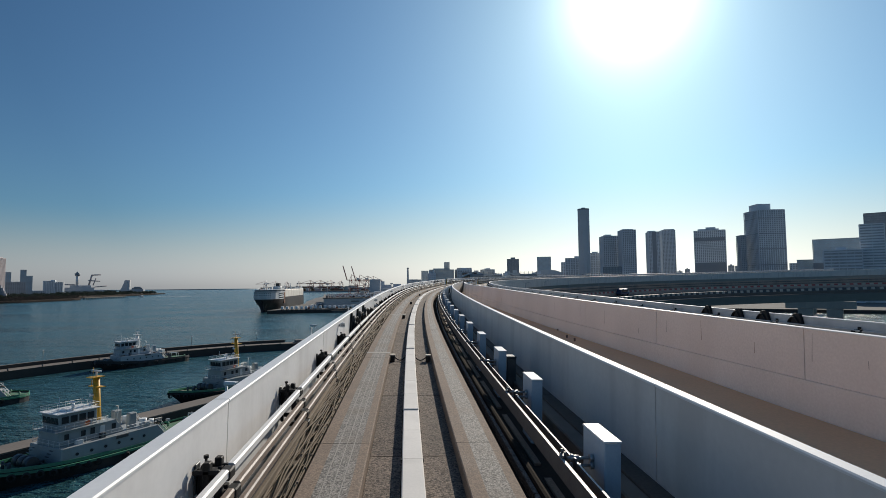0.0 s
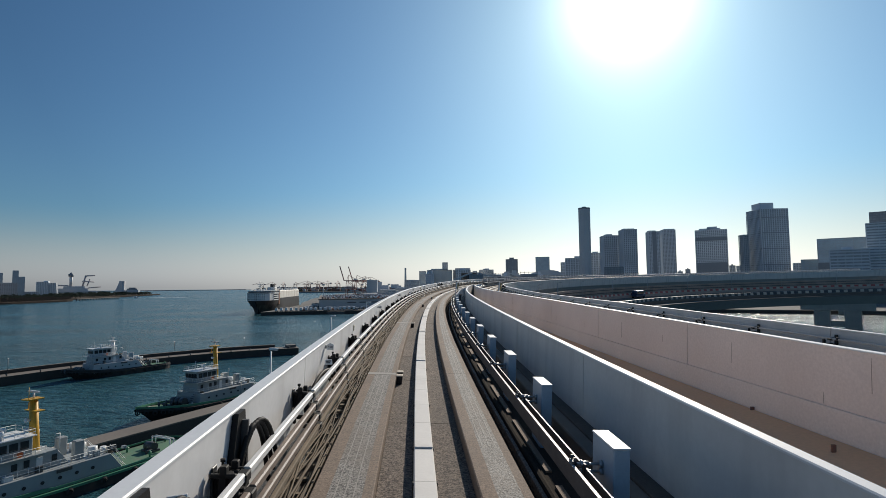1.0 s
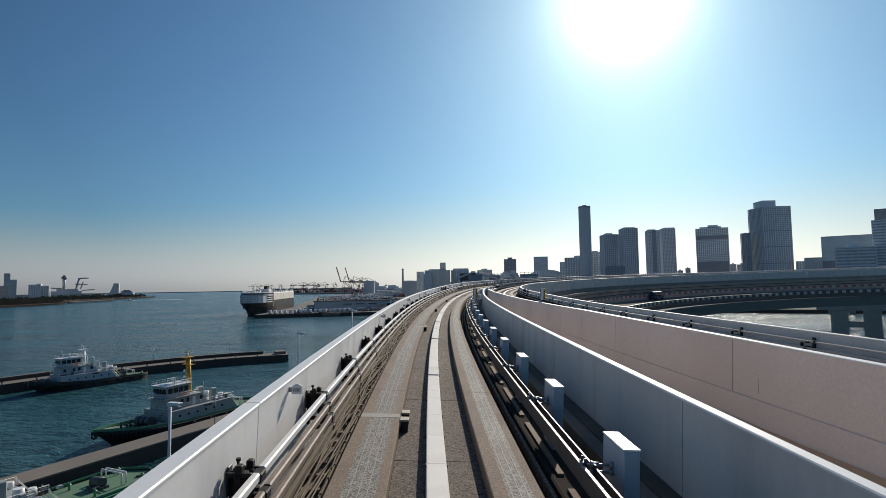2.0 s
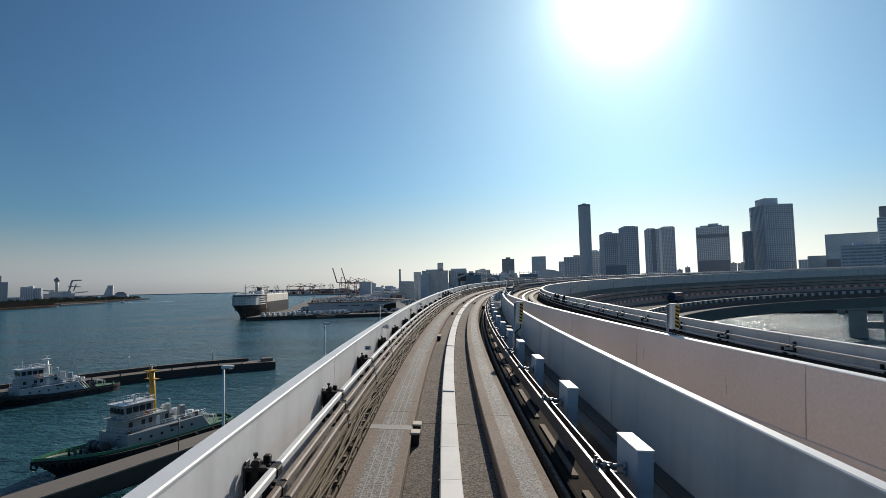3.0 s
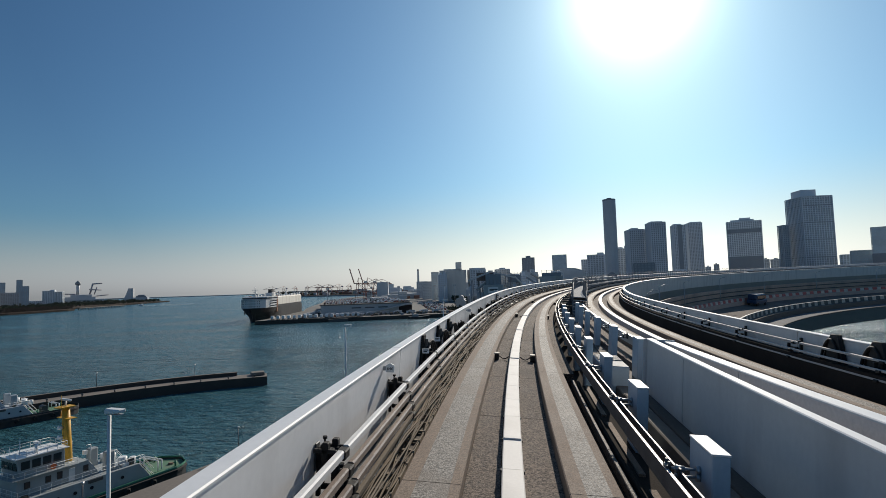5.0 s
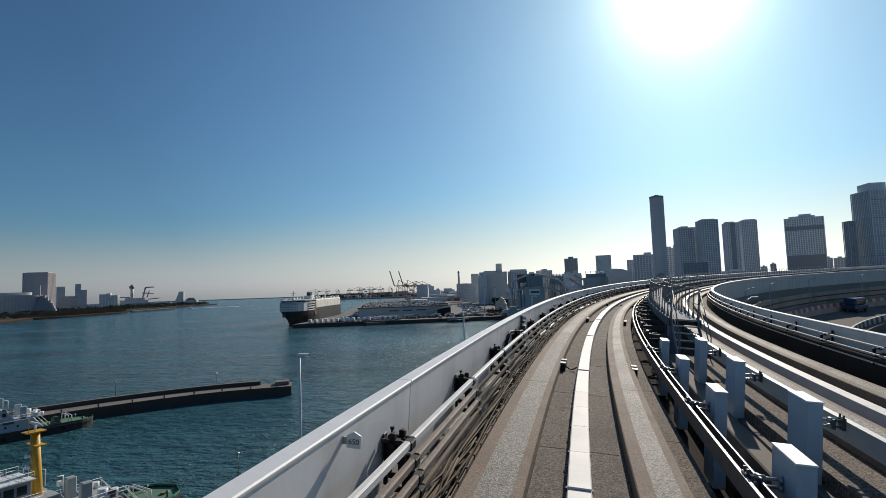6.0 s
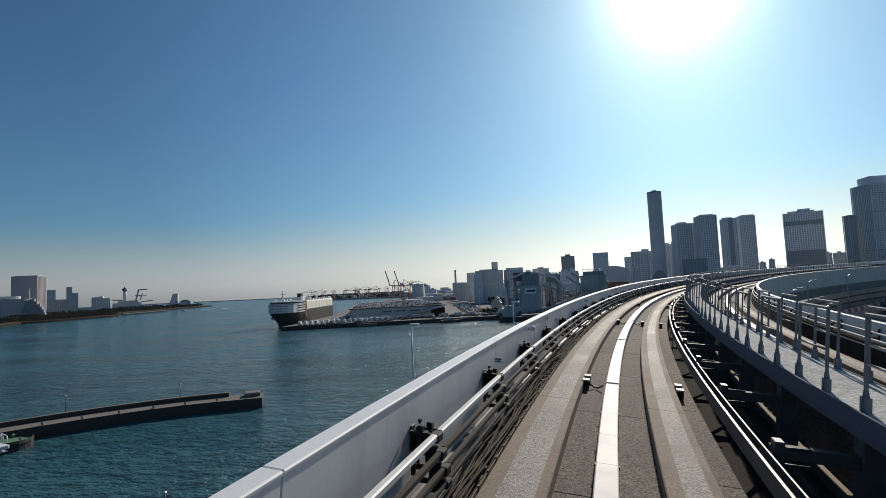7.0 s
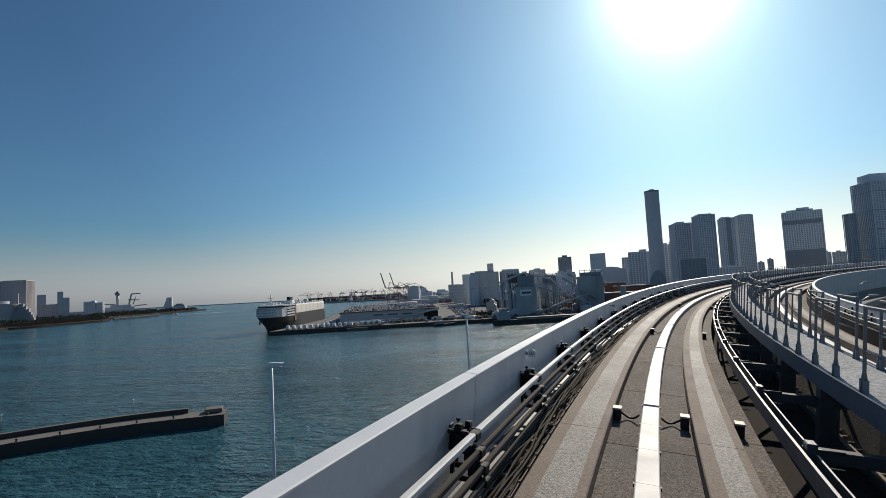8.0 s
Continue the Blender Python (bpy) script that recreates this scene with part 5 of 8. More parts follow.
for x, y, z in ((-8.0, 24.8, 25.8), (-9.1, 53.2, 26.2), (-7.6, 73.3, 27.3), (-5.0, 92.1, 28.1), (-0.95, 117.4, 28.75), (8.0, 139.5, 29.9), (16.2, 152.1, 30.7)):
    m = pose(x, y, z, 0, 0, -25)
    if lamp0 is None:
        lamp0 = street_lamp()
        lamp0.matrix_world = m
    else:
        copy_thing(lamp0, m)

# ---------------------------------------------------------------- jetty, breakwater and their posts
JD, JN = Vector((0.5, 0.866, 0)), Vector((-0.866, 0.5, 0))
J0 = Vector((-58, 116, 0))


def ribbon(name, line, w0, w1, z0, z1, mats, parent=None, bevel=False):
    """A wall or slab along a line of (x, y), from w0 to w1 to its left."""
    pts = [Vector((x, y, 0)) for x, y in line]
    verts, faces, idx = [], [], []
    for i, p in enumerate(pts):
        d = (pts[min(i + 1, len(pts) - 1)] - pts[max(i - 1, 0)]).normalized()
        n = Vector((-d.y, d.x, 0))
        verts += [p + n * w0 + Vector((0, 0, z0)), p + n * w0 + Vector((0, 0, z1)), p + n * w1 + Vector((0, 0, z1)), p + n * w1 + Vector((0, 0, z0))]
    for i in range(len(pts) - 1):
        for j in range(4):
            a, b = i * 4 + j, i * 4 + (j + 1) % 4
            faces.append((a, a + 4, b + 4, b))
            idx.append(0 if j == 1 else 1)
    faces += [(0, 1, 2, 3), tuple(len(verts) - 4 + k for k in (3, 2, 1, 0))]
    idx += [1, 1]
    o = link_mesh(name, verts, faces, mats, parent)
    o.data.polygons.foreach_set("material_index", idx[:len(o.data.polygons)])
    return o


def smooth_line(pts, n=6):
    out = []
    p = [Vector((*q, 0)) for q in pts]
    for i in range(len(p) - 1):
        a, b, c, d = p[max(i - 1, 0)], p[i], p[i + 1], p[min(i + 2, len(p) - 1)]
        for k in range(n):
            t = k / n
            v = 0.5 * ((2 * b) + (c - a) * t + (2 * a - 5 * b + 4 * c - d) * t * t + (3 * b - a - 3 * c + d) * t ** 3)
            out.append((v.x, v.y))
    return out + [tuple(p[-1])[:2]]


jetty = thing("jetty", "narrow stained concrete jetty with a dark side", "jetty", kind="structure")
jl = [tuple((J0 + JD * a)[:2]) for a in (-60, 10, 60, 130)]
ribbon("jetty_deck", jl, -3.2, 3.2, -3, 2.6, [M["quay"], M["quay_side"]], jetty)
ribbon("kerb", jl, -3.2, -2.8, 2.6, 2.85, [M["quay"], M["quay"]], jetty)
bw = thing("breakwater", "curved concrete breakwater with a low back wall", "breakwater", kind="structure")
bl = smooth_line([(-190, 60), (-160, 130), (-138, 178), (-122, 206), (-106, 226), (-88, 243), (-68, 256), (-47, 263)])
ribbon("mole", bl, -3.8, 3.8, -4, 2.9, [M["quay"], M["quay_side"]], bw)
ribbon("back_wall", bl[:-3], 2.6, 3.8, 2.9, 4.1, [M["quay"], M["quay_side"]], bw)
bm = bmesh.new(); box(bm, -2.0, 2.4, -1.0, 3.2, 2.9, 4.0, bevel=0.2); o = part("head_block", bm, M["quay"], bw); o.matrix_world = pose(-50, 262, 0, 0, 0, 20)
for x, y in ((-158, 140), (-128, 201), (-94.6, 247.2), (-69.5, 258.7)):
    k = thing("breakwater_lamp", "slim dark lamp post on the breakwater", "lamp post", "breakwater lamp posts")
    bm = bmesh.new(); rod(bm, (0, 0, 2.9), (0, 0, 7.6), 0.08, 8); part("pole", bm, M["steel"], k)
    bm = bmesh.new(); box(bm, -0.2, 0.2, -0.2, 0.2, 7.6, 7.95, bevel=0.05); part("lantern", bm, M["galv"], k)
    k.matrix_world = pose(x, y, 0)
for i in range(2, len(bl) - 2, 2):
    x, y = bl[i]
    k = thing("bollard", "small dark mooring bollard", "bollard", "mooring bollards on the breakwater")
    bm = bmesh.new(); rod(bm, (0, 0, 2.9), (0, 0, 3.4), 0.22, 8, 0.18); rod(bm, (0, 0, 3.4), (0, 0, 3.6), 0.32, 8); part("cap", bm, M["steel"], k)
    k.matrix_world = pose(x + 2.4, y - 2.2, 0)
jp = thing("jetty_post", "slim dark post on the jetty", "lamp post")
bm = bmesh.new(); rod(bm, (0, 0, 2.6), (0, 0, 8.0), 0.08, 8); part("pole", bm, M["steel"], jp)
bm = bmesh.new(); box(bm, -0.18, 0.18, -0.18, 0.18, 8.0, 8.3, bevel=0.05); part("lantern", bm, M["galv"], jp)
jp.matrix_world = pose(*(J0 + JD * 36 - JN * 2.4))
copy_thing(jp, pose(-27.9, 174.5, -0.9))


# ---------------------------------------------------------------- tugs
def hull_mesh(L, B, z_deck, z_bot, rise, n=28):
    """Outline stations from stern (-) to bow (+) along x; returns rings of (x, y, z)."""
    rings = []
    for i in range(n + 1):
        u = i / n
        x = -L / 2 + L * u
        half = B / 2 * (min(1, (u / 0.10)) ** 0.35 if u < 0.10 else (1 if u < 0.66 else max(0.0, 1 - ((u - 0.66) / 0.34) ** 2.4)))
        half = max(half, 0.25)
        z = z_deck + rise * max(0, (u - 0.45) / 0.55) ** 2
        fl = 1 - 0.6 * max(0, (u - 0.6) / 0.4)
        rings.append((x, half, z, half * fl, z_bot, x - 4.5 * max(0, (u - 0.72) / 0.28)))
    return rings


def tug(label, m, L, B, pal, mast_top, mast_mat, seed, fore=11.0, house_length=19.0):
    """A harbour tug: bow towards +x, z 0 at the waterline."""
    r = random.Random(seed)
    k = thing("tugboat", label, "tugboat", "moored tugboats")
    deck_z = 1.9
    rings = hull_mesh(L, B, deck_z, -0.6, 1.5)
    verts, faces = [], []
    for x, h, z, hb, zb, xb in rings:
        verts += [(xb, -hb, zb), (x, -h, z), (x, h, z), (xb, hb, zb)]
    for i in range(len(rings) - 1):
        for j in (0, 2):
            a = i * 4 + j
            faces.append((a, a + 4, a + 5, a + 1))
    faces += [(0, 1, 2, 3), tuple(len(verts) - 4 + q for q in (3, 2, 1, 0))]
    link_mesh("hull", verts, faces, pal["hull"], k, smooth=False)
    v2 = [(x, s * (h - 0.15), z - 0.25) for x, h, z, hb, zb, xb in rings for s in (-1, 1)]
    link_mesh("main_deck", v2, [(2 * i, 2 * i + 2, 2 * i + 3, 2 * i + 1) for i in range(len(rings) - 1)], pal["deck"], k)
    # rubbing strake and bulwark
    for sgn in (-1, 1):
        vb, fb = [], []
        for x, h, z, hb, zb, xb in rings:
            vb += [(x, sgn * (h + 0.02), z - 0.55), (x, sgn * (h + 0.30), z - 0.50), (x, sgn * (h + 0.30), z - 0.15), (x, sgn * (h + 0.02), z - 0.10)]
        for i in range(len(rings) - 1):
            for j in range(4):
                a, b = i * 4 + j, i * 4 + (j + 1) % 4
                fb.append((a, a + 4, b + 4, b))
        link_mesh("fender_strake", vb, fb, pal["strake"], k)
        vb, fb = [], []
        for x, h, z, hb, zb, xb in rings:
            vb += [(x, sgn * h, z), (x, sgn * (h - 0.05), z + (0.5 if x > 4 else 0.3)), (x, sgn * (h - 0.20), z + (0.5 if x > 4 else 0.3)), (x, sgn * (h - 0.15), z)]
        for i in range(len(rings) - 1):
            for j in range(4):
                a, b = i * 4 + j, i * 4 + (j + 1) % 4
                fb.append((a, a + 4, b + 4, b))
        link_mesh("bulwark", vb, fb, pal["bulwark"], k)
    # tyres hung round the bow and along the sides
    for i in range(6, len(rings)):
        x, h, z, hb, zb, xb = rings[i]
        for sgn in ((-1, 1) if i < len(rings) - 1 else (1,)):
            if i < 18 and i % 3:
                continue
            bm = bmesh.new()
            R0, R1, seg = 0.42, 0.17, 10
            rg = [[bm.verts.new(((R0 + R1 * math.cos(c)) * math.cos(a), R1 * math.sin(c) * 0.8, (R0 + R1 * math.cos(c)) * math.sin(a))) for c in (0, 2.1, 4.2)] for a in np.linspace(0, 2 * math.pi, seg, endpoint=False)]
            for a in range(seg):
                for c in range(3):
                    bm.faces.new((rg[a][c], rg[(a + 1) % seg][c], rg[(a + 1) % seg][(c + 1) % 3], rg[a][(c + 1) % 3]))
            o = part("tyre_fender", bm, M["rubber"], k)
            o.matrix_local = pose(x, sgn * (h + 0.35), z - 0.75 - 0.15 * r.random(), 0, 0, 0 if i < 18 else -sgn * 32)
    # deckhouse, upper house, wheelhouse
    def house(name, x0, x1, hw, z0, z1, front=0.0, back=0.0, mat=None):
        bm = bmesh.new()
        vs = [bm.verts.new(p) for p in ((x0, -hw, z0), (x1, -hw, z0), (x1, hw, z0), (x0, hw, z0), (x0 + back, -hw * 0.97, z1), (x1 - front, -hw * 0.97, z1), (x1 - front, hw * 0.97, z1), (x0 + back, hw * 0.97, z1))]
        for q4 in ((3, 2, 1, 0), (4, 5, 6, 7), (0, 1, 5, 4), (1, 2, 6, 5), (2, 3, 7, 6), (3, 0, 4, 7)):
            bm.faces.new([vs[i] for i in q4])
        bmesh.ops.bevel(bm, geom=bm.edges[:], offset=0.06, segments=1, affect="EDGES")
        return part(name, bm, mat or pal["house"], k)
    fx = L / 2 - fore                       # front of the houses
    main = house("deckhouse", fx - house_length, fx, B / 2 - 0.45, deck_z - 0.2, 4.6, 0.2, 2.2)
    up = house("upper_house", fx - 11.5, fx - 0.4, B / 2 - 2.2, 4.6, 7.0, 0.25, 1.6)
    wz0, wz1 = 7.0, 9.6
    wh = house("wheelhouse", fx - 6.8, fx - 1.0, B / 2 - 2.6, wz0, wz1, -0.35, 0.0)
    bm = bmesh.new(); box(bm, fx - 7.2, fx - 0.3, -(B / 2 - 2.3), B / 2 - 2.3, wz1, wz1 + 0.16, bevel=0.05); part("roof", bm, pal["roof"], k)
    bm = bmesh.new(); box(bm, fx - 8.2, fx + 0.2, -(B / 2 - 1.7), B / 2 - 1.7, 6.95, 7.06); part("bridge_deck", bm, pal["house"], k)
    # windows, doors, portholes
    hw = B / 2 - 2.6
    for i in range(4):
        for sgn in (-1, 1):
            x = fx - 6.3 + 1.35 * i
            bm = bmesh.new(); box(bm, x, x + 1.05, sgn * hw - 0.05, sgn * hw + 0.05, wz0 + 1.05, wz0 + 2.15, bevel=0.02); part("wheelhouse_window", bm, M["glass_dark"], wh)
    for i in range(4):
        y = -hw + 0.2 + i * (2 * hw - 0.4) / 4
        bm = bmesh.new(); box(bm, fx - 0.87, fx - 0.72, y + 0.06, y + (2 * hw - 0.4) / 4 - 0.06, wz0 + 1.05, wz0 + 2.15, bevel=0.02); part("wheelhouse_window", bm, M["glass_dark"], wh)
    for i, x in enumerate((fx - 1.8, fx - 4.4, fx - 5.9, fx - 9.5)):
        for sgn in (-1, 1):
            y = sgn * (B / 2 - 2.2)
            bm = bmesh.new(); box(bm, x - 0.35, x + 0.35, y - 0.06, y + 0.06, 5.5, 6.4 if i != 2 else 6.5, bevel=0.03); part("window", bm, M["glass_dark"], up)
    for i in range(6):
        for sgn in (-1, 1):
            y = sgn * (B / 2 - 0.45)
            bm = bmesh.new(); rod(bm, (fx - 2.5 - 2.3 * i, y - 0.06, 3.3), (fx - 2.5 - 2.3 * i, y + 0.06, 3.3), 0.24, 12); part("porthole", bm, M["glass_dark"], main)
    for sgn in (-1, 1):
        bm = bmesh.new(); box(bm, fx - 7.9, fx - 7.1, sgn * (B / 2 - 2.2) - 0.07, sgn * (B / 2 - 2.2) + 0.07, 4.65, 6.5, bevel=0.02); part("door", bm, pal["roof"], up)
        bm = bmesh.new(); box(bm, fx - 11.0, fx - 8.9, sgn * (B / 2 - 0.45) - 0.03, sgn * (B / 2 - 0.45) + 0.10, 4.0, 4.5, bevel=0.02); part("name_board", bm, M["steel"], main, "dark board with unreadable writing")
    # rails
    def rails(pts, z0, z1, n=2):
        bm = bmesh.new()
        for a, b in zip(pts, pts[1:]):
            a, b = Vector((*a, 0)), Vector((*b, 0))
            for q in range(n):
                z = z0 + (z1 - z0) * (q + 1) / n
                rod(bm, a + Vector((0, 0, z)), b + Vector((0, 0, z)), 0.03, 4)
            c = max(2, int((b - a).length / 1.3))
            for q in range(c + 1):
                p = a.lerp(b, q / c)
                rod(bm, p + Vector((0, 0, z0)), p + Vector((0, 0, z1)), 0.03, 4)
        part("railing", bm, M["lamp_white"], k)
    w1 = B / 2 - 1.2
    rails([(fx - house_length + 1, -w1), (fx - 0.2, -w1), (fx - 0.2, w1), (fx - house_length + 1, w1)], 4.6, 5.6)
    w2 = B / 2 - 1.75
    rails([(fx - 8.1, -w2), (fx + 0.1, -w2), (fx + 0.1, w2), (fx - 8.1, w2)], 7.05, 8.0)
    w3 = B / 2 - 2.5
    rails([(fx - 7.0, -w3), (fx - 0.5, -w3), (fx - 0.5, w3), (fx - 7.0, w3), (fx - 7.0, -w3)], wz1 + 0.15, wz1 + 1.0)
    # mast with platform, radar bar, crosstrees
    mx = fx - 8.4
    bm = bmesh.new(); rod(bm, (mx, 0, 4.6), (mx + 0.5, 0, mast_top - 1.2), 0.68, 12, 0.52); mast = part("mast", bm, mast_mat, k)
    bm = bmesh.new(); box(bm, mx - 0.5, mx + 1.7, -0.9, 0.9, mast_top - 1.25, mast_top - 1.1); box(bm, mx - 0.3, mx + 0.9, -1.6, 1.6, mast_top - 2.9, mast_top - 2.78); part("platform", bm, mast_mat, mast)
    bm = bmesh.new(); rod(bm, (mx + 0.5, 0, mast_top - 1.1), (mx + 0.5, 0, mast_top - 0.3), 0.14, 8); box(bm, mx + 0.35, mx + 0.65, -1.3, 1.3, mast_top - 0.3, mast_top, bevel=0.05); part("radar", bm, M["lamp_white"], mast)
    bm = bmesh.new(); rod(bm, (mx + 1.5, 0.7, mast_top - 1.1), (mx + 1.5, 0.7, mast_top + 0.7), 0.05, 5); part("aerial", bm, mast_mat, mast)
    bm = bmesh.new(); rod(bm, (mx + 0.4, -1.4, mast_top - 2.8), (mx + 0.4, -1.4, mast_top - 1.9), 0.06, 5); part("aerial", bm, mast_mat, mast)
    for z in (mast_top - 4.2, mast_top - 5.6):
        bm = bmesh.new(); rod(bm, (mx + 0.9, 0, z), (mx + 1.5, 0, z + 0.1), 0.2, 8, 0.3); part("lamp", bm, M["lamp_white"], mast)
    # funnels, winch, bitts, rafts, lifebuoys
    for sgn in (-1, 1):
        bm = bmesh.new(); box(bm, fx - 13.8, fx - 12.4, sgn * 2.2 - 0.55, sgn * 2.2 + 0.55, 4.5, 7.4, bevel=0.15); part("funnel", bm, pal["house"], k)
        bm = bmesh.new(); rod(bm, (fx - 15.2, sgn * 2.4, 4.6), (fx - 15.2, sgn * 2.4, 5.9), 0.65, 12); part("vent", bm, M["lamp_white"], k)
        bm = bmesh.new(); rod(bm, (fx - 16.7, sgn * 2.6, 4.5), (fx - 16.7, sgn * 2.6, 5.5), 0.45, 10); part("vent", bm, M["lamp_white"], k)
    bm = bmesh.new()
    for y in (-1.5, 0.0, 1.5):
        rod(bm, (fx + 2.6, y - 0.65, 3.0), (fx + 2.6, y + 0.65, 3.0), 0.95, 12)
    box(bm, fx + 1.4, fx + 3.9, -2.6, 2.6, 1.8, 2.3)
    part("winch", bm, M["steel"], k, "dark mooring winch")
    for x in (fx + 5.2, fx + 7.2):
        bm = bmesh.new()
        for y in (-0.9, 0.9):
            rod(bm, (x, y, 2.2), (x, y, 3.7), 0.22, 8)
        rod(bm, (x, -1.2, 3.3), (x, 1.2, 3.3), 0.16, 8)
        part("bitts", bm, M["steel"], k)
    ax = -L / 2
    bm = bmesh.new()
    for x in (ax + 5.5, ax + 6.2):
        rod(bm, (x, -2.4, 1.8), (x, -2.4, 3.4), 0.12, 6); rod(bm, (x, 2.4, 1.8), (x, 2.4, 3.4), 0.12, 6); rod(bm, (x, -2.4, 3.4), (x, 2.4, 3.4), 0.12, 6)
    part("tow_gantry", bm, M["lamp_white"], k)
    bm = bmesh.new(); rod(bm, (ax + 8.2, -1.0, 2.5), (ax + 8.2, 1.0, 2.5), 0.75, 12); box(bm, ax + 7.4, ax + 9.0, -1.4, 1.4, 1.6, 2.0); part("tow_winch", bm, M["steel"], k)
    for sgn in (-1, 1):
        bm = bmesh.new(); rod(bm, (fx - 5.0, sgn * (B / 2 - 2.15), 7.55), (fx - 5.0, sgn * (B / 2 - 2.05), 7.55), 0.4, 12); part("lifebuoy", bm, M["orange"], k, "orange lifebuoy")
        # slanting stairs at the end of the deckhouse
        bm = bmesh.new()
        for y in (sgn * 2.9, sgn * 3.5):
            rod(bm, (fx - house_length - 0.8, y, 1.8), (fx - house_length + 1.4, y, 4.6), 0.07, 5); rod(bm, (fx - house_length - 0.8, y, 2.8), (fx - house_length + 1.4, y, 5.6), 0.04, 5)
        part("ladder", bm, M["lamp_white"], k)
        bm = bmesh.new()
        for q in range(6):
            box(bm, fx + 0.25 + 0.3 * q, fx + 0.5 + 0.3 * q, sgn * 2.6 - 0.45, sgn * 2.6 + 0.45, 4.3 - 0.38 * q, 4.36 - 0.38 * q)
        part("steps", bm, M["steel"], k)
    # deck clutter: lockers, coiled hoses, davit, cowl vents, flag staff
    for i in range(16):
        x, y = r.uniform(ax + 2, L / 2 - 5), r.choice((-1, 1)) * r.uniform(0.6, B / 2 - 1.6)
        if fx - house_length - 0.6 < x < fx + 0.4:
            z = 4.55 if x < fx - 11.8 else 7.0 if x < fx - 7.4 else 4.55
            y = y if z == 7.0 else math.copysign(B / 2 - 1.5, y)
        else:
            z = 1.62
        h = r.uniform(0.4, 1.1)
        bm = bmesh.new()
        if i % 3:
            box(bm, x - r.uniform(0.2, 0.6), x + r.uniform(0.2, 0.6), y - 0.3, y + 0.3, z, z + h, bevel=0.04)
            part("locker", bm, r.choice((M["lamp_white"], M["house_grey"], M["deck_green"], M["steel"])), k)
        else:
            for q in range(3):
                rod(bm, (x, y, z + 0.12 * q), (x, y, z + 0.12 * q + 0.1), 0.5 - 0.06 * q, 10)
            part("rope_coil", bm, M["cable"], k)
    for x, y in ((ax + 3.2, -2.8), (ax + 3.2, 2.8), (ax + 10.5, -3.0), (ax + 10.5, 3.0)):
        bm = bmesh.new(); rod(bm, (x, y, 1.6), (x, y, 2.7), 0.16, 8); rod(bm, (x - 0.35, y, 2.35), (x + 0.35, y, 2.35), 0.1, 6); part("bollard", bm, M["hull_green"], k)
    for sgn in (-1, 1):
        bm = bmesh.new(); rod(bm, (fx - 10.2, sgn * (B / 2 - 2.3), 7.0), (fx - 10.2, sgn * (B / 2 - 2.3), 9.2), 0.07, 6); rod(bm, (fx - 10.2, sgn * (B / 2 - 2.3), 9.2), (fx - 9.0, sgn * (B / 2 - 1.2), 9.5), 0.06, 6); part("davit", bm, M["lamp_white"], k)
    bm = bmesh.new(); rod(bm, (fx - 2.0, 0, wz1 + 0.15), (fx - 2.0, 0, wz1 + 2.4), 0.05, 6); rod(bm, (fx - 3.4, 1.4, wz1 + 0.15), (fx - 3.4, 1.4, wz1 + 1.3), 0.22, 8); box(bm, fx - 4.6, fx - 4.2, -1.2, 0.2, wz1 + 1.0, wz1 + 1.25); rod(bm, (fx - 4.4, -0.5, wz1 + 0.15), (fx - 4.4, -0.5, wz1 + 1.0), 0.08, 6); part("searchlight", bm, M["lamp_white"], k)
    k.matrix_world = m
    return k


PAL_GREEN = {"hull": M["hull_dark"], "deck": M["deck_green"], "strake": M["hull_green"], "bulwark": M["hull_green"], "house": M["house_grey"], "roof": M["lamp_white"]}
PAL_GREY = {"hull": M["hull_dark"], "deck": M["deck_green"], "strake": M["rubber"], "bulwark": M["hull_green"], "house": M["house_grey"], "roof": M["lamp_white"]}
PAL_WHITE = {"hull": M["hull_dark"], "deck": M["deck_green"], "strake": M["hull_dark"], "bulwark": M["hull_dark"], "house": M["house_pale"], "roof": M["lamp_white"]}


def berth(p, heading):
    """Bow towards heading, in degrees clockwise from +y."""
    return pose(p[0], p[1], 0, 0, 0, 90 - heading)


tug("grey and green harbour tug with a yellow mast beside the jetty", berth((-51.9, 102.4), 210), 46, 10, PAL_GREEN, 15.6, M["mast_yellow"], 1)
tug("grey harbour tug with a yellow mast and tyre-hung black bow", berth((-49.0, 158.6), 210), 41, 9.6, PAL_GREY, 16.3, M["mast_yellow"], 2, 13.5)
tug("white harbour tug with a white mast by the breakwater", berth((-100.3, 215.5), 217), 36, 9, PAL_WHITE, 13.0, M["lamp_white"], 3, 7.5, 17.0)
tug("dark green tug with its green stern deck showing", berth((-113, 141), 217), 36, 10, PAL_GREEN, 15, M["mast_yellow"], 4)

# ---------------------------------------------------------------- port ground
def land(name, label, outline, z0, z1, mats):
    bm = bmesh.new()
    fs = prism(bm, outline, z0, z1, 1)
    fs[1].material_index = 0
    o = part(name, bm, mats, None)
    return tagged(o, label, "ground", kind="structure")


land("ground", "grey paved port ground behind a dark quay wall", [(-146, 584), (60, 613), (100, 612), (180, 600), (300, 530), (460, 430), (900, 330), (2600, 200), (4200, 900), (3000, 4800), (200, 4800), (-40, 2600), (-200, 1700), (-182, 1132), (-158, 880), (-143, 790), (-143, 610)], -4, 3.5, [M["land"], M["quay_side"]])
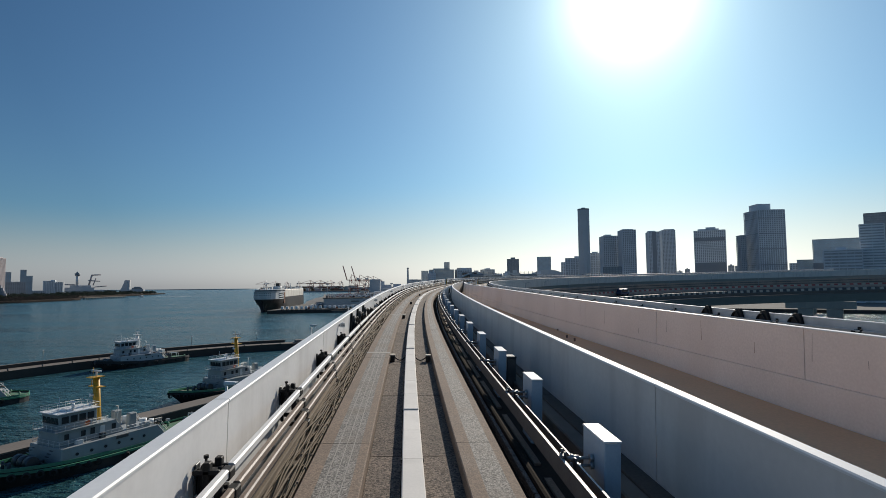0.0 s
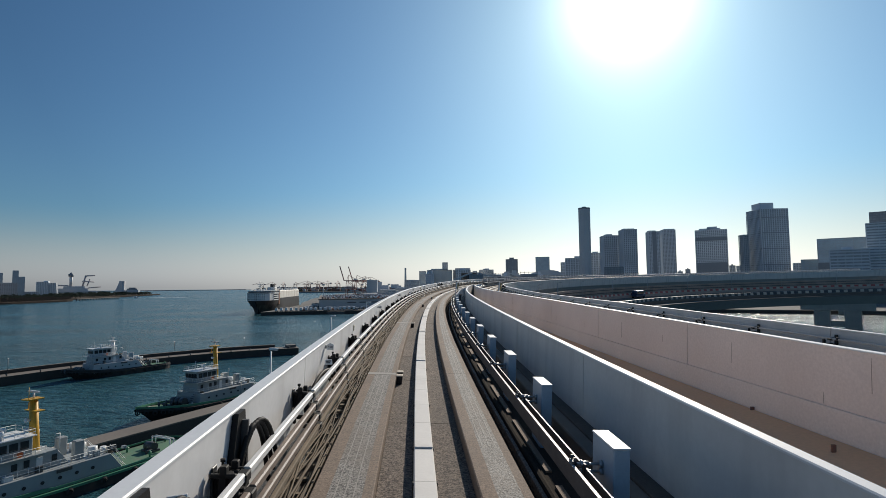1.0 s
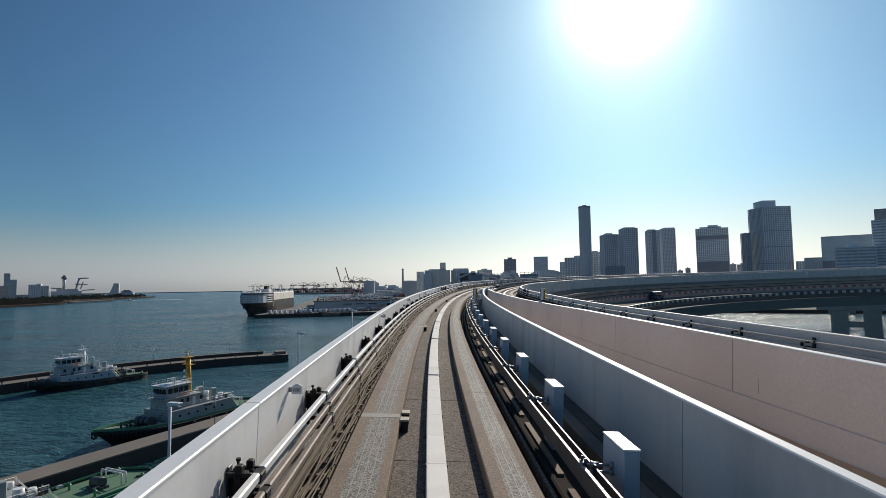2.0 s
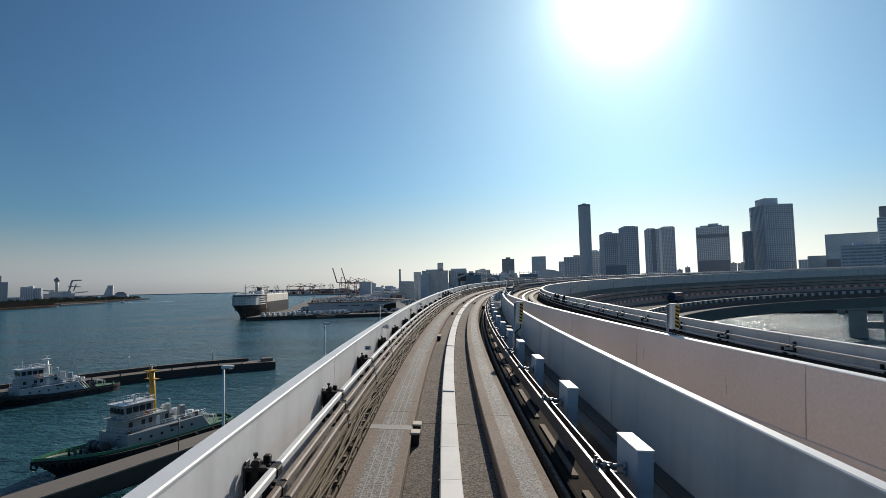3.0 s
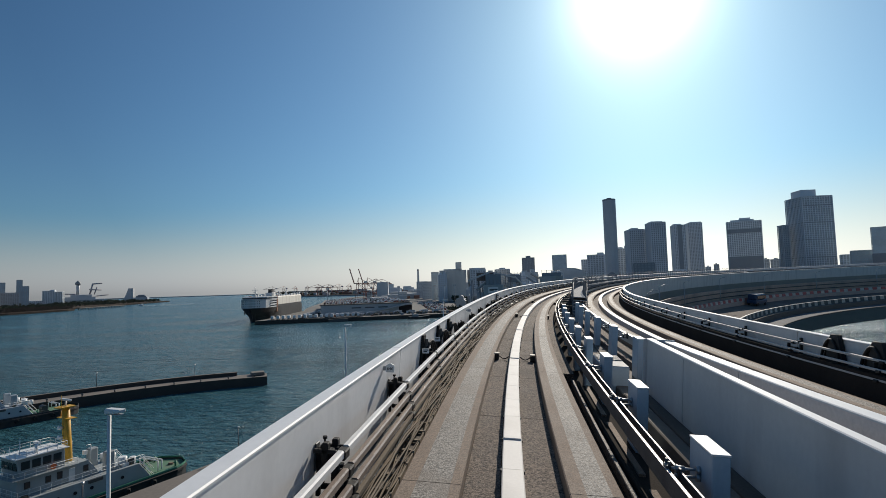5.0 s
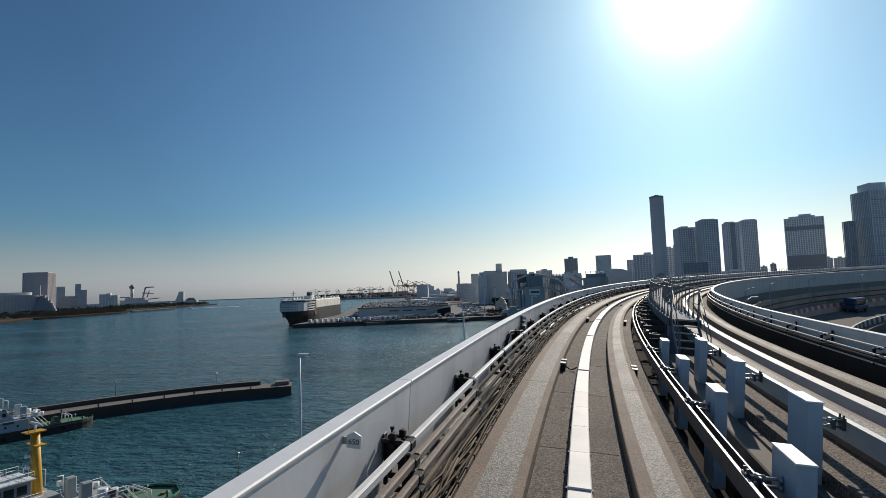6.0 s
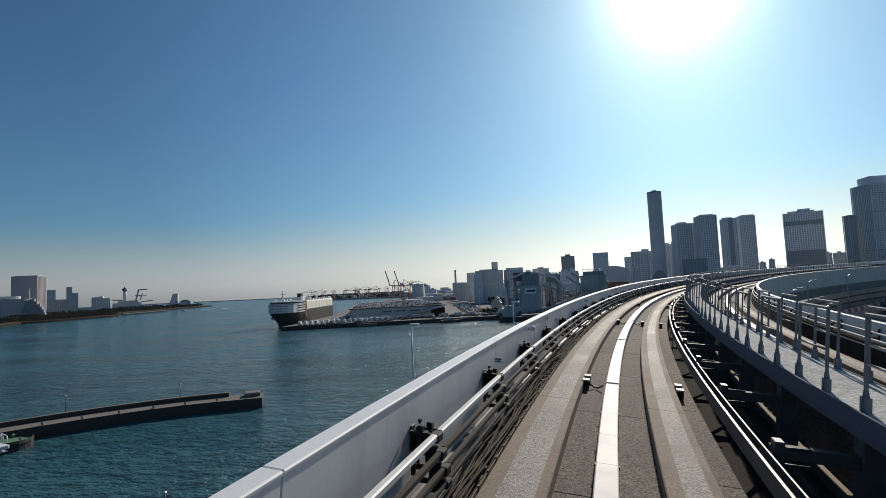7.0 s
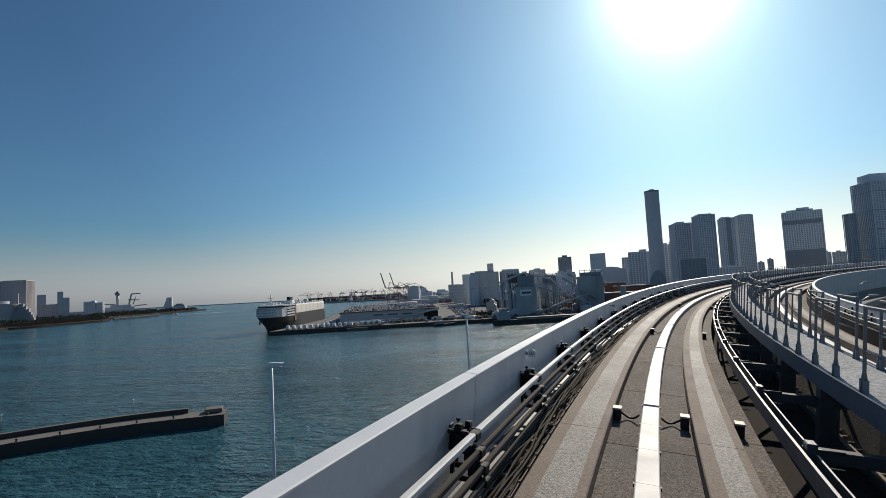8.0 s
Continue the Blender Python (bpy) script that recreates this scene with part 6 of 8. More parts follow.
land("far_shore", "low wooded far shore with a dark scrubby foreshore", [(-620, 700), (-700, 900), (-768, 1050), (-752, 1110), (-747, 1200), (-742, 1265), (-757, 1313), (-790, 1340), (-815, 1350), (-835, 1420), (-862, 1600), (-905, 1990), (-930, 2160), (-1010, 2230), (-1250, 2250), (-2400, 2000), (-2800, 600), (-1500, 300)], -3, 3.5, [M["farland"], M["beach"]])
land("far_port", "thin dark strip of a far container port", [(-520, 2300), (-150, 2250), (60, 2500), (60, 3300), (-800, 3300), (-780, 2960)], -3, 5, [M["farland"], M["steelgrey"]])
# Haze is put into the coast's own colour: paler grey than land
land("far_coast", "far coast on the horizon, coloured grey to look hazy", [(-2600, 4350), (-1500, 4420), (-1300, 4600), (-1300, 4800), (-2900, 4800)], -3, 5, [M["steelgrey"], M["steelgrey"]])

# ---------------------------------------------------------------- car carrier
def car_carrier():
    k = thing("car_carrier", "tall car carrier ship with black hull and white upper sides", "ship")
    L, B, SIDE = 178, 30, 25.0
    st = []
    n = 36
    for i in range(n + 1):
        u = i / n
        half = B / 2 * (1 if u < 0.80 else max(0.04, 1 - ((u - 0.80) / 0.20) ** 2.8))
        hb = B / 2 * (1 if u < 0.62 else max(0.02, 1 - ((u - 0.62) / 0.36) ** 1.3)) if u < 0.975 else 0.02 * B
        st.append((-L / 2 + L * u, half, max(hb, 0.3)))
    levels = [(-1.0, 0.0), (5.0, 0.30), (10.0, 0.72), (14.5, 1.0)]
    verts, faces = [], []
    for x, h, hb in st:
        ring = []
        for z, f in levels:
            rake = 0.0 if x < L * 0.32 else (1 - f) * -17.0 * (x - L * 0.32) / (L * 0.18)
            ring.append((x + rake, hb + (h - hb) * f, z))
        verts += [(x, -y, z) for x, y, z in ring] + [(x, y, z) for x, y, z in reversed(ring)]
    m = 8
    for i in range(n):
        for j in range(m):
            a, b = i * m + j, i * m + (j + 1) % m
            faces.append((a, a + m, b + m, b))
    faces += [tuple(range(m)), tuple(n * m + q for q in reversed(range(m)))]
    link_mesh("hull", verts, faces, M["ship_black"], k)
    # pale car decks above the black hull, with upright frames along the side
    bm = bmesh.new(); box(bm, -L * 0.49, L * 0.22, -B / 2 + 0.2, B / 2 - 0.2, 16.2, SIDE, bevel=0.3); side = part("car_deck_block", bm, M["ship_cream"], k)
    for z in (17.2, 20.4):
        bm = bmesh.new(); box(bm, -L * 0.49, L * 0.22, -B / 2 + 0.12, B / 2 - 0.12, z, z + 0.3); part("deck_edge", bm, M["ship_cream"], side)
    for sg in (-1, 1):
        bm = bmesh.new(); box(bm, L * 0.20, L * 0.235, sg * (B / 2 - 1.0) - 0.9, sg * (B / 2 - 1.0) + 0.9, 9.0, SIDE + 1.2, bevel=0.2); part("rusty_column", bm, M["rust"], k, "rust streaked ramp column")
    bm = bmesh.new(); box(bm, -L * 0.488, L * 0.22, -B / 2 + 0.25, B / 2 - 0.25, 14.4, 16.25); part("lower_side", bm, M["ship_black"], k, "dark weathered lower side")
    # blunt white forecastle house with rows of windows
    front = [(L * 0.22, -14.8), (L * 0.36, -14.4), (L * 0.42, -12.2), (L * 0.455, -8.5), (L * 0.468, -4.0), (L * 0.468, 4.0), (L * 0.455, 8.5), (L * 0.42, 12.2), (L * 0.36, 14.4), (L * 0.22, 14.8)]
    bm = bmesh.new(); prism(bm, front, 14.5, 22.6); fr = part("bridge_front", bm, M["ship_white"], k)
    bm = bmesh.new(); prism(bm, [(L * 0.22 + (x - L * 0.22) * 0.86, y * 1.02) for x, y in front], 22.6, SIDE + 0.4); br = part("bridge", bm, M["ship_white"], k)
    bm = bmesh.new(); prism(bm, [(L * 0.22 + (x - L * 0.22) * 0.87, y * 1.03) for x, y in front], SIDE - 1.5, SIDE - 0.4); part("bridge_window", bm, M["glass_dark"], br, "dark band of bridge windows")
    bm = bmesh.new(); prism(bm, [(L * 0.22 + (x - L * 0.22) * 1.005, y * 1.01) for x, y in front], 22.3, 22.75); part("deck_edge", bm, M["steelgrey"], fr)
    for row, z in enumerate((15.8, 18.4, 20.6)):
        for i in range(15):
            y = -13.2 + 1.9 * i
            if abs(y) < 9.5:
                xf = L * (0.468 if abs(y) < 4 else 0.468 - 0.013 * (abs(y) - 4) / 4.5) + 0.03
                bm = bmesh.new(); box(bm, xf - 1.0, xf + 0.06, y - 0.35, y + 0.35, z, z + (0.9 if row else 0.7)); part("window", bm, M["glass_dark"], fr)
        for i in range(16):
            for sg in (-1, 1):
                bm = bmesh.new(); box(bm, L * 0.235 + 1.5 * i, L * 0.235 + 1.5 * i + 0.7, sg * 14.6 - 0.35, sg * 14.6 + 0.35, z, z + 0.9); part("window", bm, M["glass_dark"], fr)
    bm = bmesh.new(); box(bm, -L * 0.49, L * 0.20, -B / 2 + 0.6, B / 2 - 0.6, SIDE, SIDE + 0.5, bevel=0.15); part("weather_deck", bm, M["ship_cream"], k)
    for i, x in enumerate((-84, -78, -70, -60, -52, -44, -36, -24, -12, 2, 14, 24)):
        for sg in (-1, 1):
            hh = (2.5, 1.6, 2.2, 1.4, 2.6, 1.8, 2.0, 1.5, 2.4, 1.4, 2.0, 1.6)[i]
            bm = bmesh.new(); box(bm, x, x + 3.4, sg * (B / 2 - 2.4) - 1.4, sg * (B / 2 - 2.4) + 1.4, SIDE + 0.4, SIDE + 0.5 + hh, bevel=0.15); part("vent_house", bm, M["ship_white"], k)
    bm = bmesh.new(); box(bm, 4, 14, -4.5, 4.5, SIDE + 0.4, SIDE + 4.2, bevel=0.4); fn = part("funnel_house", bm, M["ship_white"], k)
    bm = bmesh.new(); prism(bm, [(5.5, -2.6), (11.5, -2.0), (12.5, 0), (11.5, 2.0), (5.5, 2.6)], SIDE + 4.2, SIDE + 8.0); part("funnel", bm, M["ship_black"], fn, "black funnel")
    for x, h in ((26, 4.5), (-6, 5.5), (-40, 5.0)):
        bm = bmesh.new(); rod(bm, (x, 6, SIDE + 0.4), (x, 6, SIDE + h), 1.0, 8, 0.9); part("vent_post", bm, M["ship_white"], k)
    mx = L * 0.385
    bm = bmesh.new(); rod(bm, (mx, 0, SIDE), (mx, 0, SIDE + 11), 0.7, 8, 0.35); box(bm, mx - 0.4, mx + 0.4, -3.0, 3.0, SIDE + 7.2, SIDE + 7.6, bevel=0.1); box(bm, mx - 0.5, mx + 1.6, -1.4, 1.4, SIDE + 4.8, SIDE + 5.2); rod(bm, (mx - 3, 0, SIDE), (mx, 0, SIDE + 6), 0.3, 6); part("mast", bm, M["ship_white"], k)
    bm = bmesh.new(); rod(bm, (-70, 0, SIDE), (-70, 0, SIDE + 8), 0.4, 8, 0.25); part("derrick_post", bm, M["ship_white"], k)
    bm = bmesh.new(); box(bm, L * 0.47, L * 0.485, -5.9, -5.2, 8.5, 11.5, bevel=0.2); part("anchor", bm, M["steel"], k)
    bm = bmesh.new()
    for z in (SIDE + 0.9, SIDE + 1.5):
        for sg in (-1, 1):
            rod(bm, (L * 0.22, sg * 14.4, z), (L * 0.34, sg * 14.0, z), 0.08, 4)
        rod(bm, (L * 0.41, -9, z), (L * 0.41, 9, z), 0.08, 4)
    part("railing", bm, M["ship_white"], k)
    k.matrix_world = pose(-159, 697, 0, 0, 0, 270.5)
    return k


car_carrier()

lb = thing("motor_boat", "small white motor boat off the far shore", "boat")
v, fcs = [], []
for x, h, z, hb, zb, xb in hull_mesh(14, 4, 1.4, -0.4, 0.6, 10):
    v += [(xb, -hb, zb), (x, -h, z), (x, h, z), (xb, hb, zb)]
for i in range(10):
    for j in range(3):
        fcs.append((i * 4 + j, i * 4 + 4 + j, i * 4 + 5 + j, i * 4 + 1 + j))
link_mesh("hull", v, fcs, M["lamp_white"], lb)
bm = bmesh.new(); box(bm, -3, 2, -1.4, 1.4, 1.2, 3.4, bevel=0.2); part("cabin", bm, M["lamp_white"], lb)
lb.matrix_world = pose(-756, 1600, 0, 0, 0, 150) @ Matrix.Diagonal((1.5, 1.5, 1.5, 1))
bm = bmesh.new()
wake_top = [(-757 + 13 * i, 1601 + 3.5 * i, 1.0 + 7.0 * (i / 10) ** 0.5 + 2.5 * math.sin(i * 1.7)) for i in range(11)]
for (xa, ya, wa), (xb_, yb_, wb) in zip(wake_top, wake_top[1:]):
    bm.faces.new([bm.verts.new(q) for q in ((xa, ya - wa, 0.25), (xb_, yb_ - wb, 0.25), (xb_, yb_ + wb, 0.25), (xa, ya + wa, 0.25))])
tagged(part("boat_wake", bm, M["foam"], None), "thin white foam wake behind the motor boat", "wake", kind="stuff")

# ---------------------------------------------------------------- terminal
wt = thing("warehouse", "long pale warehouse with a car park on its roof", "warehouse")
mw = pose(-45, 646, 3.5, 0, 0, 8)
bm = bmesh.new(); box(bm, -50, 46, 0, 230, 0, 10.5, bevel=0.2); o = part("wall", bm, M["shed_grey"], wt); o.matrix_world = mw
bm = bmesh.new(); box(bm, -51, 47, -0.8, 231, 10.5, 11.6, bevel=0.1); roofw = part("roof_deck", bm, M["quay"], wt); roofw.matrix_world = mw
# Black panel on the closed wall for the bay's shaded inside
bm = bmesh.new(); box(bm, 32, 46.2, -0.35, -0.05, 0, 8.5); o = part("opening", bm, M["black"], wt, "black panel for the shaded loading bay"); o.matrix_world = mw
for x in (-18, -4, 10):
    bm = bmesh.new(); box(bm, x, x + 10, -0.25, -0.05, 6.6, 7.8); o = part("writing", bm, M["steel"], wt, "dark bars of unreadable writing"); o.matrix_world = mw
bm = bmesh.new()
vs = [bm.verts.new(p) for p in ((-10, -6, 0.0), (46, -6, 11.0), (46, -1.0, 11.0), (-10, -1.0, 0.0), (-10, -6, -0.4), (46, -6, 9.8), (46, -1.0, 9.8), (-10, -1.0, -0.4))]
for q4 in ((0, 1, 2, 3), (7, 6, 5, 4), (0, 4, 5, 1), (1, 5, 6, 2), (2, 6, 7, 3), (3, 7, 4, 0)):
    bm.faces.new([vs[j] for j in q4])
o = part("ramp", bm, M["shed_grey"], wt); o.matrix_world = mw


def car_lot(name, label, m, nx, ny, dx, dy, seed, keep=0.8):
    """Rows of parked cars far off, in one piece."""
    r = random.Random(seed)
    bm = bmesh.new()
    for i in range(nx):
        for j in range(ny):
            if r.random() > keep:
                continue
            x, y, c = i * dx + r.uniform(-0.2, 0.2), j * dy + r.uniform(-0.3, 0.3), r.choice((0, 0, 0, 1, 1, 2, 3))
            box(bm, x, x + 1.8, y, y + 4.4, 0.35, 0.95, mat=c)
            box(bm, x + 0.15, x + 1.65, y + 0.9, y + 3.6, 0.95, 1.5, mat=c)
            box(bm, x, x + 1.8, y + 0.6, y + 3.8, 0, 0.36, mat=3)
    o = part(name, bm, [M["car_white"], M["car_grey"], M["car_red"], M["black"]], None)
    o.matrix_world = m
    tagged(o, label, "parked cars", kind="stuff")


car_lot("parked_cars", "rows of parked white and grey cars on the warehouse roof", mw @ pose(-47, 6, 11.6), 30, 26, 3.1, 8.2, 5, 0.72)
car_lot("parked_cars", "rows of parked cars on the open port ground", pose(20, 690, 3.5, 0, 0, 2), 9, 40, 3.0, 9, 6, 0.6)
car_lot("parked_cars", "cars parked in front of the warehouse", pose(-92, 622, 3.5, 0, 0, 8), 40, 2, 3.1, 7.5, 8, 0.55)
car_lot("parked_cars", "rows of parked cars beside the quay", pose(-105, 900, 3.5, 0, 0, 4), 34, 24, 3.0, 12, 7, 0.6)


def truck(m, body, seed, group):
    k = thing("truck", "box truck with a pale body parked on the quay", "truck", group)
    bm = bmesh.new(); box(bm, -1.25, 1.25, -4.5, 2.6, 1.1, 3.8, bevel=0.05); part("cargo_box", bm, body, k)
    bm = bmesh.new(); box(bm, -1.2, 1.2, 2.8, 4.8, 0.7, 3.0, bevel=0.15); cabp = part("cab", bm, M["car_white"], k)
    bm = bmesh.new(); box(bm, -1.05, 1.05, 4.78, 4.86, 1.8, 2.7); part("windscreen", bm, M["glass_dark"], cabp)
    for x in (-1.0, 1.0):
        for y in (-3.2, -2.1, 3.6):
            bm = bmesh.new(); rod(bm, (x - 0.15, y, 0.5), (x + 0.15, y, 0.5), 0.5, 10); part("wheel", bm, M["rubber"], k)
    bm = bmesh.new(); box(bm, -0.5, 0.5, -4.4, 4.4, 0.65, 1.08); part("chassis", bm, M["steel"], k)
    k.matrix_world = m
    return k


t0 = truck(pose(-132, 594, 3.5, 0, 0, 8), M["car_white"], 0, "trucks on the quay")
t1 = truck(pose(-60, 628, 3.5, 0, 0, 98), M["plate"], 0, "trucks on the quay")
rr = random.Random(9)
for i in range(1, 17):
    copy_thing(t0, pose(-132 + 5.0 * i, 594 + 0.72 * i, 3.5, 0, 0, 8 + rr.uniform(-3, 3)))
for i in range(1, 10):
    copy_thing(t1, pose(-95 + 13.5 * i, 618 + 2.0 * i, 3.5, 0, 0, 98))
for i in range(12):
    copy_thing(t0 if i % 2 else t1, pose(-108 + 0.6 * i, 625 + 13 * i, 3.5, 0, 0, 6))
for i in range(14):
    copy_thing(t1 if i % 3 else t0, pose(62 + 0.4 * i, 700 + 15 * i, 3.5, 0, 0, 3))
# small containers, stacked pallets and parked cars between the truck rows and the warehouse
qr = random.Random(77)
for i in range(46):
    kind = qr.choice(("container", "pallet_stack", "pallet_stack"))
    k = thing("container" if kind == "container" else "pallet_stack", "small weathered steel container on the quay" if kind == "container" else "stack of dark pallets on the quay", "container" if kind == "container" else "pallets", "goods on the quay")
    w_, l_, h_ = (2.4, 6.0, 2.5) if kind == "container" else (qr.uniform(1.2, 3.5), qr.uniform(1.2, 4.5), qr.uniform(1.0, 3.0))
    bm = bmesh.new(); box(bm, -l_ / 2, l_ / 2, -w_ / 2, w_ / 2, 0, h_, bevel=0.06); part("body", bm, M[qr.choice(("rustwall", "steelgrey", "tower_dark", "silo_pale", "brownwall"))], k)
    if kind == "container":
        bm = bmesh.new()
        for j in range(9):
            box(bm, -2.8 + 0.68 * j, -2.55 + 0.68 * j, -w_ / 2 - 0.06, -w_ / 2 + 0.02, 0.15, h_ - 0.15)
        part("ribs", bm, M["steelgrey"], k)
    q = qr.uniform(0, 1)
    k.matrix_world = pose(-110 + 190 * q, 604 + 26 * q + qr.uniform(-6, 12), 3.5, 0, 0, 8 + qr.choice((0, 90)))
fd = thing("pontoon", "dark floating pontoon at the quay wall", "pontoon")
bm = bmesh.new(); box(bm, -9, 9, -4, 0, -0.5, 2.4, bevel=0.2); part("float", bm, M["steel"], fd)
bm = bmesh.new(); box(bm, -9.2, 9.2, -4.3, 0, 2.4, 2.7); part("deck", bm, M["quay"], fd)
fd.matrix_world = pose(-70, 594, 0, 0, 0, 8)
wb = thing("work_boat", "small dark work boat at the quay", "boat")
v, fcs = [], []
for x, h, z, hb, zb, xb in hull_mesh(22, 6, 2.2, -0.5, 0.8, 12):
    v += [(x, -hb, zb), (x, -h, z), (x, h, z), (x, hb, zb)]
for i in range(12):
    for j in range(3):
        fcs.append((i * 4 + j, i * 4 + 4 + j, i * 4 + 5 + j, i * 4 + 1 + j))
link_mesh("hull", v, fcs, M["hull_dark"], wb)
bm = bmesh.new(); box(bm, -7, -1, -2, 2, 2.0, 4.6, bevel=0.1); part("cabin", bm, M["steelgrey"], wb)
bm = bmesh.new(); rod(bm, (-2, 0, 4.6), (-2, 0, 8.5), 0.1, 6); part("mast", bm, M["steel"], wb)
wb.matrix_world = pose(8, 598, 0, 0, 0, 8)
bg = thing("barge", "long dark cargo barge moored below the silos", "barge")
v, fcs = [], []
for x, h, z, hb, zb, xb in hull_mesh(96, 14, 4.2, -0.5, 1.5, 16):
    v += [(x, -hb, zb), (x, -h, z), (x, h, z), (x, hb, zb)]
for i in range(16):
    for j in range(3):
        fcs.append((i * 4 + j, i * 4 + 4 + j, i * 4 + 5 + j, i * 4 + 1 + j))
fcs += [(0, 1, 2, 3)]
link_mesh("hull", v, fcs, M["hull_dark"], bg)
bm = bmesh.new(); box(bm, -44, -34, -5, 5, 4, 11, bevel=0.3); box(bm, -42, -36, -4, 4, 11, 14, bevel=0.3); wh2 = part("deckhouse", bm, M["house_grey"], bg)
for i in range(5):
    bm = bmesh.new(); box(bm, -42.1, -41.95, -3.4 + 1.4 * i, -2.4 + 1.4 * i, 12, 13.2); part("window", bm, M["glass_dark"], wh2)
bm = bmesh.new(); rod(bm, (-39, 0, 14), (-39, 0, 23), 0.4, 8, 0.2); box(bm, -39.3, -38.7, -2, 2, 19, 19.3); part("mast", bm, M["house_grey"], bg)
bm = bmesh.new(); box(bm, -28, 38, -4.5, 4.5, 4, 5.6, bevel=0.2); part("hatch", bm, M["steel"], bg)
bg.matrix_world = pose(97, 580, 0, 0, 0, 8)

# ---------------------------------------------------------------- road loop with barriers
R0, R1 = 112.0, 400.0
rd = sweep("loop_road", [(9.0, -6.6), (9.0, -5.4), (19.6, -5.4), (19.6, -6.6)], R0, R1, 4, M["loop_asphalt"])
tagged(rd, "dark asphalt loop road inside the guideway", "road", kind="structure")
rd = sweep("loop_road_girder", [(20.5, -9.2), (19.7, -6.4), (23.6, -6.2), (22.6, -9.2)], R0, R1, 4, M["loop_girder"])
tagged(rd, "grey girder edge of the loop road", "girder", kind="structure")
rd = sweep("loop_kerb", rect(23.25, 23.5, -6.2, -5.98), R0, R1, 4, M["loop_asphalt"])
tagged(rd, "pale concrete kerb of the lower ramp", "kerb", kind="structure")
nw = sweep("sound_wall", rect(8.4, 8.6, -5.4, -2.0), R0, R1, 4, M["loop_wall"])
tagged(nw, "brown weathered sound wall behind the loop road", "wall", kind="structure")
for u in (-4.6, -3.7, -2.8):
    r1 = sweep("sound_wall_rail", rect(8.6, 8.7, u, u + 0.18), R0, R1, 4, M["steel"])
    tagged(r1, "dark horizontal rail on the sound wall", "rail", "rails of the sound wall", "structure")


def barrier_row(label, lat, a, pair, step, group, up=-5.4, tall=0.85):
    """Road barrier blocks of two colours in turn."""
    b = {}
    for c in (0, 1):
        k = thing("barrier_block", label[c], "road barrier", group)
        bm = bmesh.new()
        vs = [bm.verts.new(p) for y in (-0.62, 0.62) for p in ((-0.28, y, 0), (0.28, y, 0), (0.13, y, tall), (-0.13, y, tall))]
        for q4 in ((3, 2, 1, 0), (4, 5, 6, 7), (0, 1, 5, 4), (1, 2, 6, 5), (2, 3, 7, 6), (3, 0, 4, 7)):
            bm.faces.new([vs[i] for i in q4])
        part("block", bm, M[pair[c]], k)
        b[c] = k
    i = 0
    s = a
    used = set()
    while s < R1 - 10:
        c = i % 2
        m = frame_on(s, lat, up)
        if c in used:
            copy_thing(b[c], m)
        else:
            b[c].matrix_world = m
            used.add(c)
        i += 1
        s += step / (1 - lat * float(np.interp(s, _s, _k)))


barrier_row(("red plastic road barrier block", "white plastic road barrier block"), 10.0, 130, ("barrier_red", "barrier_white"), 1.35, "red and white road barriers", -4.55, 0.6)
base = sweep("barrier_kerb", rect(9.55, 10.45, -5.396, -4.552), R0, R1, 4, M["pink_base"])
tagged(base, "pinkish concrete base under the road barriers", "kerb", kind="structure")
barrier_row(("dark road barrier block", "pale grey road barrier block"), 18.5, 130, ("steel", "barrier_white"), 1.35, "dark and pale road barriers")
lp = None
for i in range(12):
    m = frame_on(140 + 22 * i, 9.4, -5.4)
    m = Matrix.Translation(m.translation)
    if lp is None:
        lp = thing("road_lamp", "slim grey lamp post with a short bent arm", "street lamp", "lamp posts along the loop road")
        bm = bmesh.new(); rod(bm, (0, 0, 0), (0, 0, 5.8), 0.07, 8, 0.05); rod(bm, (0, 0, 5.8), (0.7, 0, 6.1), 0.04, 6); part("pole", bm, M["galv"], lp)
        bm = bmesh.new(); box(bm, 0.6, 1.15, -0.12, 0.12, 6.05, 6.17, bevel=0.03); part("head", bm, M["galv"], lp)
        lp.matrix_world = m
    else:
        copy_thing(lp, m)
van = thing("van", "dark blue van on the loop road", "van")
bm = bmesh.new(); box(bm, -1.0, 1.0, -2.6, 2.6, 0.5, 1.3, bevel=0.15); box(bm, -0.95, 0.95, -2.5, 1.9, 1.3, 2.5, bevel=0.2); bod = part("body", bm, M["van_blue"], van)
bm = bmesh.new(); box(bm, -1.0, 1.0, -2.0, 1.5, 1.55, 2.2); part("window", bm, M["glass_dark"], bod)
for x in (-0.9, 0.9):
    for y in (-1.7, 1.7):
        bm = bmesh.new(); rod(bm, (x - 0.12, y, 0.36), (x + 0.12, y, 0.36), 0.36, 10); part("wheel", bm, M["rubber"], van)
van.matrix_world = frame_on(218, 12.0, -5.4)
for s in (120, 160, 190):
    k = thing("road_pier", "concrete pier of the loop road", "pier", "loop road piers")
    p = on(s, 15, -7)
    bm = bmesh.new(); rod(bm, (p.x, p.y, -3), (p.x, p.y, p.z), 1.6, 16); part("shaft", bm, M["pier"], k)
portal = thing("portal_pier", "concrete portal pier with two openings standing in the water", "pier", "bridge piers in the water")
for x in (-7.0, 7.0):
    bm = bmesh.new(); box(bm, x - 3.8, x + 3.8, -2.6, 2.6, -3, 14, bevel=0.25); part("column", bm, M["pier"], portal)
bm = bmesh.new(); box(bm, -3.8, 3.8, -2.2, 2.2, 5.0, 8.3, bevel=0.2); part("tie_beam", bm, M["pier"], portal)
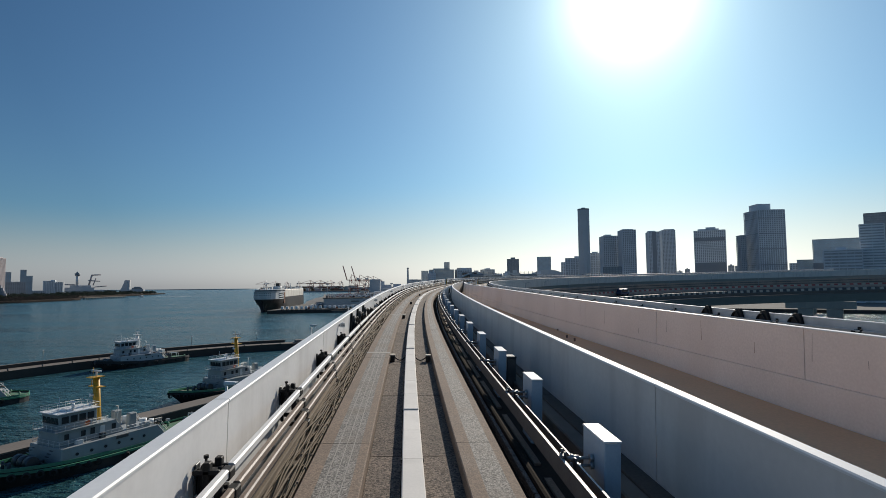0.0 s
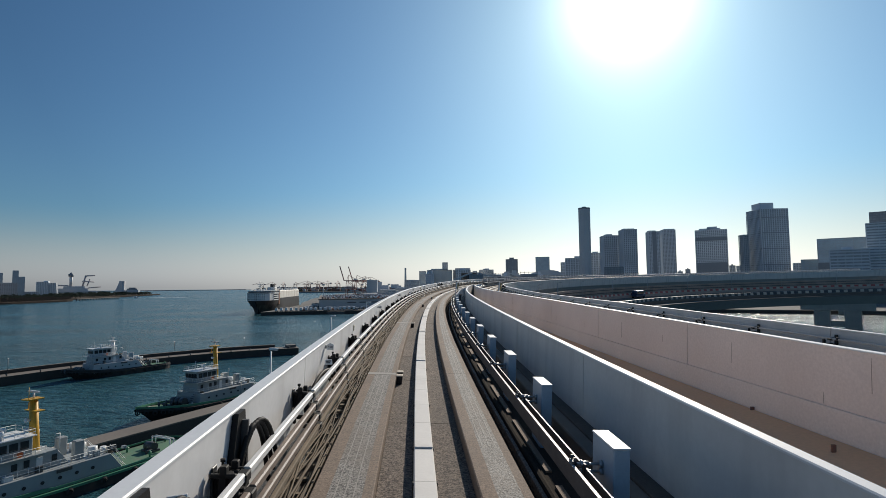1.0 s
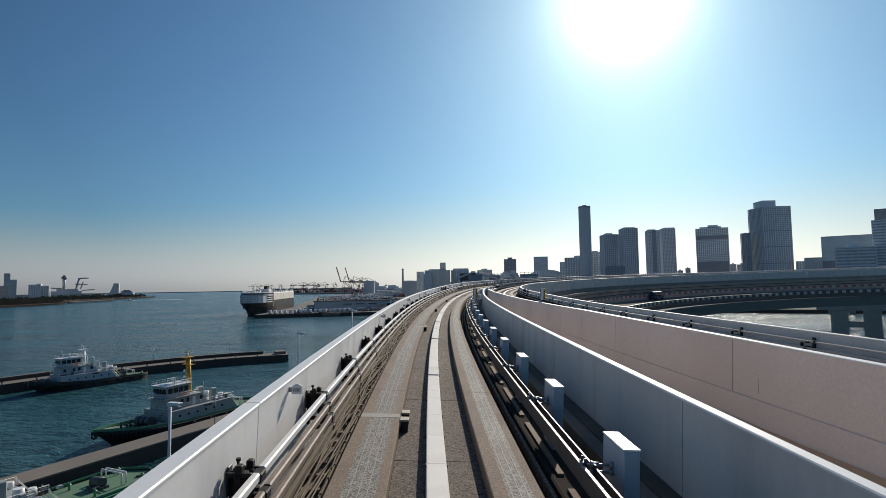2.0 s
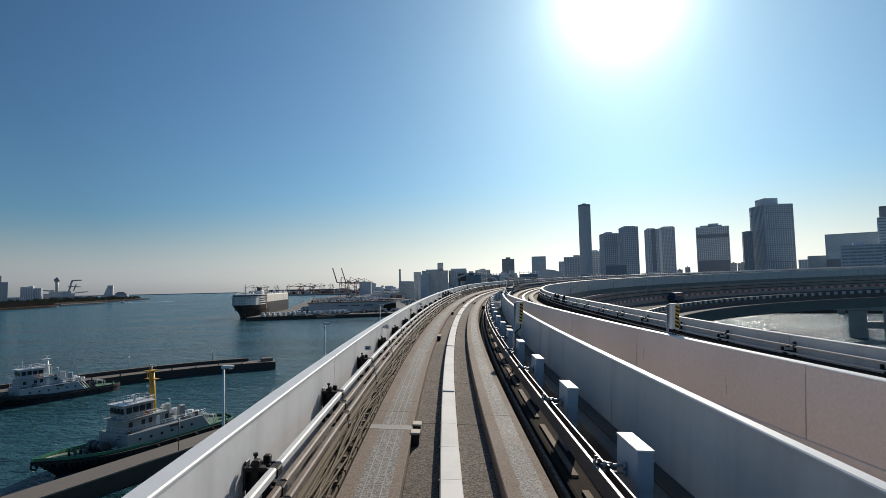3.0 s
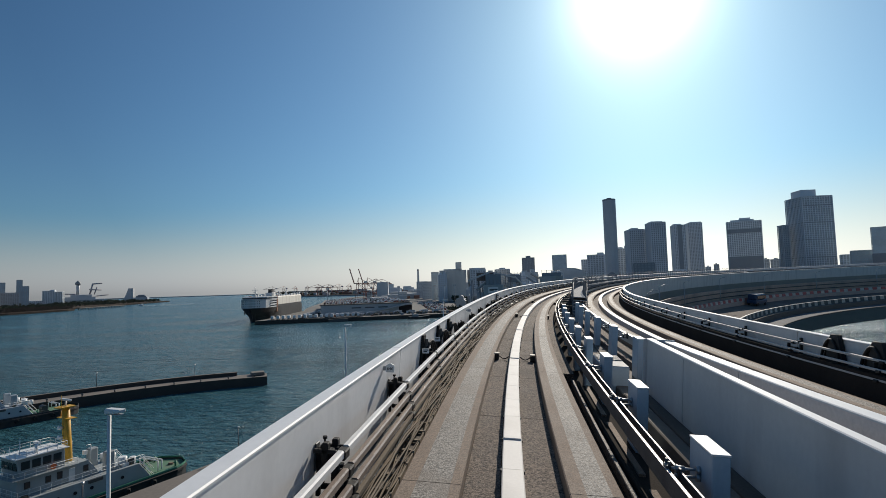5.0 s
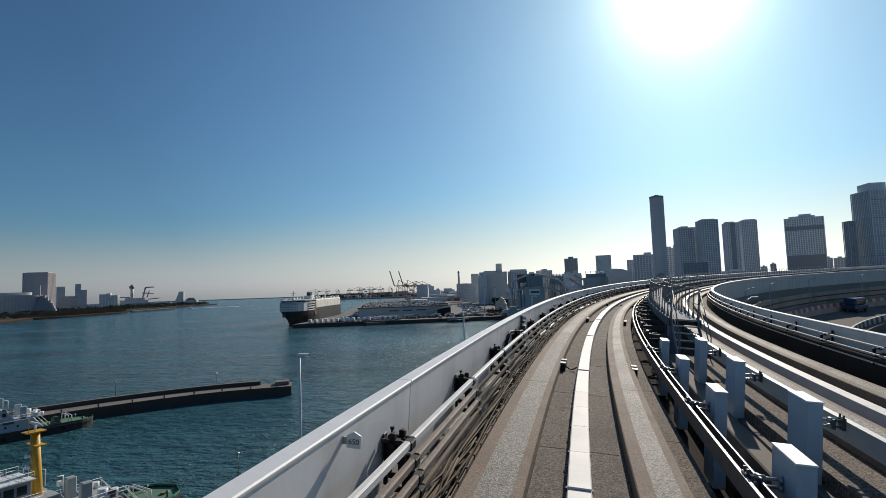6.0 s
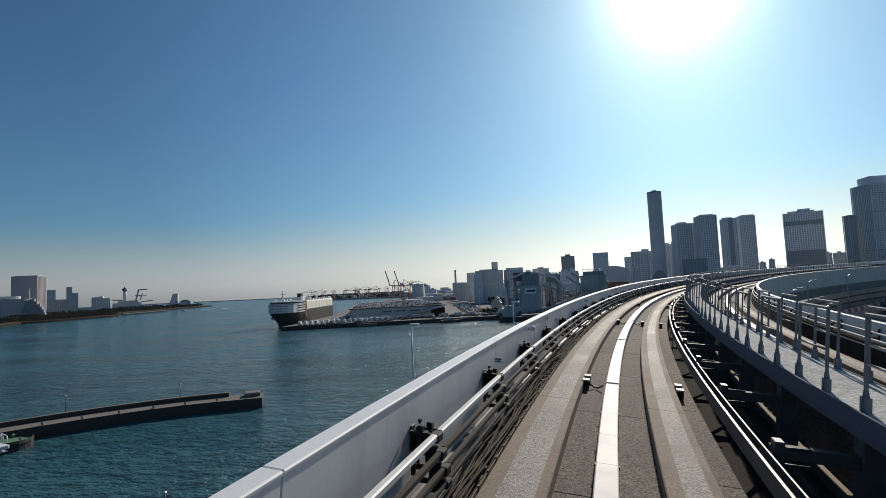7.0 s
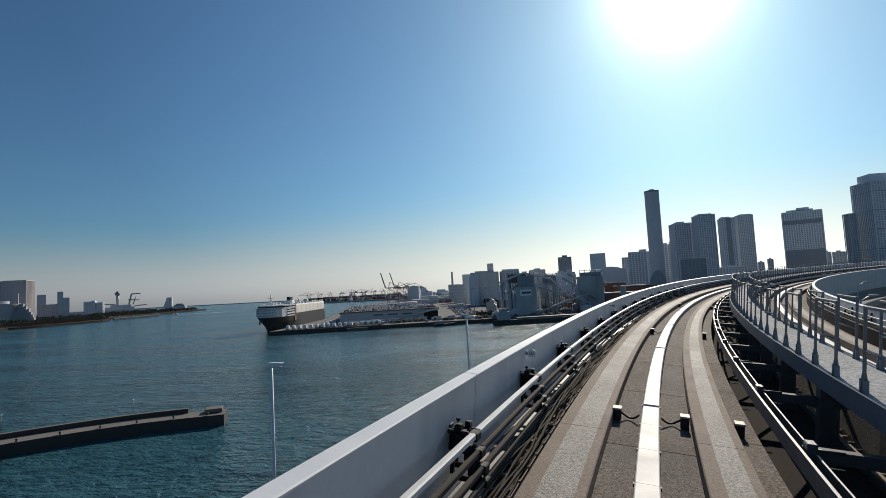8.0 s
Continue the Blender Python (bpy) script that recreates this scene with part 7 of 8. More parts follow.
bm = bmesh.new(); prism(bm, [(-17.0, -2.8), (17.0, -2.8), (17.0, 2.8), (-17.0, 2.8)], 14, 18.5); part("cross_head", bm, M["pier"], portal)
portal.matrix_world = pose(244, 297, 0, 0, 0, -45)
for x, y in ((377, 467), (391, 462)):
    k = thing("water_pier", "concrete bridge pier standing in the water", "pier", "bridge piers in the water")
    bm = bmesh.new(); rod(bm, (0, 0, -3), (0, 0, 12), 2.6, 16); part("shaft", bm, M["pier"], k)
    bm = bmesh.new(); box(bm, -9, 9, -2.5, 2.5, 12, 14.5, bevel=0.3); part("cross_head", bm, M["pier"], k)
    k.matrix_world = pose(x, y, 0, 0, 0, 30)



# ---------------------------------------------------------------- buildings
def tower(label, x, y, w, d, h, face, mat="tower_grey", glass="tower_glass", floor=3.2, band=0.8, bay=4.2, crown=None, name="apartment_tower", group="skyline towers", base=3.5, pier=1.4, notch=0.0, solid_base=0.0, belt=None, rail=False, turn=0.0, belts=()):
    """A tower: a glazed core behind floor bands and upright piers, parapet, roof house."""
    k = thing(name, label, "tower" if h > 60 else "building", group)
    H = h - base
    bm = bmesh.new(); box(bm, -w / 2 + 0.6, w / 2 - 0.6, 0.6, d - 0.6, 0, H - 0.5); part("core", bm, M[glass], k)
    bm = bmesh.new()
    z = solid_base
    while z < H - 1:
        box(bm, -w / 2 + 0.15, w / 2 - 0.15, 0.15, d - 0.15, z, z + band)
        if rail:
            box(bm, -w / 2 - 0.5, -w / 2 + 0.5, 0.6, d - 0.6, z, z + 0.3)
            box(bm, w / 2 - 0.5, w / 2 + 0.5, 0.6, d - 0.6, z, z + 0.3)
        z += floor
    o = part("facade_grid", bm, M[mat], k); tagged(o, kind="stuff")
    bm = bmesh.new()
    n = max(2, int(round(w / bay)))
    for i in range(n + 1):
        xx = -w / 2 + w * i / n
        box(bm, xx - pier / 2, xx + pier / 2, 0, 0.9, 0, H)
    m_ = max(2, int(round(d / bay)))
    for i in range(m_ + 1):
        yy = d * i / m_
        for sx in (-w / 2, w / 2):
            box(bm, sx - 0.45, sx + 0.45, yy - pier / 2, yy + pier / 2, 0, H)
    o = part("pier_grid", bm, M[mat], k); tagged(o, kind="stuff")
    bm = bmesh.new(); box(bm, -w / 2 - 0.2, w / 2 + 0.2, -0.2, d + 0.2, H - 0.6, H + 0.6, bevel=0.15); part("roof_parapet", bm, M[mat], k)
    if solid_base:
        bm = bmesh.new(); box(bm, -w / 2 - 0.4, w / 2 + 0.4, -0.4, d + 0.4, 0, solid_base, bevel=0.2); part("podium", bm, M["tower_dark"], k, "dark podium")
    if belt:
        bm = bmesh.new(); box(bm, -w / 2 - 0.6, w / 2 + 0.6, -0.6, d + 0.6, belt[0], belt[1], bevel=0.2); part("belt", bm, M["tower_dark"], k, "dark belt course")
    if notch:
        bm = bmesh.new(); box(bm, -notch / 2, notch / 2, -0.25, 0.95, 0, H + 0.2); part("dark_bay", bm, M["tower_dark"], k, "dark glazed bay")
    for c in crown or ():
        x0, x1, hh = c
        bm = bmesh.new(); box(bm, x0 * w, x1 * w, d * 0.2, d * 0.8, H, H + hh, bevel=0.2); part("roof_house", bm, M[mat], k)
    for z in belts:
        bm = bmesh.new(); box(bm, -w / 2 - 0.1, w / 2 + 0.1, -0.3, d + 0.1, z, z + 1.1); part("belt", bm, M["tower_dark"], k, "dark belt course")
    shift = d * math.sin(radians(turn)) / 2
    k.matrix_world = pose(x + shift * math.cos(radians(face)), y + shift * math.sin(radians(face)), base, 0, 0, face + turn)
    return k


# chimney
ck = thing("chimney", "tall plain grey incinerator chimney", "chimney")
n = 12
bm = bmesh.new()
out = [(8.4 * math.cos(a) * (1.0 if i % 2 else 0.97), 8.4 * math.sin(a) * (1.0 if i % 2 else 0.97)) for i, a in enumerate(np.linspace(0, 2 * math.pi, 24, endpoint=False))]
prism(bm, out, 0, 135.8)
part("shaft", bm, M["tower_mid"], ck)
bm = bmesh.new(); prism(bm, [(p * 1.02, q * 1.02) for p, q in out], 134.6, 136.6); part("rim", bm, M["tower_dark"], ck)
bm = bmesh.new(); prism(bm, [(p * 0.35, q * 0.35) for p, q in out], 136.6, 138.4); part("flue", bm, M["tower_dark"], ck)
ck.matrix_world = pose(267, 769, 3.5, 0, 0, -10)

tower("grey apartment slab with many balconies", 355, 896, 26, 26, 111, -22, turn=16, pier=1.1, bay=3.2, crown=((-0.3, 0.1, 3),))
tower("tall grey apartment slab with many balconies", 374, 866, 22, 26, 118.5, -24, turn=18, pier=1.1, bay=3.0, crown=((-0.4, 0.4, 2),))
tower("grey twin tower with a dark glazed corner", 595, 1229, 25, 28, 151, -26, turn=15, pier=1.3, bay=3.6, notch=10, crown=((-0.45, 0.2, 3),))
tower("grey twin tower with pale piers", 641, 1249, 30, 32, 157, -27.4, turn=14, pier=1.3, bay=3.4, crown=((-0.3, 0.5, 3),))
tower("pale round-shouldered tower with dark belt and podium", 598, 997, 55, 44, 131, -31.3, mat="tower_pale", bay=3.4, crown=((-0.38, 0.30, 4), (-0.12, 0.2, 7)), solid_base=64.5, belt=(106.5, 113.5))
tower("broad grey tower with balcony edges and roof house", 588, 824, 43, 42, 146.7, -36, bay=3.6, crown=((-0.4, 0.1, 11),), rail=True, pier=1.0, turn=30, belts=(28, 53, 79, 104, 129))
tower("dark lower wing of the broad tower", 562, 846, 9, 14, 107, -36, mat="tower_mid", bay=3.4, pier=0.6, rail=True, turn=30)
tower("glass fronted office block", 598, 688, 60, 40, 88, -42, mat="tower_blue", glass="tower_bluegl", bay=20, floor=4.2, band=0.3, pier=0.5, solid_base=52, name="office_block", group="office blocks")
tower("low blue glass office block", 604, 748, 34, 36, 61.7, -39.5, mat="tower_blue", glass="tower_bluegl", bay=5, floor=4, band=0.7, pier=0.3, name="office_block", group="office blocks")
tower("grey office block with long window bands", 534, 610, 38, 30, 67.5, -42, bay=7, floor=3.8, band=1.8, pier=0.4, name="office_block", group="office blocks", crown=((-0.2, 0.1, 4),))
tower("pale striped tower beside the loop", 569, 605, 24, 26, 99, -44, mat="tower_pale", bay=12, floor=3.4, band=1.9, pier=0.4)
tower("dark slender office tower", 629, 658, 30, 26, 120, -44.4, mat="tower_dark", bay=3.4, pier=0.4)
tower("plain grey apartment block", 620, 801, 14, 20, 58.5, -38, bay=3.4, name="apartment_block", group="low blocks")
tower("grey stepped block behind the chimney", 313, 965, 27, 24, 76, -18, name="apartment_block", group="low blocks", crown=((0.1, 0.5, 4),))
tower("grey block beside the chimney", 355, 950, 26, 24, 84.5, -21, name="apartment_block", group="low blocks", crown=((-0.4, 0.0, 3), (0.1, 0.4, 5)))
tower("dark low block in front of the chimney", 290, 722, 24, 20, 52, -21, mat="tower_dark", name="apartment_block", group="low blocks")
for x, y, w, top, face in ((668, 1245, 11, 56, -28), (683, 1237, 10, 61, -29), (709, 1105, 11, 65, -33), (723, 1095, 19, 64, -34), (171, 1087, 26, 58.6, -9), (114, 993, 26, 57, -6.5), (176, 1098, 25, 59.5, -9.4), (215, 1250, 34, 52, -10), (250, 1180, 26, 49, -12), (480, 1000, 40, 45, -26), (560, 1150, 44, 47, -28), (700, 960, 40, 46, -36), (760, 900, 50, 44, -40), (660, 560, 40, 52, -50), (800, 700, 60, 60, -48)):
    tower("grey low city block", x, y, w, w * 0.8, top, face, name="city_block", group="low city blocks", bay=4.5, mat="tower_mid" if int(x) % 2 else "tower_grey", crown=((-0.2, 0.15, 3),))
tower("dark square office tower", 287, 1382, 30, 30, 94, -12, mat="tower_dark", bay=4, crown=((-0.2, 0.2, 5),))
tower("pale glass office tower with a flat cap", 520, 1942, 50, 40, 128, -15.5, mat="tower_blue", glass="tower_bluegl", bay=5, pier=0.3, band=0.8, floor=4)
tower("stepped grey apartment block", 345, 1103, 24, 24, 74, -19, name="apartment_block", group="low blocks")
tower("stepped grey apartment block", 368, 1098, 26, 24, 82.5, -19, name="apartment_block", group="low blocks", crown=((0.0, 0.3, 3),))

# port side white store, blue office and neighbours
tower("white windowless cold store with roof plant", 71, 1000, 46, 60, 57, -3.6, mat="store_white", glass="store_white", band=0.4, floor=9, bay=11, pier=0.5, name="cold_store", group="port buildings", crown=((-0.35, 0.35, 3), (0.12, 0.34, 15)))
tower("white windowless cold store wing", 113, 1005, 32, 60, 57, -6.4, mat="store_white", glass="store_white", band=0.4, floor=9, bay=11, pier=0.5, name="cold_store", group="port buildings", crown=((-0.4, 0.5, 4),))
tower("blue glass office block", 44, 1111, 14, 30, 57.7, -2, mat="tower_blue", glass="tower_bluegl", bay=4, band=0.7, pier=0.3, name="office_block", group="office blocks")
tower("plain grey warehouse block", 30, 1200, 18, 40, 40, 0, name="port_store", group="port buildings", mat="tower_mid", band=2.2)
tower("plain grey warehouse block", 22, 1350, 26, 60, 42, 0, name="port_store", group="port buildings", mat="tower_mid", band=2.2)
for i in range(7):
    tower("low grey port shed", -60 + 14 * i, 1020 + 120 * i, 30 + 3 * i, 40, 13 + 2 * (i % 3), 2, name="port_shed", group="port sheds", mat="tower_mid" if i % 2 else "store_white", floor=6, band=4.6, bay=9)
for x, y, w, h, mt in ((52, 990, 14, 50, "tower_grey"), (132, 985, 18, 46, "tower_mid"), (150, 1040, 30, 53, "store_white"), (182, 960, 22, 44, "tower_grey"), (205, 1000, 30, 50, "tower_mid"), (236, 930, 20, 46, "tower_grey"), (96, 900, 24, 24, "tower_mid"), (128, 860, 26, 28, "silo_blue"), (160, 800, 30, 30, "tower_grey"), (205, 820, 24, 36, "store_white")):
    tower("grey port block with rooftop plant", x, y, w, w * 0.7, h, -8, name="port_block", group="port blocks", mat=mt, glass="tower_mid", bay=3.6, floor=3.6, band=1.8, pier=1.0, crown=((-0.4, -0.1, 3.5), (0.1, 0.35, 5.5)))
tk = thing("thin_stack", "thin pale chimney far off", "chimney")
bm = bmesh.new(); rod(bm, (0, 0, 0), (0, 0, 115), 6.5, 14, 4.5); part("shaft", bm, M["store_white"], tk)
bm = bmesh.new(); rod(bm, (0, 0, 108), (0, 0, 111), 6, 14); part("gallery", bm, M["tower_dark"], tk)
tk.matrix_world = pose(22, 2811, 3.5)

# cement plant: silo houses with conveyors
def silo_house(label, x, y, w, d, h, face, top, sign=False):
    k = thing("silo_house", label, "silo", "cement plant silos")
    bm = bmesh.new(); box(bm, -w / 2, w / 2, 0, d, 0, h, bevel=0.3); b = part("wall", bm, M["silo_blue"], k)
    bm = bmesh.new()
    for i in range(9):
        xx = -w / 2 + w * (i + 0.5) / 9
        box(bm, xx - 0.25, xx + 0.25, -0.3, 0.05, 0, h)
    o = part("cladding", bm, M["silo_blue"], b); tagged(o, kind="stuff")
    bm = bmesh.new(); box(bm, -w * 0.38, w * 0.42, d * 0.1, d * 0.9, h, h + top, bevel=0.3); part("top_house", bm, M["tower_dark"], k)
    bm = bmesh.new()
    for i in range(5):
        rod(bm, (-w * 0.38 + w * 0.2 * i, d * 0.1, h), (-w * 0.38 + w * 0.2 * i, d * 0.1, h + top + 3), 0.25, 5)
    rod(bm, (-w * 0.4, d * 0.1, h + top + 2), (w * 0.45, d * 0.1, h + top + 2), 0.2, 5)
    part("gantry", bm, M["steelgrey"], k)
    if sign:
        bm = bmesh.new(); box(bm, -w * 0.28, w * 0.26, -0.5, -0.32, h - 8.5, h - 2.6); sg = part("sign_board", bm, M["plate_white"], k, "white sign board")
        for i in range(5):
            bm = bmesh.new(); box(bm, -w * 0.2 + i * w * 0.085, -w * 0.2 + i * w * 0.085 + 1.7, -0.56, -0.505, h - 6.6, h - 4.6); part("writing", bm, M["steel"], sg)
        bm = bmesh.new()
        for i in range(3):
            rod(bm, (-w * 0.8 + 4.2 * i, 3, 0), (-w * 0.8 + 4.2 * i, 3, h * 0.72), 1.9, 12)
        part("tank", bm, M["silo_pale"], k, "pale storage tanks")
    k.matrix_world = pose(x, y, 3.5, 0, 0, face)
    return k


silo_house("blue grey cement silo house with a white sign board", 87, 634, 20, 26, 27.5, -7.5, 11, True)
silo_house("blue grey cement silo house with gantries", 156, 660, 26, 24, 35, -14, 4)
for label, a, b, w_, mt in (("pale sloping conveyor gallery of the cement plant", (112, 642, 39.0), (131, 642, 19.0), 0.7, "store_white"), ("pale sloping conveyor gallery of the cement plant", (94, 628, 4.5), (130, 640, 17.0), 0.6, "silo_pale"), ("dark covered conveyor gallery up to the silos", (62, 646, 36.0), (84, 646, 44.0), 0.9, "tower_mid"), ("dark covered conveyor gallery between the silos", (90, 646, 43.5), (114, 650, 38.0), 0.8, "tower_mid"), ("dark sloping conveyor gallery of the cement plant", (108, 652, 28.0), (122, 652, 12.0), 0.7, "tower_mid")):
    k = thing("conveyor_gallery", label, "conveyor", "conveyor galleries of the cement plant")
    va, vb = Vector(a), Vector(b)
    d_ = (vb - va).normalized()
    u_ = Vector((-d_.z, 0, d_.x)).normalized()
    bm = bmesh.new()
    vs = [bm.verts.new(q + u_ * (w_ * su) + Vector((0, 1.4 * sy, 0))) for q in (va, vb) for su, sy in ((-1, -1), (1, -1), (1, 1), (-1, 1))]
    for q4 in ((3, 2, 1, 0), (4, 5, 6, 7), (0, 1, 5, 4), (1, 2, 6, 5), (2, 3, 7, 6), (3, 0, 4, 7)):
        bm.faces.new([vs[j] for j in q4])
    part("gallery_tube", bm, M[mt], k)
    for f_ in (0.2, 0.5, 0.8):
        q = va.lerp(vb, f_)
        for x_ in (-1.2, 1.2):
            bm = bmesh.new(); rod(bm, (q.x + x_ * 1.6, q.y, 3.4), (q.x + x_ * 0.5, q.y, q.z - w_ * 0.7), 0.22, 5); part("trestle_leg", bm, M["steel"], k)
hh_k = thing("head_house", "dark stained head house on top of the silos", "building", "cement plant silos")
bm = bmesh.new(); box(bm, -11, 11, 0, 10, 0, 8.5, bevel=0.2); part("wall", bm, M["brownwall"], hh_k)
bm = bmesh.new(); box(bm, -11.6, 11.6, -0.6, 10.6, 8.5, 9.2, bevel=0.1); part("roof", bm, M["tower_dark"], hh_k)
for x_ in (-9, 9):
    for y_ in (1.0, 9.0):
        bm = bmesh.new(); box(bm, x_ - 0.7, x_ + 0.7, y_ - 0.7, y_ + 0.7, -32, 0); part("leg", bm, M["steel"], hh_k)
hh_k.matrix_world = pose(84, 661, 35.5, 0, 0, -7.5)
silo_house("weathered grey batching tower", 120, 690, 18, 18, 30, -10, 8)
for a, b, r in (((100, 640, 30), (150, 640, 12), 1.0), ((128, 660, 38), (160, 655, 16), 1.3), ((96, 618, 7), (150, 640, 22), 0.9), ((140, 690, 42), (166, 700, 30), 1.2), ((70, 640, 26), (92, 650, 42), 1.2)):
    k = thing("conveyor", "inclined enclosed conveyor of the cement plant", "conveyor", "cement plant conveyors")
    bm = bmesh.new(); rod(bm, a, b, r, 6); part("gallery", bm, M["silo_pale"], k)
    bm = bmesh.new()
    for t in (0.3, 0.75):
        p = Vector(a).lerp(Vector(b), t)
        rod(bm, (p.x, p.y, 3.5), p, 0.25, 5)
    part("trestle", bm, M["steel"], k)
# slender tanks, pipes and a bright sloping chute of the plant
pl = random.Random(41)
for i in range(14):
    k = thing("storage_tank", "slender dusty storage tank on legs", "tank", "cement plant tanks")
    x, y, r_, h_ = 66 + 9 * i + pl.uniform(-3, 3), 640 + pl.uniform(0, 40), pl.uniform(1.4, 2.8), pl.uniform(12, 28)
    bm = bmesh.new(); rod(bm, (0, 0, 5), (0, 0, h_), r_, 12); rod(bm, (0, 0, 2.5), (0, 0, 5), r_ * 0.3, 12, r_); part("shell", bm, M["silo_pale"] if i % 3 else M["tower_mid"], k)
    for sx in (-1, 1):
        for sy in (-1, 1):
            bm = bmesh.new(); rod(bm, (sx * r_ * 0.7, sy * r_ * 0.7, 0), (sx * r_ * 0.7, sy * r_ * 0.7, 6), 0.2, 5); part("leg", bm, M["steel"], k)
    bm = bmesh.new(); rod(bm, (r_, 0, 1), (r_, 0, h_ + 1.5), 0.18, 5); rod(bm, (r_, 0, h_ + 1.5), (r_ + 4, 0, h_ + 1.5), 0.18, 5); part("pipe", bm, M["rust"], k)
    k.matrix_world = pose(x, y, 3.5, 0, 0, pl.uniform(0, 180))
for i in range(22):
    k = thing("quay_pile", "heap of dark scrap and gravel on the quay", "heap", "heaps on the quay")
    bm = bmesh.new()
    R_ = pl.uniform(2.5, 6)
    rings_ = [[bm.verts.new((R_ * f_ * (1 + pl.uniform(-0.15, 0.15)) * math.cos(a), R_ * f_ * (1 + pl.uniform(-0.15, 0.15)) * math.sin(a), z_)) for a in np.linspace(0, 6.283, 10, endpoint=False)] for f_, z_ in ((1.0, 0.0), (0.66, R_ * 0.3), (0.25, R_ * 0.52))]
    for a_, b_ in zip(rings_, rings_[1:]):
        for q in range(10):
            bm.faces.new((a_[q], a_[(q + 1) % 10], b_[(q + 1) % 10], b_[q]))
    bm.faces.new(rings_[-1])
    part("heap", bm, M[pl.choice(("rustwall", "brownwall", "quay"))], k)
    k.matrix_world = pose(40 + 7.5 * i + pl.uniform(-3, 3), 620 + pl.uniform(0, 14), 3.4)
sh = random.Random(12)
for i in range(32):
    x, y = 58 + 14 * (i % 8) + sh.uniform(-3, 3), 626 + 30 * (i // 8) + sh.uniform(0, 14)
    k = thing("plant_shed", "small rusty shed of the cement plant", "shed", "cement plant sheds")
    ww_, hh_ = sh.uniform(4, 12), sh.uniform(3, 8 + 5 * (i // 8))
    bm = bmesh.new(); box(bm, -ww_ / 2, ww_ / 2, 0, 9, 0, hh_, bevel=0.1); part("wall", bm, M[sh.choice(("tower_mid", "silo_blue", "tower_dark", "rustwall"))], k)
    bm = bmesh.new()
    vs = [bm.verts.new(p) for p in ((-ww_ / 2 - 0.4, -0.4, hh_), (ww_ / 2 + 0.4, -0.4, hh_), (ww_ / 2 + 0.4, 9.4, hh_), (-ww_ / 2 - 0.4, 9.4, hh_), (0, -0.4, hh_ + 1.8), (0, 9.4, hh_ + 1.8))]
    for q in ((0, 1, 4), (1, 2, 5, 4), (2, 3, 5), (3, 0, 4, 5), (3, 2, 1, 0)):
        bm.faces.new([vs[j] for j in q])
    part("roof", bm, M["tower_mid"], k)
    k.matrix_world = pose(x, y, 3.5, 0, 0, -8)


def vault(name, label, x, y, w, d, h, base, face, mat):
    """A hall with an arched roof."""
    k = thing(name, label, "hall", "arched halls")
    bm = bmesh.new(); box(bm, -w / 2, w / 2, 0, d, 0, base); part("wall", bm, M[mat], k)
    v, f = [], []
    n = 14
    for i in range(n + 1):
        a = math.pi * i / n
        for yy in (-0.5, d + 0.5):
            v.append((-w / 2 * math.cos(a), yy, base + (h - base) * math.sin(a)))
    for i in range(n):
        f.append((2 * i, 2 * i + 1, 2 * i + 3, 2 * i + 2))
    f += [tuple(range(0, 2 * n + 2, 2)), tuple(range(1, 2 * n + 2, 2))[::-1]]
    link_mesh("arched_roof", v, f, M[mat], k)
    k.matrix_world = pose(x, y, 3.5, 0, 0, face)


vault("arched_hall", "grey hall with a low arched roof", 267, 974, 56, 60, 52, 42, -16, "tower_mid")
vault("domed_hall", "dark domed storage hall", 236, 689, 20, 34, 38, 12, -21, "tower_dark")
for x, y, w, z in ((196, 655, 60, 20), (215, 690, 50, 26), (190, 720, 40, 30)):
    k = thing("low_hall", "low reddish brown plant hall", "hall", "low plant halls")
    bm = bmesh.new(); box(bm, -w / 2, w / 2, 0, 20, 0, z - 3.5, bevel=0.2); part("wall", bm, M["rustwall"], k)
    bm = bmesh.new(); box(bm, -w / 2 - 1, w / 2 + 1, -1, 21, z - 3.5, z - 2.6, bevel=0.1); part("roof", bm, M["silo_pale"], k)
    k.matrix_world = pose(x, y, 3.5, 0, 0, -16)


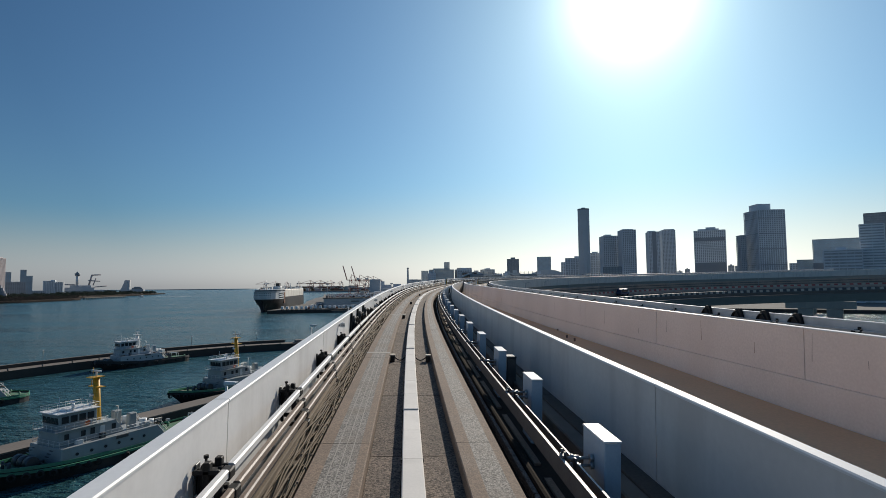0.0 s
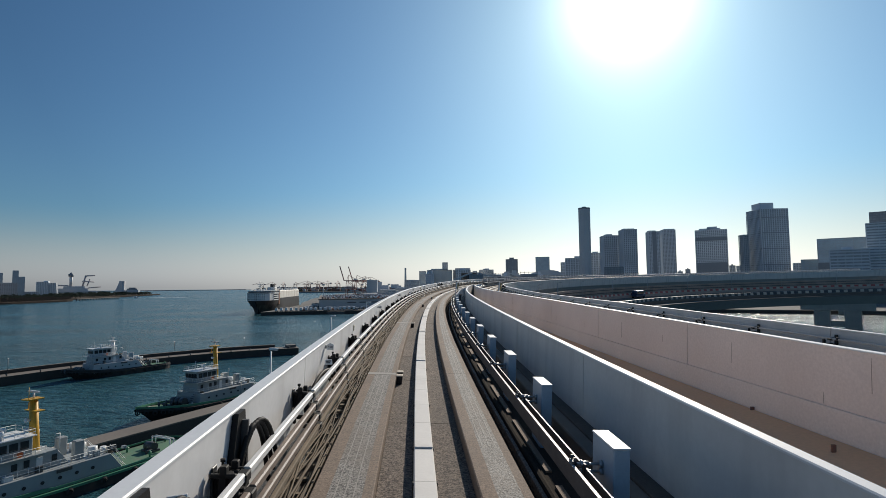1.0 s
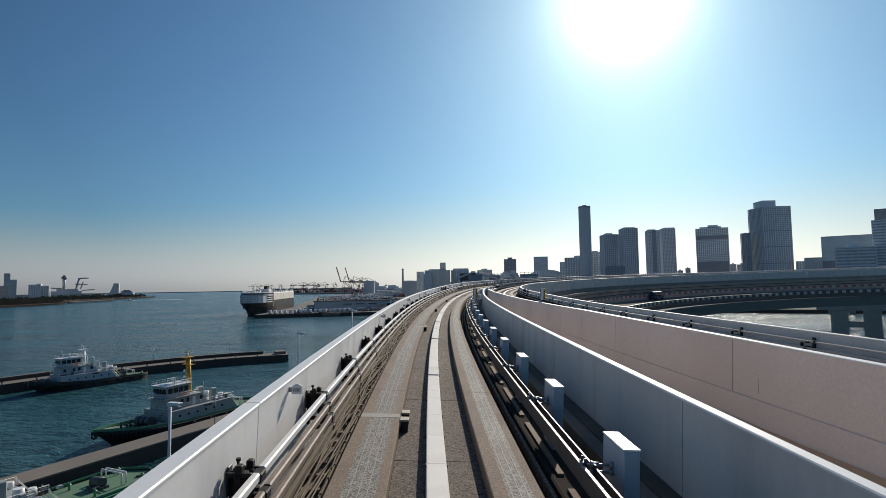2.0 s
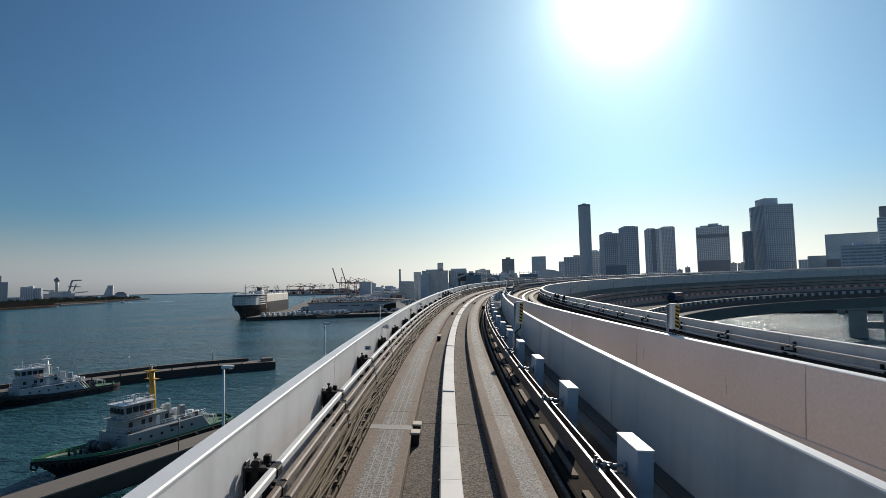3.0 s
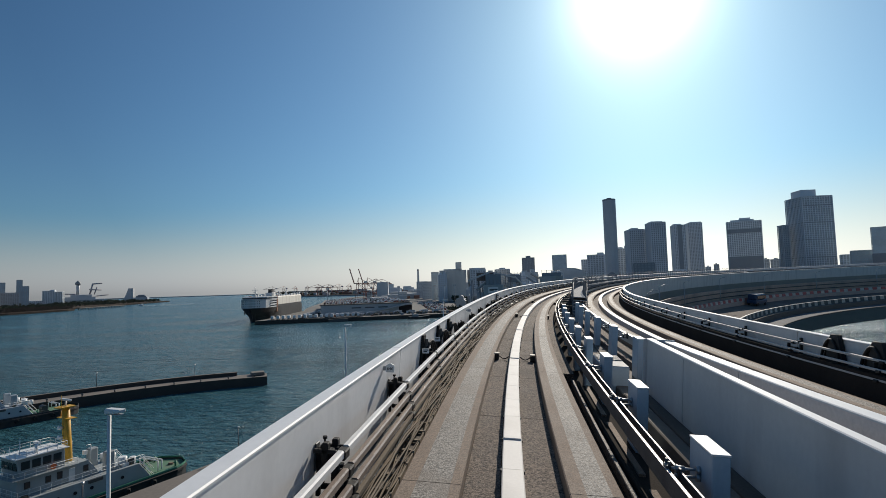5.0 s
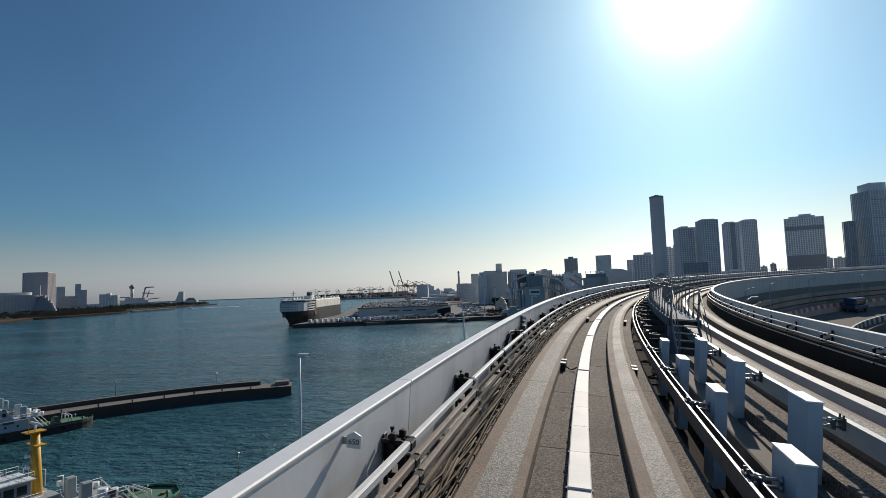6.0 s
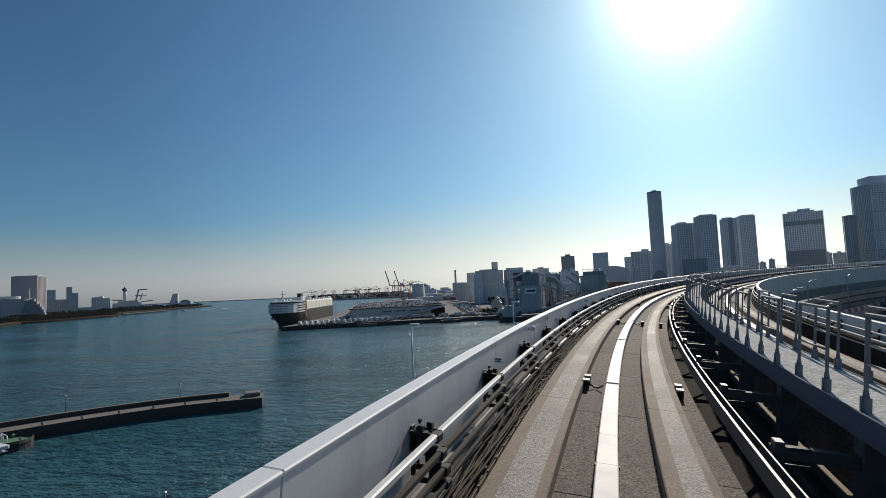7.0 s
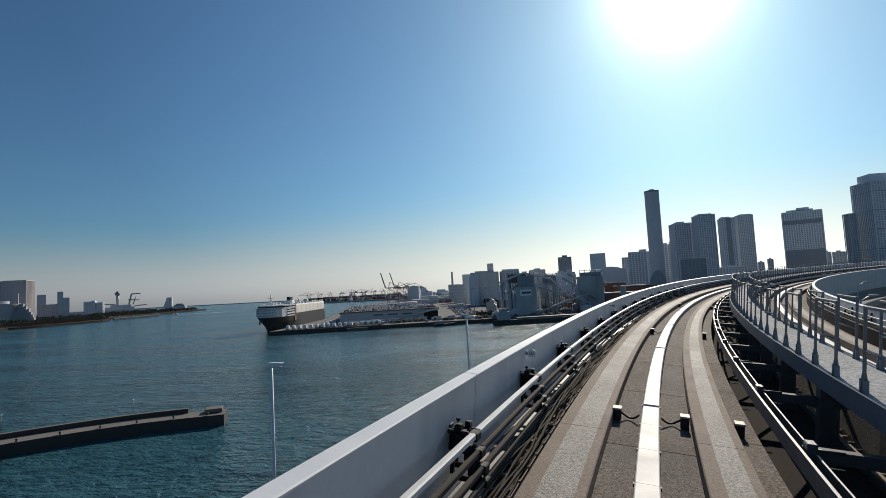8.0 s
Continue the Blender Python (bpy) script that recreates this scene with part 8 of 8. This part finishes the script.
# ---------------------------------------------------------------- trees: along the port road and on the far shore
def tree_belt(name, label, line, width, h0, h1, count, seed, mat):
    """A far belt of trees as clumps of small leaf blades with uneven tops, in one piece."""
    r = random.Random(seed)
    v, f = [], []
    pts = [Vector((*p, 0)) for p in line]
    for _ in range(count):
        i = r.randrange(len(pts) - 1)
        p = pts[i].lerp(pts[i + 1], r.random()) + Vector((r.uniform(-width, width), r.uniform(-width, width), 0))
        h = r.uniform(h0, h1)
        R = h * r.uniform(0.28, 0.45)
        for _ in range(26):
            a, b, q = r.uniform(0, 6.283), r.uniform(-1, 1), r.uniform(0.55, 1.0)
            c = Vector((R * q * math.cos(a) * math.sqrt(1 - b * b), R * q * math.sin(a) * math.sqrt(1 - b * b), h * 0.62 + h * 0.38 * q * b))
            s = R * r.uniform(0.22, 0.42)
            d1 = Vector((r.uniform(-1, 1), r.uniform(-1, 1), r.uniform(-1, 1))).normalized() * s
            d2 = d1.orthogonal().normalized() * s * 0.8
            o = len(v)
            v += [p + c + d1, p + c + d2, p + c - d1, p + c - d2, p + c + d1.cross(d2).normalized() * s * 0.5]
            f += [(o, o + 1, o + 4), (o + 1, o + 2, o + 4), (o + 2, o + 3, o + 4), (o + 3, o, o + 4)]
        o = len(v)
        t = 0.03 * h
        v += [p + Vector((t, 0, 0)), p + Vector((-t, t, 0)), p + Vector((-t, -t, 0)), p + Vector((0, 0, h * 0.8))]
        f += [(o, o + 1, o + 3), (o + 1, o + 2, o + 3), (o + 2, o, o + 3)]
    ob = link_mesh(name, v, f, M[mat])
    ob.location.z = 3.4
    tagged(ob, label, "trees", kind="stuff")


tree_belt("far_trees", "dark belt of trees along the far shore", [(-690, 740), (-830, 1090), (-870, 1350), (-895, 1650), (-935, 1960), (-960, 2130)], 26, 6, 11, 460, 3, "leaf")
tree_belt("far_trees", "dark belt of trees behind the far beach", [(-850, 1050), (-980, 1600), (-1040, 2050)], 60, 8, 14, 420, 5, "leaf")
tree_belt("foreshore_scrub", "brown scrub on the dark foreshore", [(-770, 1060), (-765, 1190), (-770, 1300), (-850, 1400)], 16, 2, 5, 300, 12, "scrub")
tree_belt("foreshore_scrub", "brown scrub behind the foreshore", [(-800, 1060), (-810, 1200), (-830, 1330)], 44, 4, 9, 460, 13, "scrub")
tree_belt("port_trees", "dark street trees along the port road", [(84, 760), (80, 900), (66, 1000)], 5, 7, 12, 60, 4, "leaf")
tree_belt("plant_trees", "dark trees beside the cement plant", [(40, 644), (54, 650)], 3, 4, 8, 22, 14, "leaf")
tree_belt("city_trees", "dark trees between the port buildings", [(150, 760), (300, 740), (420, 690)], 22, 8, 14, 120, 6, "leaf")

tree_belt("quay_shrubs", "low dark shrubs along the quay road", [(-70, 612), (20, 622), (60, 628)], 3, 1.6, 3.4, 60, 8, "leaf")
tree_belt("far_woods", "dark woods on the far port shore", [(-760, 3000), (-500, 2900), (-150, 2700), (40, 2600)], 40, 10, 20, 420, 9, "leaf")
tree_belt("far_woods", "dark woods behind the far port", [(-560, 2420), (-300, 2400), (-60, 2420)], 20, 7, 13, 240, 10, "leaf")

# ---------------------------------------------------------------- far shore buildings
tower("large pinkish hotel slab with a sunlit side", -934, 1272, 50, 36, 98, 39, mat="hotel_pink", glass="tower_mid", band=2.5, bay=3.6, pier=1.5, name="hotel", group="far shore buildings", crown=((-0.46, 0.46, 2),), turn=-27)
hw = thing("hotel_wing", "rounded low pinkish hotel wing with upright fins", "building", "far shore buildings")
arc = [(50 * math.cos(a_), -30 * math.sin(a_)) for a_ in np.linspace(0, math.pi, 27)]
bm = bmesh.new(); prism(bm, [(x_ * 0.985, y_ * 0.985) for x_, y_ in arc], 0, 41); part("glazed_core", bm, M["tower_mid"], hw)
for x_, y_ in arc:
    bm = bmesh.new(); box(bm, x_ - 1.0, x_ + 1.0, y_ - 0.9, y_ + 0.9, 0, 41); part("fin", bm, M["hotel_pink"], hw)
bm = bmesh.new(); prism(bm, [(x_ * 1.02, y_ * 1.02) for x_, y_ in arc], 41, 45); part("parapet", bm, M["hotel_pink"], hw)
bm = bmesh.new(); prism(bm, [(x_ * 0.7 - 6, y_ * 0.6) for x_, y_ in arc], 45, 51); part("roof_house", bm, M["tower_mid"], hw)
hw.matrix_world = pose(-951, 1226, 3.5, 0, 0, 41)
tower("blue glass office tower", -1025, 1457, 17, 18, 70, 37.6, mat="tower_blue", glass="tower_bluegl", name="office_block", group="far shore buildings")
tower("blue grey office block", -953, 1386, 38, 24, 44, 37, mat="tower_blue", name="office_block", group="far shore buildings")
tower("slim blue glass tower", -1054, 1561, 12, 14, 79, 36, mat="tower_blue", glass="tower_bluegl", name="office_block", group="far shore buildings")
tower("slim blue glass tower", -1043, 1568, 14, 14, 62, 36, mat="tower_blue", glass="tower_bluegl", name="office_block", group="far shore buildings")
tower("grey low block on the far shore", -1116, 1773, 30, 20, 50, 34, turn=-15, mat="tower_pale", name="far_block", group="far shore buildings", crown=((0.1, 0.5, 3),))
tower("grey low block on the far shore", -1095, 1785, 22, 20, 46, 34, turn=-15, mat="tower_pale", name="far_block", group="far shore buildings")
tower("pale low sheds on the far shore", -1110, 1705, 44, 20, 20, 35, mat="tower_pale", name="far_block", group="far shore buildings")
tower("dark city block on the far shore", -1010, 1010, 60, 30, 70, 46, mat="tower_mid", name="far_block", group="far shore buildings")
tower("dark city block on the far shore", -960, 1090, 40, 30, 52, 44, mat="tower_blue", name="far_block", group="far shore buildings")
pk = thing("pyramid_building", "stepped pyramid shaped building in shade", "building", "far shore buildings")
for i, (xa, xb_) in enumerate(((-22, 22), (-20, 20.5), (-18, 18), (-15.5, 15), (-13, 11), (-10, 6), (-7, 1))):
    bm = bmesh.new(); box(bm, xa, xb_, 0.8 * i, 22, i * 6.2, (i + 1) * 6.2, bevel=0.2); part("tier", bm, M["tower_dark"], pk)
    bm = bmesh.new(); box(bm, xb_ - 3.5, xb_ + 0.4, 0.8 * i - 0.4, 6, i * 6.2, (i + 1) * 6.2 + 1.6, bevel=0.2); part("corner_pier", bm, M["hotel_pink"], pk)
bm = bmesh.new(); box(bm, -10, -7.4, 4, 8, 43, 66, bevel=0.2); part("lift_shaft", bm, M["hotel_pink"], pk)
pk.matrix_world = pose(-893, 1234, 3.5, 0, 0, 30)
mk = thing("ship_museum", "white ship shaped museum with a tower and crane arms", "museum")
bm = bmesh.new(); prism(bm, [(-78, 0), (44, 0), (60, 9), (44, 18), (-78, 18)], 0, 17); part("hull_hall", bm, M["museum_white"], mk)
for z in (6, 12):
    bm = bmesh.new(); box(bm, -77, 43, -0.3, 0.2, z, z + 2.2); part("window_band", bm, M["tower_glass"], mk)
bm = bmesh.new(); box(bm, -50, 34, 3, 15, 17, 25, bevel=0.4); part("upper_deck", bm, M["museum_white"], mk)
bm = bmesh.new(); box(bm, -34, 24, 4, 14, 25, 32, bevel=0.4); part("upper_deck", bm, M["museum_white"], mk)
bm = bmesh.new(); rod(bm, (-14, 9, 30), (-14, 9, 66), 4.6, 10); part("tower_shaft", bm, M["museum_white"], mk)
bm = bmesh.new(); rod(bm, (-14, 9, 64), (-14, 9, 72), 7.4, 10, 8.2); rod(bm, (-14, 9, 72), (-14, 9, 78), 6.0, 10, 1.0); part("view_deck", bm, M["tower_dark"], mk)
for a, b, r in (((18, 9, 32), (26, 9, 66), 3.0), ((24, 9, 66), (52, 9, 68), 2.4), ((16, 9, 48), (50, 9, 46), 2.0), ((-62, 9, 36), (-20, 9, 34), 2.2), ((34, 9, 26), (70, 9, 30), 2.0), ((30, 9, 32), (38, 9, 56), 2.0)):
    bm = bmesh.new(); rod(bm, a, b, r, 6); part("crane_arm", bm, M["hotel_pink"], mk)
mk.matrix_world = pose(-1066, 1856, 3.5, 0, 0, 32)
sk2 = thing("sail_building", "pale sail shaped ventilation tower on the far point", "building", "far shore buildings")
v = []
for yy in (0, 14):
    v += [(-34 + 36 * (i / 8) ** 0.45 * 0.9, yy, 52 * i / 8) for i in range(9)] + [(16, yy, 52 - 52 * i / 8) for i in range(9)]
f = [tuple(range(18)), tuple(range(35, 17, -1))] + [(i, 18 + i, 18 + (i + 1) % 18, (i + 1) % 18) for i in range(18)]
link_mesh("shell", v, f, M["museum_white"], sk2)
bm = bmesh.new(); box(bm, 7, 13, -0.3, 0.0, 4, 48); part("dark_front", bm, M["tower_bluegl"], sk2)
sk2.matrix_world = pose(-1094, 2184, 3.5, 0, 0, 16)
fd = thing("far_hall", "dark green faceted hall on the far point", "hall", "far shore buildings")
bm = bmesh.new(); prism(bm, [(-22, 0), (20, -4), (24, 16), (-22, 18)], 0, 17); part("wall", bm, M["tower_blue"], fd)
bm = bmesh.new(); prism(bm, [(-20, 1), (16, -2), (18, 14), (-20, 16)], 17, 22); prism(bm, [(-14, 3), (10, 2), (10, 12), (-14, 13)], 22, 26); part("roof", bm, M["tower_dark"], fd)
fd.matrix_world = pose(-1055, 2203, 3.5, 0, 0, 15)
fp = thing("far_jetty", "long low jetty on piles off the far shore", "jetty")
bm = bmesh.new(); box(bm, -105, 105, -4, 4, 3.4, 4.8); part("deck", bm, M["quay"], fp)
for i in range(16):
    bm = bmesh.new(); rod(bm, (-100 + 13.3 * i, 0, -2), (-100 + 13.3 * i, 0, 3.5), 1.6, 6); part("pile", bm, M["tower_dark"], fp)
fp.matrix_world = pose(-768, 1440, 0, 0, 0, 92)


# ---------------------------------------------------------------- port cranes
def port_crane(x, y, s, turn, boom_up, mat="crane_red"):
    k = thing("port_crane", "red and white container crane" + (" with its boom raised" if boom_up else ""), "crane", "container cranes")
    def bars(name, lines, r, mt):
        bm = bmesh.new()
        for a, b in lines:
            rod(bm, a, b, r, 5)
        part(name, bm, M[mt], k)
    for sx in (-1, 1):
        for sy in (-1, 1):
            bars("leg", (((sx * 9, sy * 13, 0), (sx * 8, sy * 9, 42)),), 0.9, mat)
    bars("cross_frame", [((-9, sy * 12, 14), (9, sy * 12, 14)) for sy in (-1, 1)] + [((sx * 8.5, -11, 26), (sx * 8.5, 11, 26)) for sx in (-1, 1)] + [((sx * 8.5, -11, 26), (sx * 8, 9, 42)) for sx in (-1, 1)], 0.7, mat)
    bars("girder", [((-3, -28, 43), (-3, 20, 43)), ((3, -28, 43), (3, 20, 43)), ((-8, 0, 43), (8, 0, 43))], 1.2, mat)
    bars("apex", [((-8, 9, 42), (0, 6, 60)), ((8, 9, 42), (0, 6, 60)), ((0, -26, 43), (0, 6, 60))], 0.6, mat)
    if boom_up:
        bars("boom", [((-2.5, 20, 43), (-2.5, 34, 88)), ((2.5, 20, 43), (2.5, 34, 88))] + [((-2.5, 20 + 3.5 * i, 43 + 11 * i), (2.5, 20 + 3.5 * i, 43 + 11 * i)) for i in range(5)], 0.9, mat)
    else:
        bars("boom", [((-2.5, 20, 43), (-2.5, 66, 43)), ((2.5, 20, 43), (2.5, 66, 43)), ((0, 6, 60), (0, 60, 44))], 0.8, mat)
    bm = bmesh.new(); box(bm, -4, 4, -22, -12, 44, 49, bevel=0.3); part("machine_house", bm, M["store_white"], k)
    k.matrix_world = pose(x, y, 3.5, 0, 0, turn) @ Matrix.Scale(s, 4)


port_crane(-150, 1600, 0.95, 75, True)
port_crane(-128, 1640, 0.95, 80, True)
port_crane(-108, 1700, 0.9, 60, False)
port_crane(-95, 1800, 0.9, 90, False)
for i in range(4):
    port_crane(-400 + 40 * i, 2360 + 20 * i, 0.8, 95 + 25 * i, i == 6)
for i in range(6):
    port_crane(-760 + 62 * i, 3000 - 12 * i, 0.8, 100 + 37 * i, False)
cl = random.Random(21)
bm = bmesh.new()
for i in range(170):
    x, y = cl.uniform(-560, -60), cl.uniform(2350, 2600)
    box(bm, x, x + cl.uniform(10, 40), y, y + 10, 5.9, 6 + 2.6 * cl.randint(1, 5), mat=cl.randint(0, 2))
for i in range(130):
    x, y = cl.uniform(-120, 20), cl.uniform(1250, 2100)
    box(bm, x, x + 12, y, y + 9, 3.4, 3.5 + 2.6 * cl.randint(1, 4), mat=cl.randint(0, 2))
for i in range(150):
    x, y = cl.uniform(-740, -300), cl.uniform(2980, 3250)
    box(bm, x, x + cl.uniform(10, 50), y, y + 10, 5.9, 8 + cl.uniform(4, 16), mat=cl.randint(0, 2))
o = part("far_containers", bm, [M["rustwall"], M["tower_mid"], M["silo_blue"]], None)
tagged(o, "stacked containers of the far port", "containers", kind="stuff")
ft = random.Random(33)
bm = bmesh.new()
for i in range(230):
    x = ft.uniform(-100, 2600)
    y = 1300 + ft.uniform(0, 1500)
    w_ = ft.uniform(14, 40)
    box(bm, x, x + w_, y, y + w_, 3.4, ft.uniform(14, 46), mat=ft.randint(0, 2))
o = part("far_city", bm, [M["tower_mid"], M["tower_grey"], M["tower_pale"]], None)
tagged(o, "dense low city blocks far behind the port", "city blocks", kind="stuff")
hl = thing("lamp_mast", "tall floodlight mast of the port", "light mast", "port light masts")
bm = bmesh.new(); rod(bm, (0, 0, 0), (0, 0, 28), 0.5, 6, 0.25); part("mast", bm, M["galv"], hl)
bm = bmesh.new(); box(bm, -2, 2, -0.5, 0.5, 27, 29, bevel=0.1); part("floodlights", bm, M["galv"], hl)
hl.matrix_world = pose(40, 720, 3.5)
for x, y in ((-20, 880), (35, 900), (-70, 990), (20, 1150), (60, 820), (-110, 780)):
    copy_thing(hl, pose(x, y, 3.5))
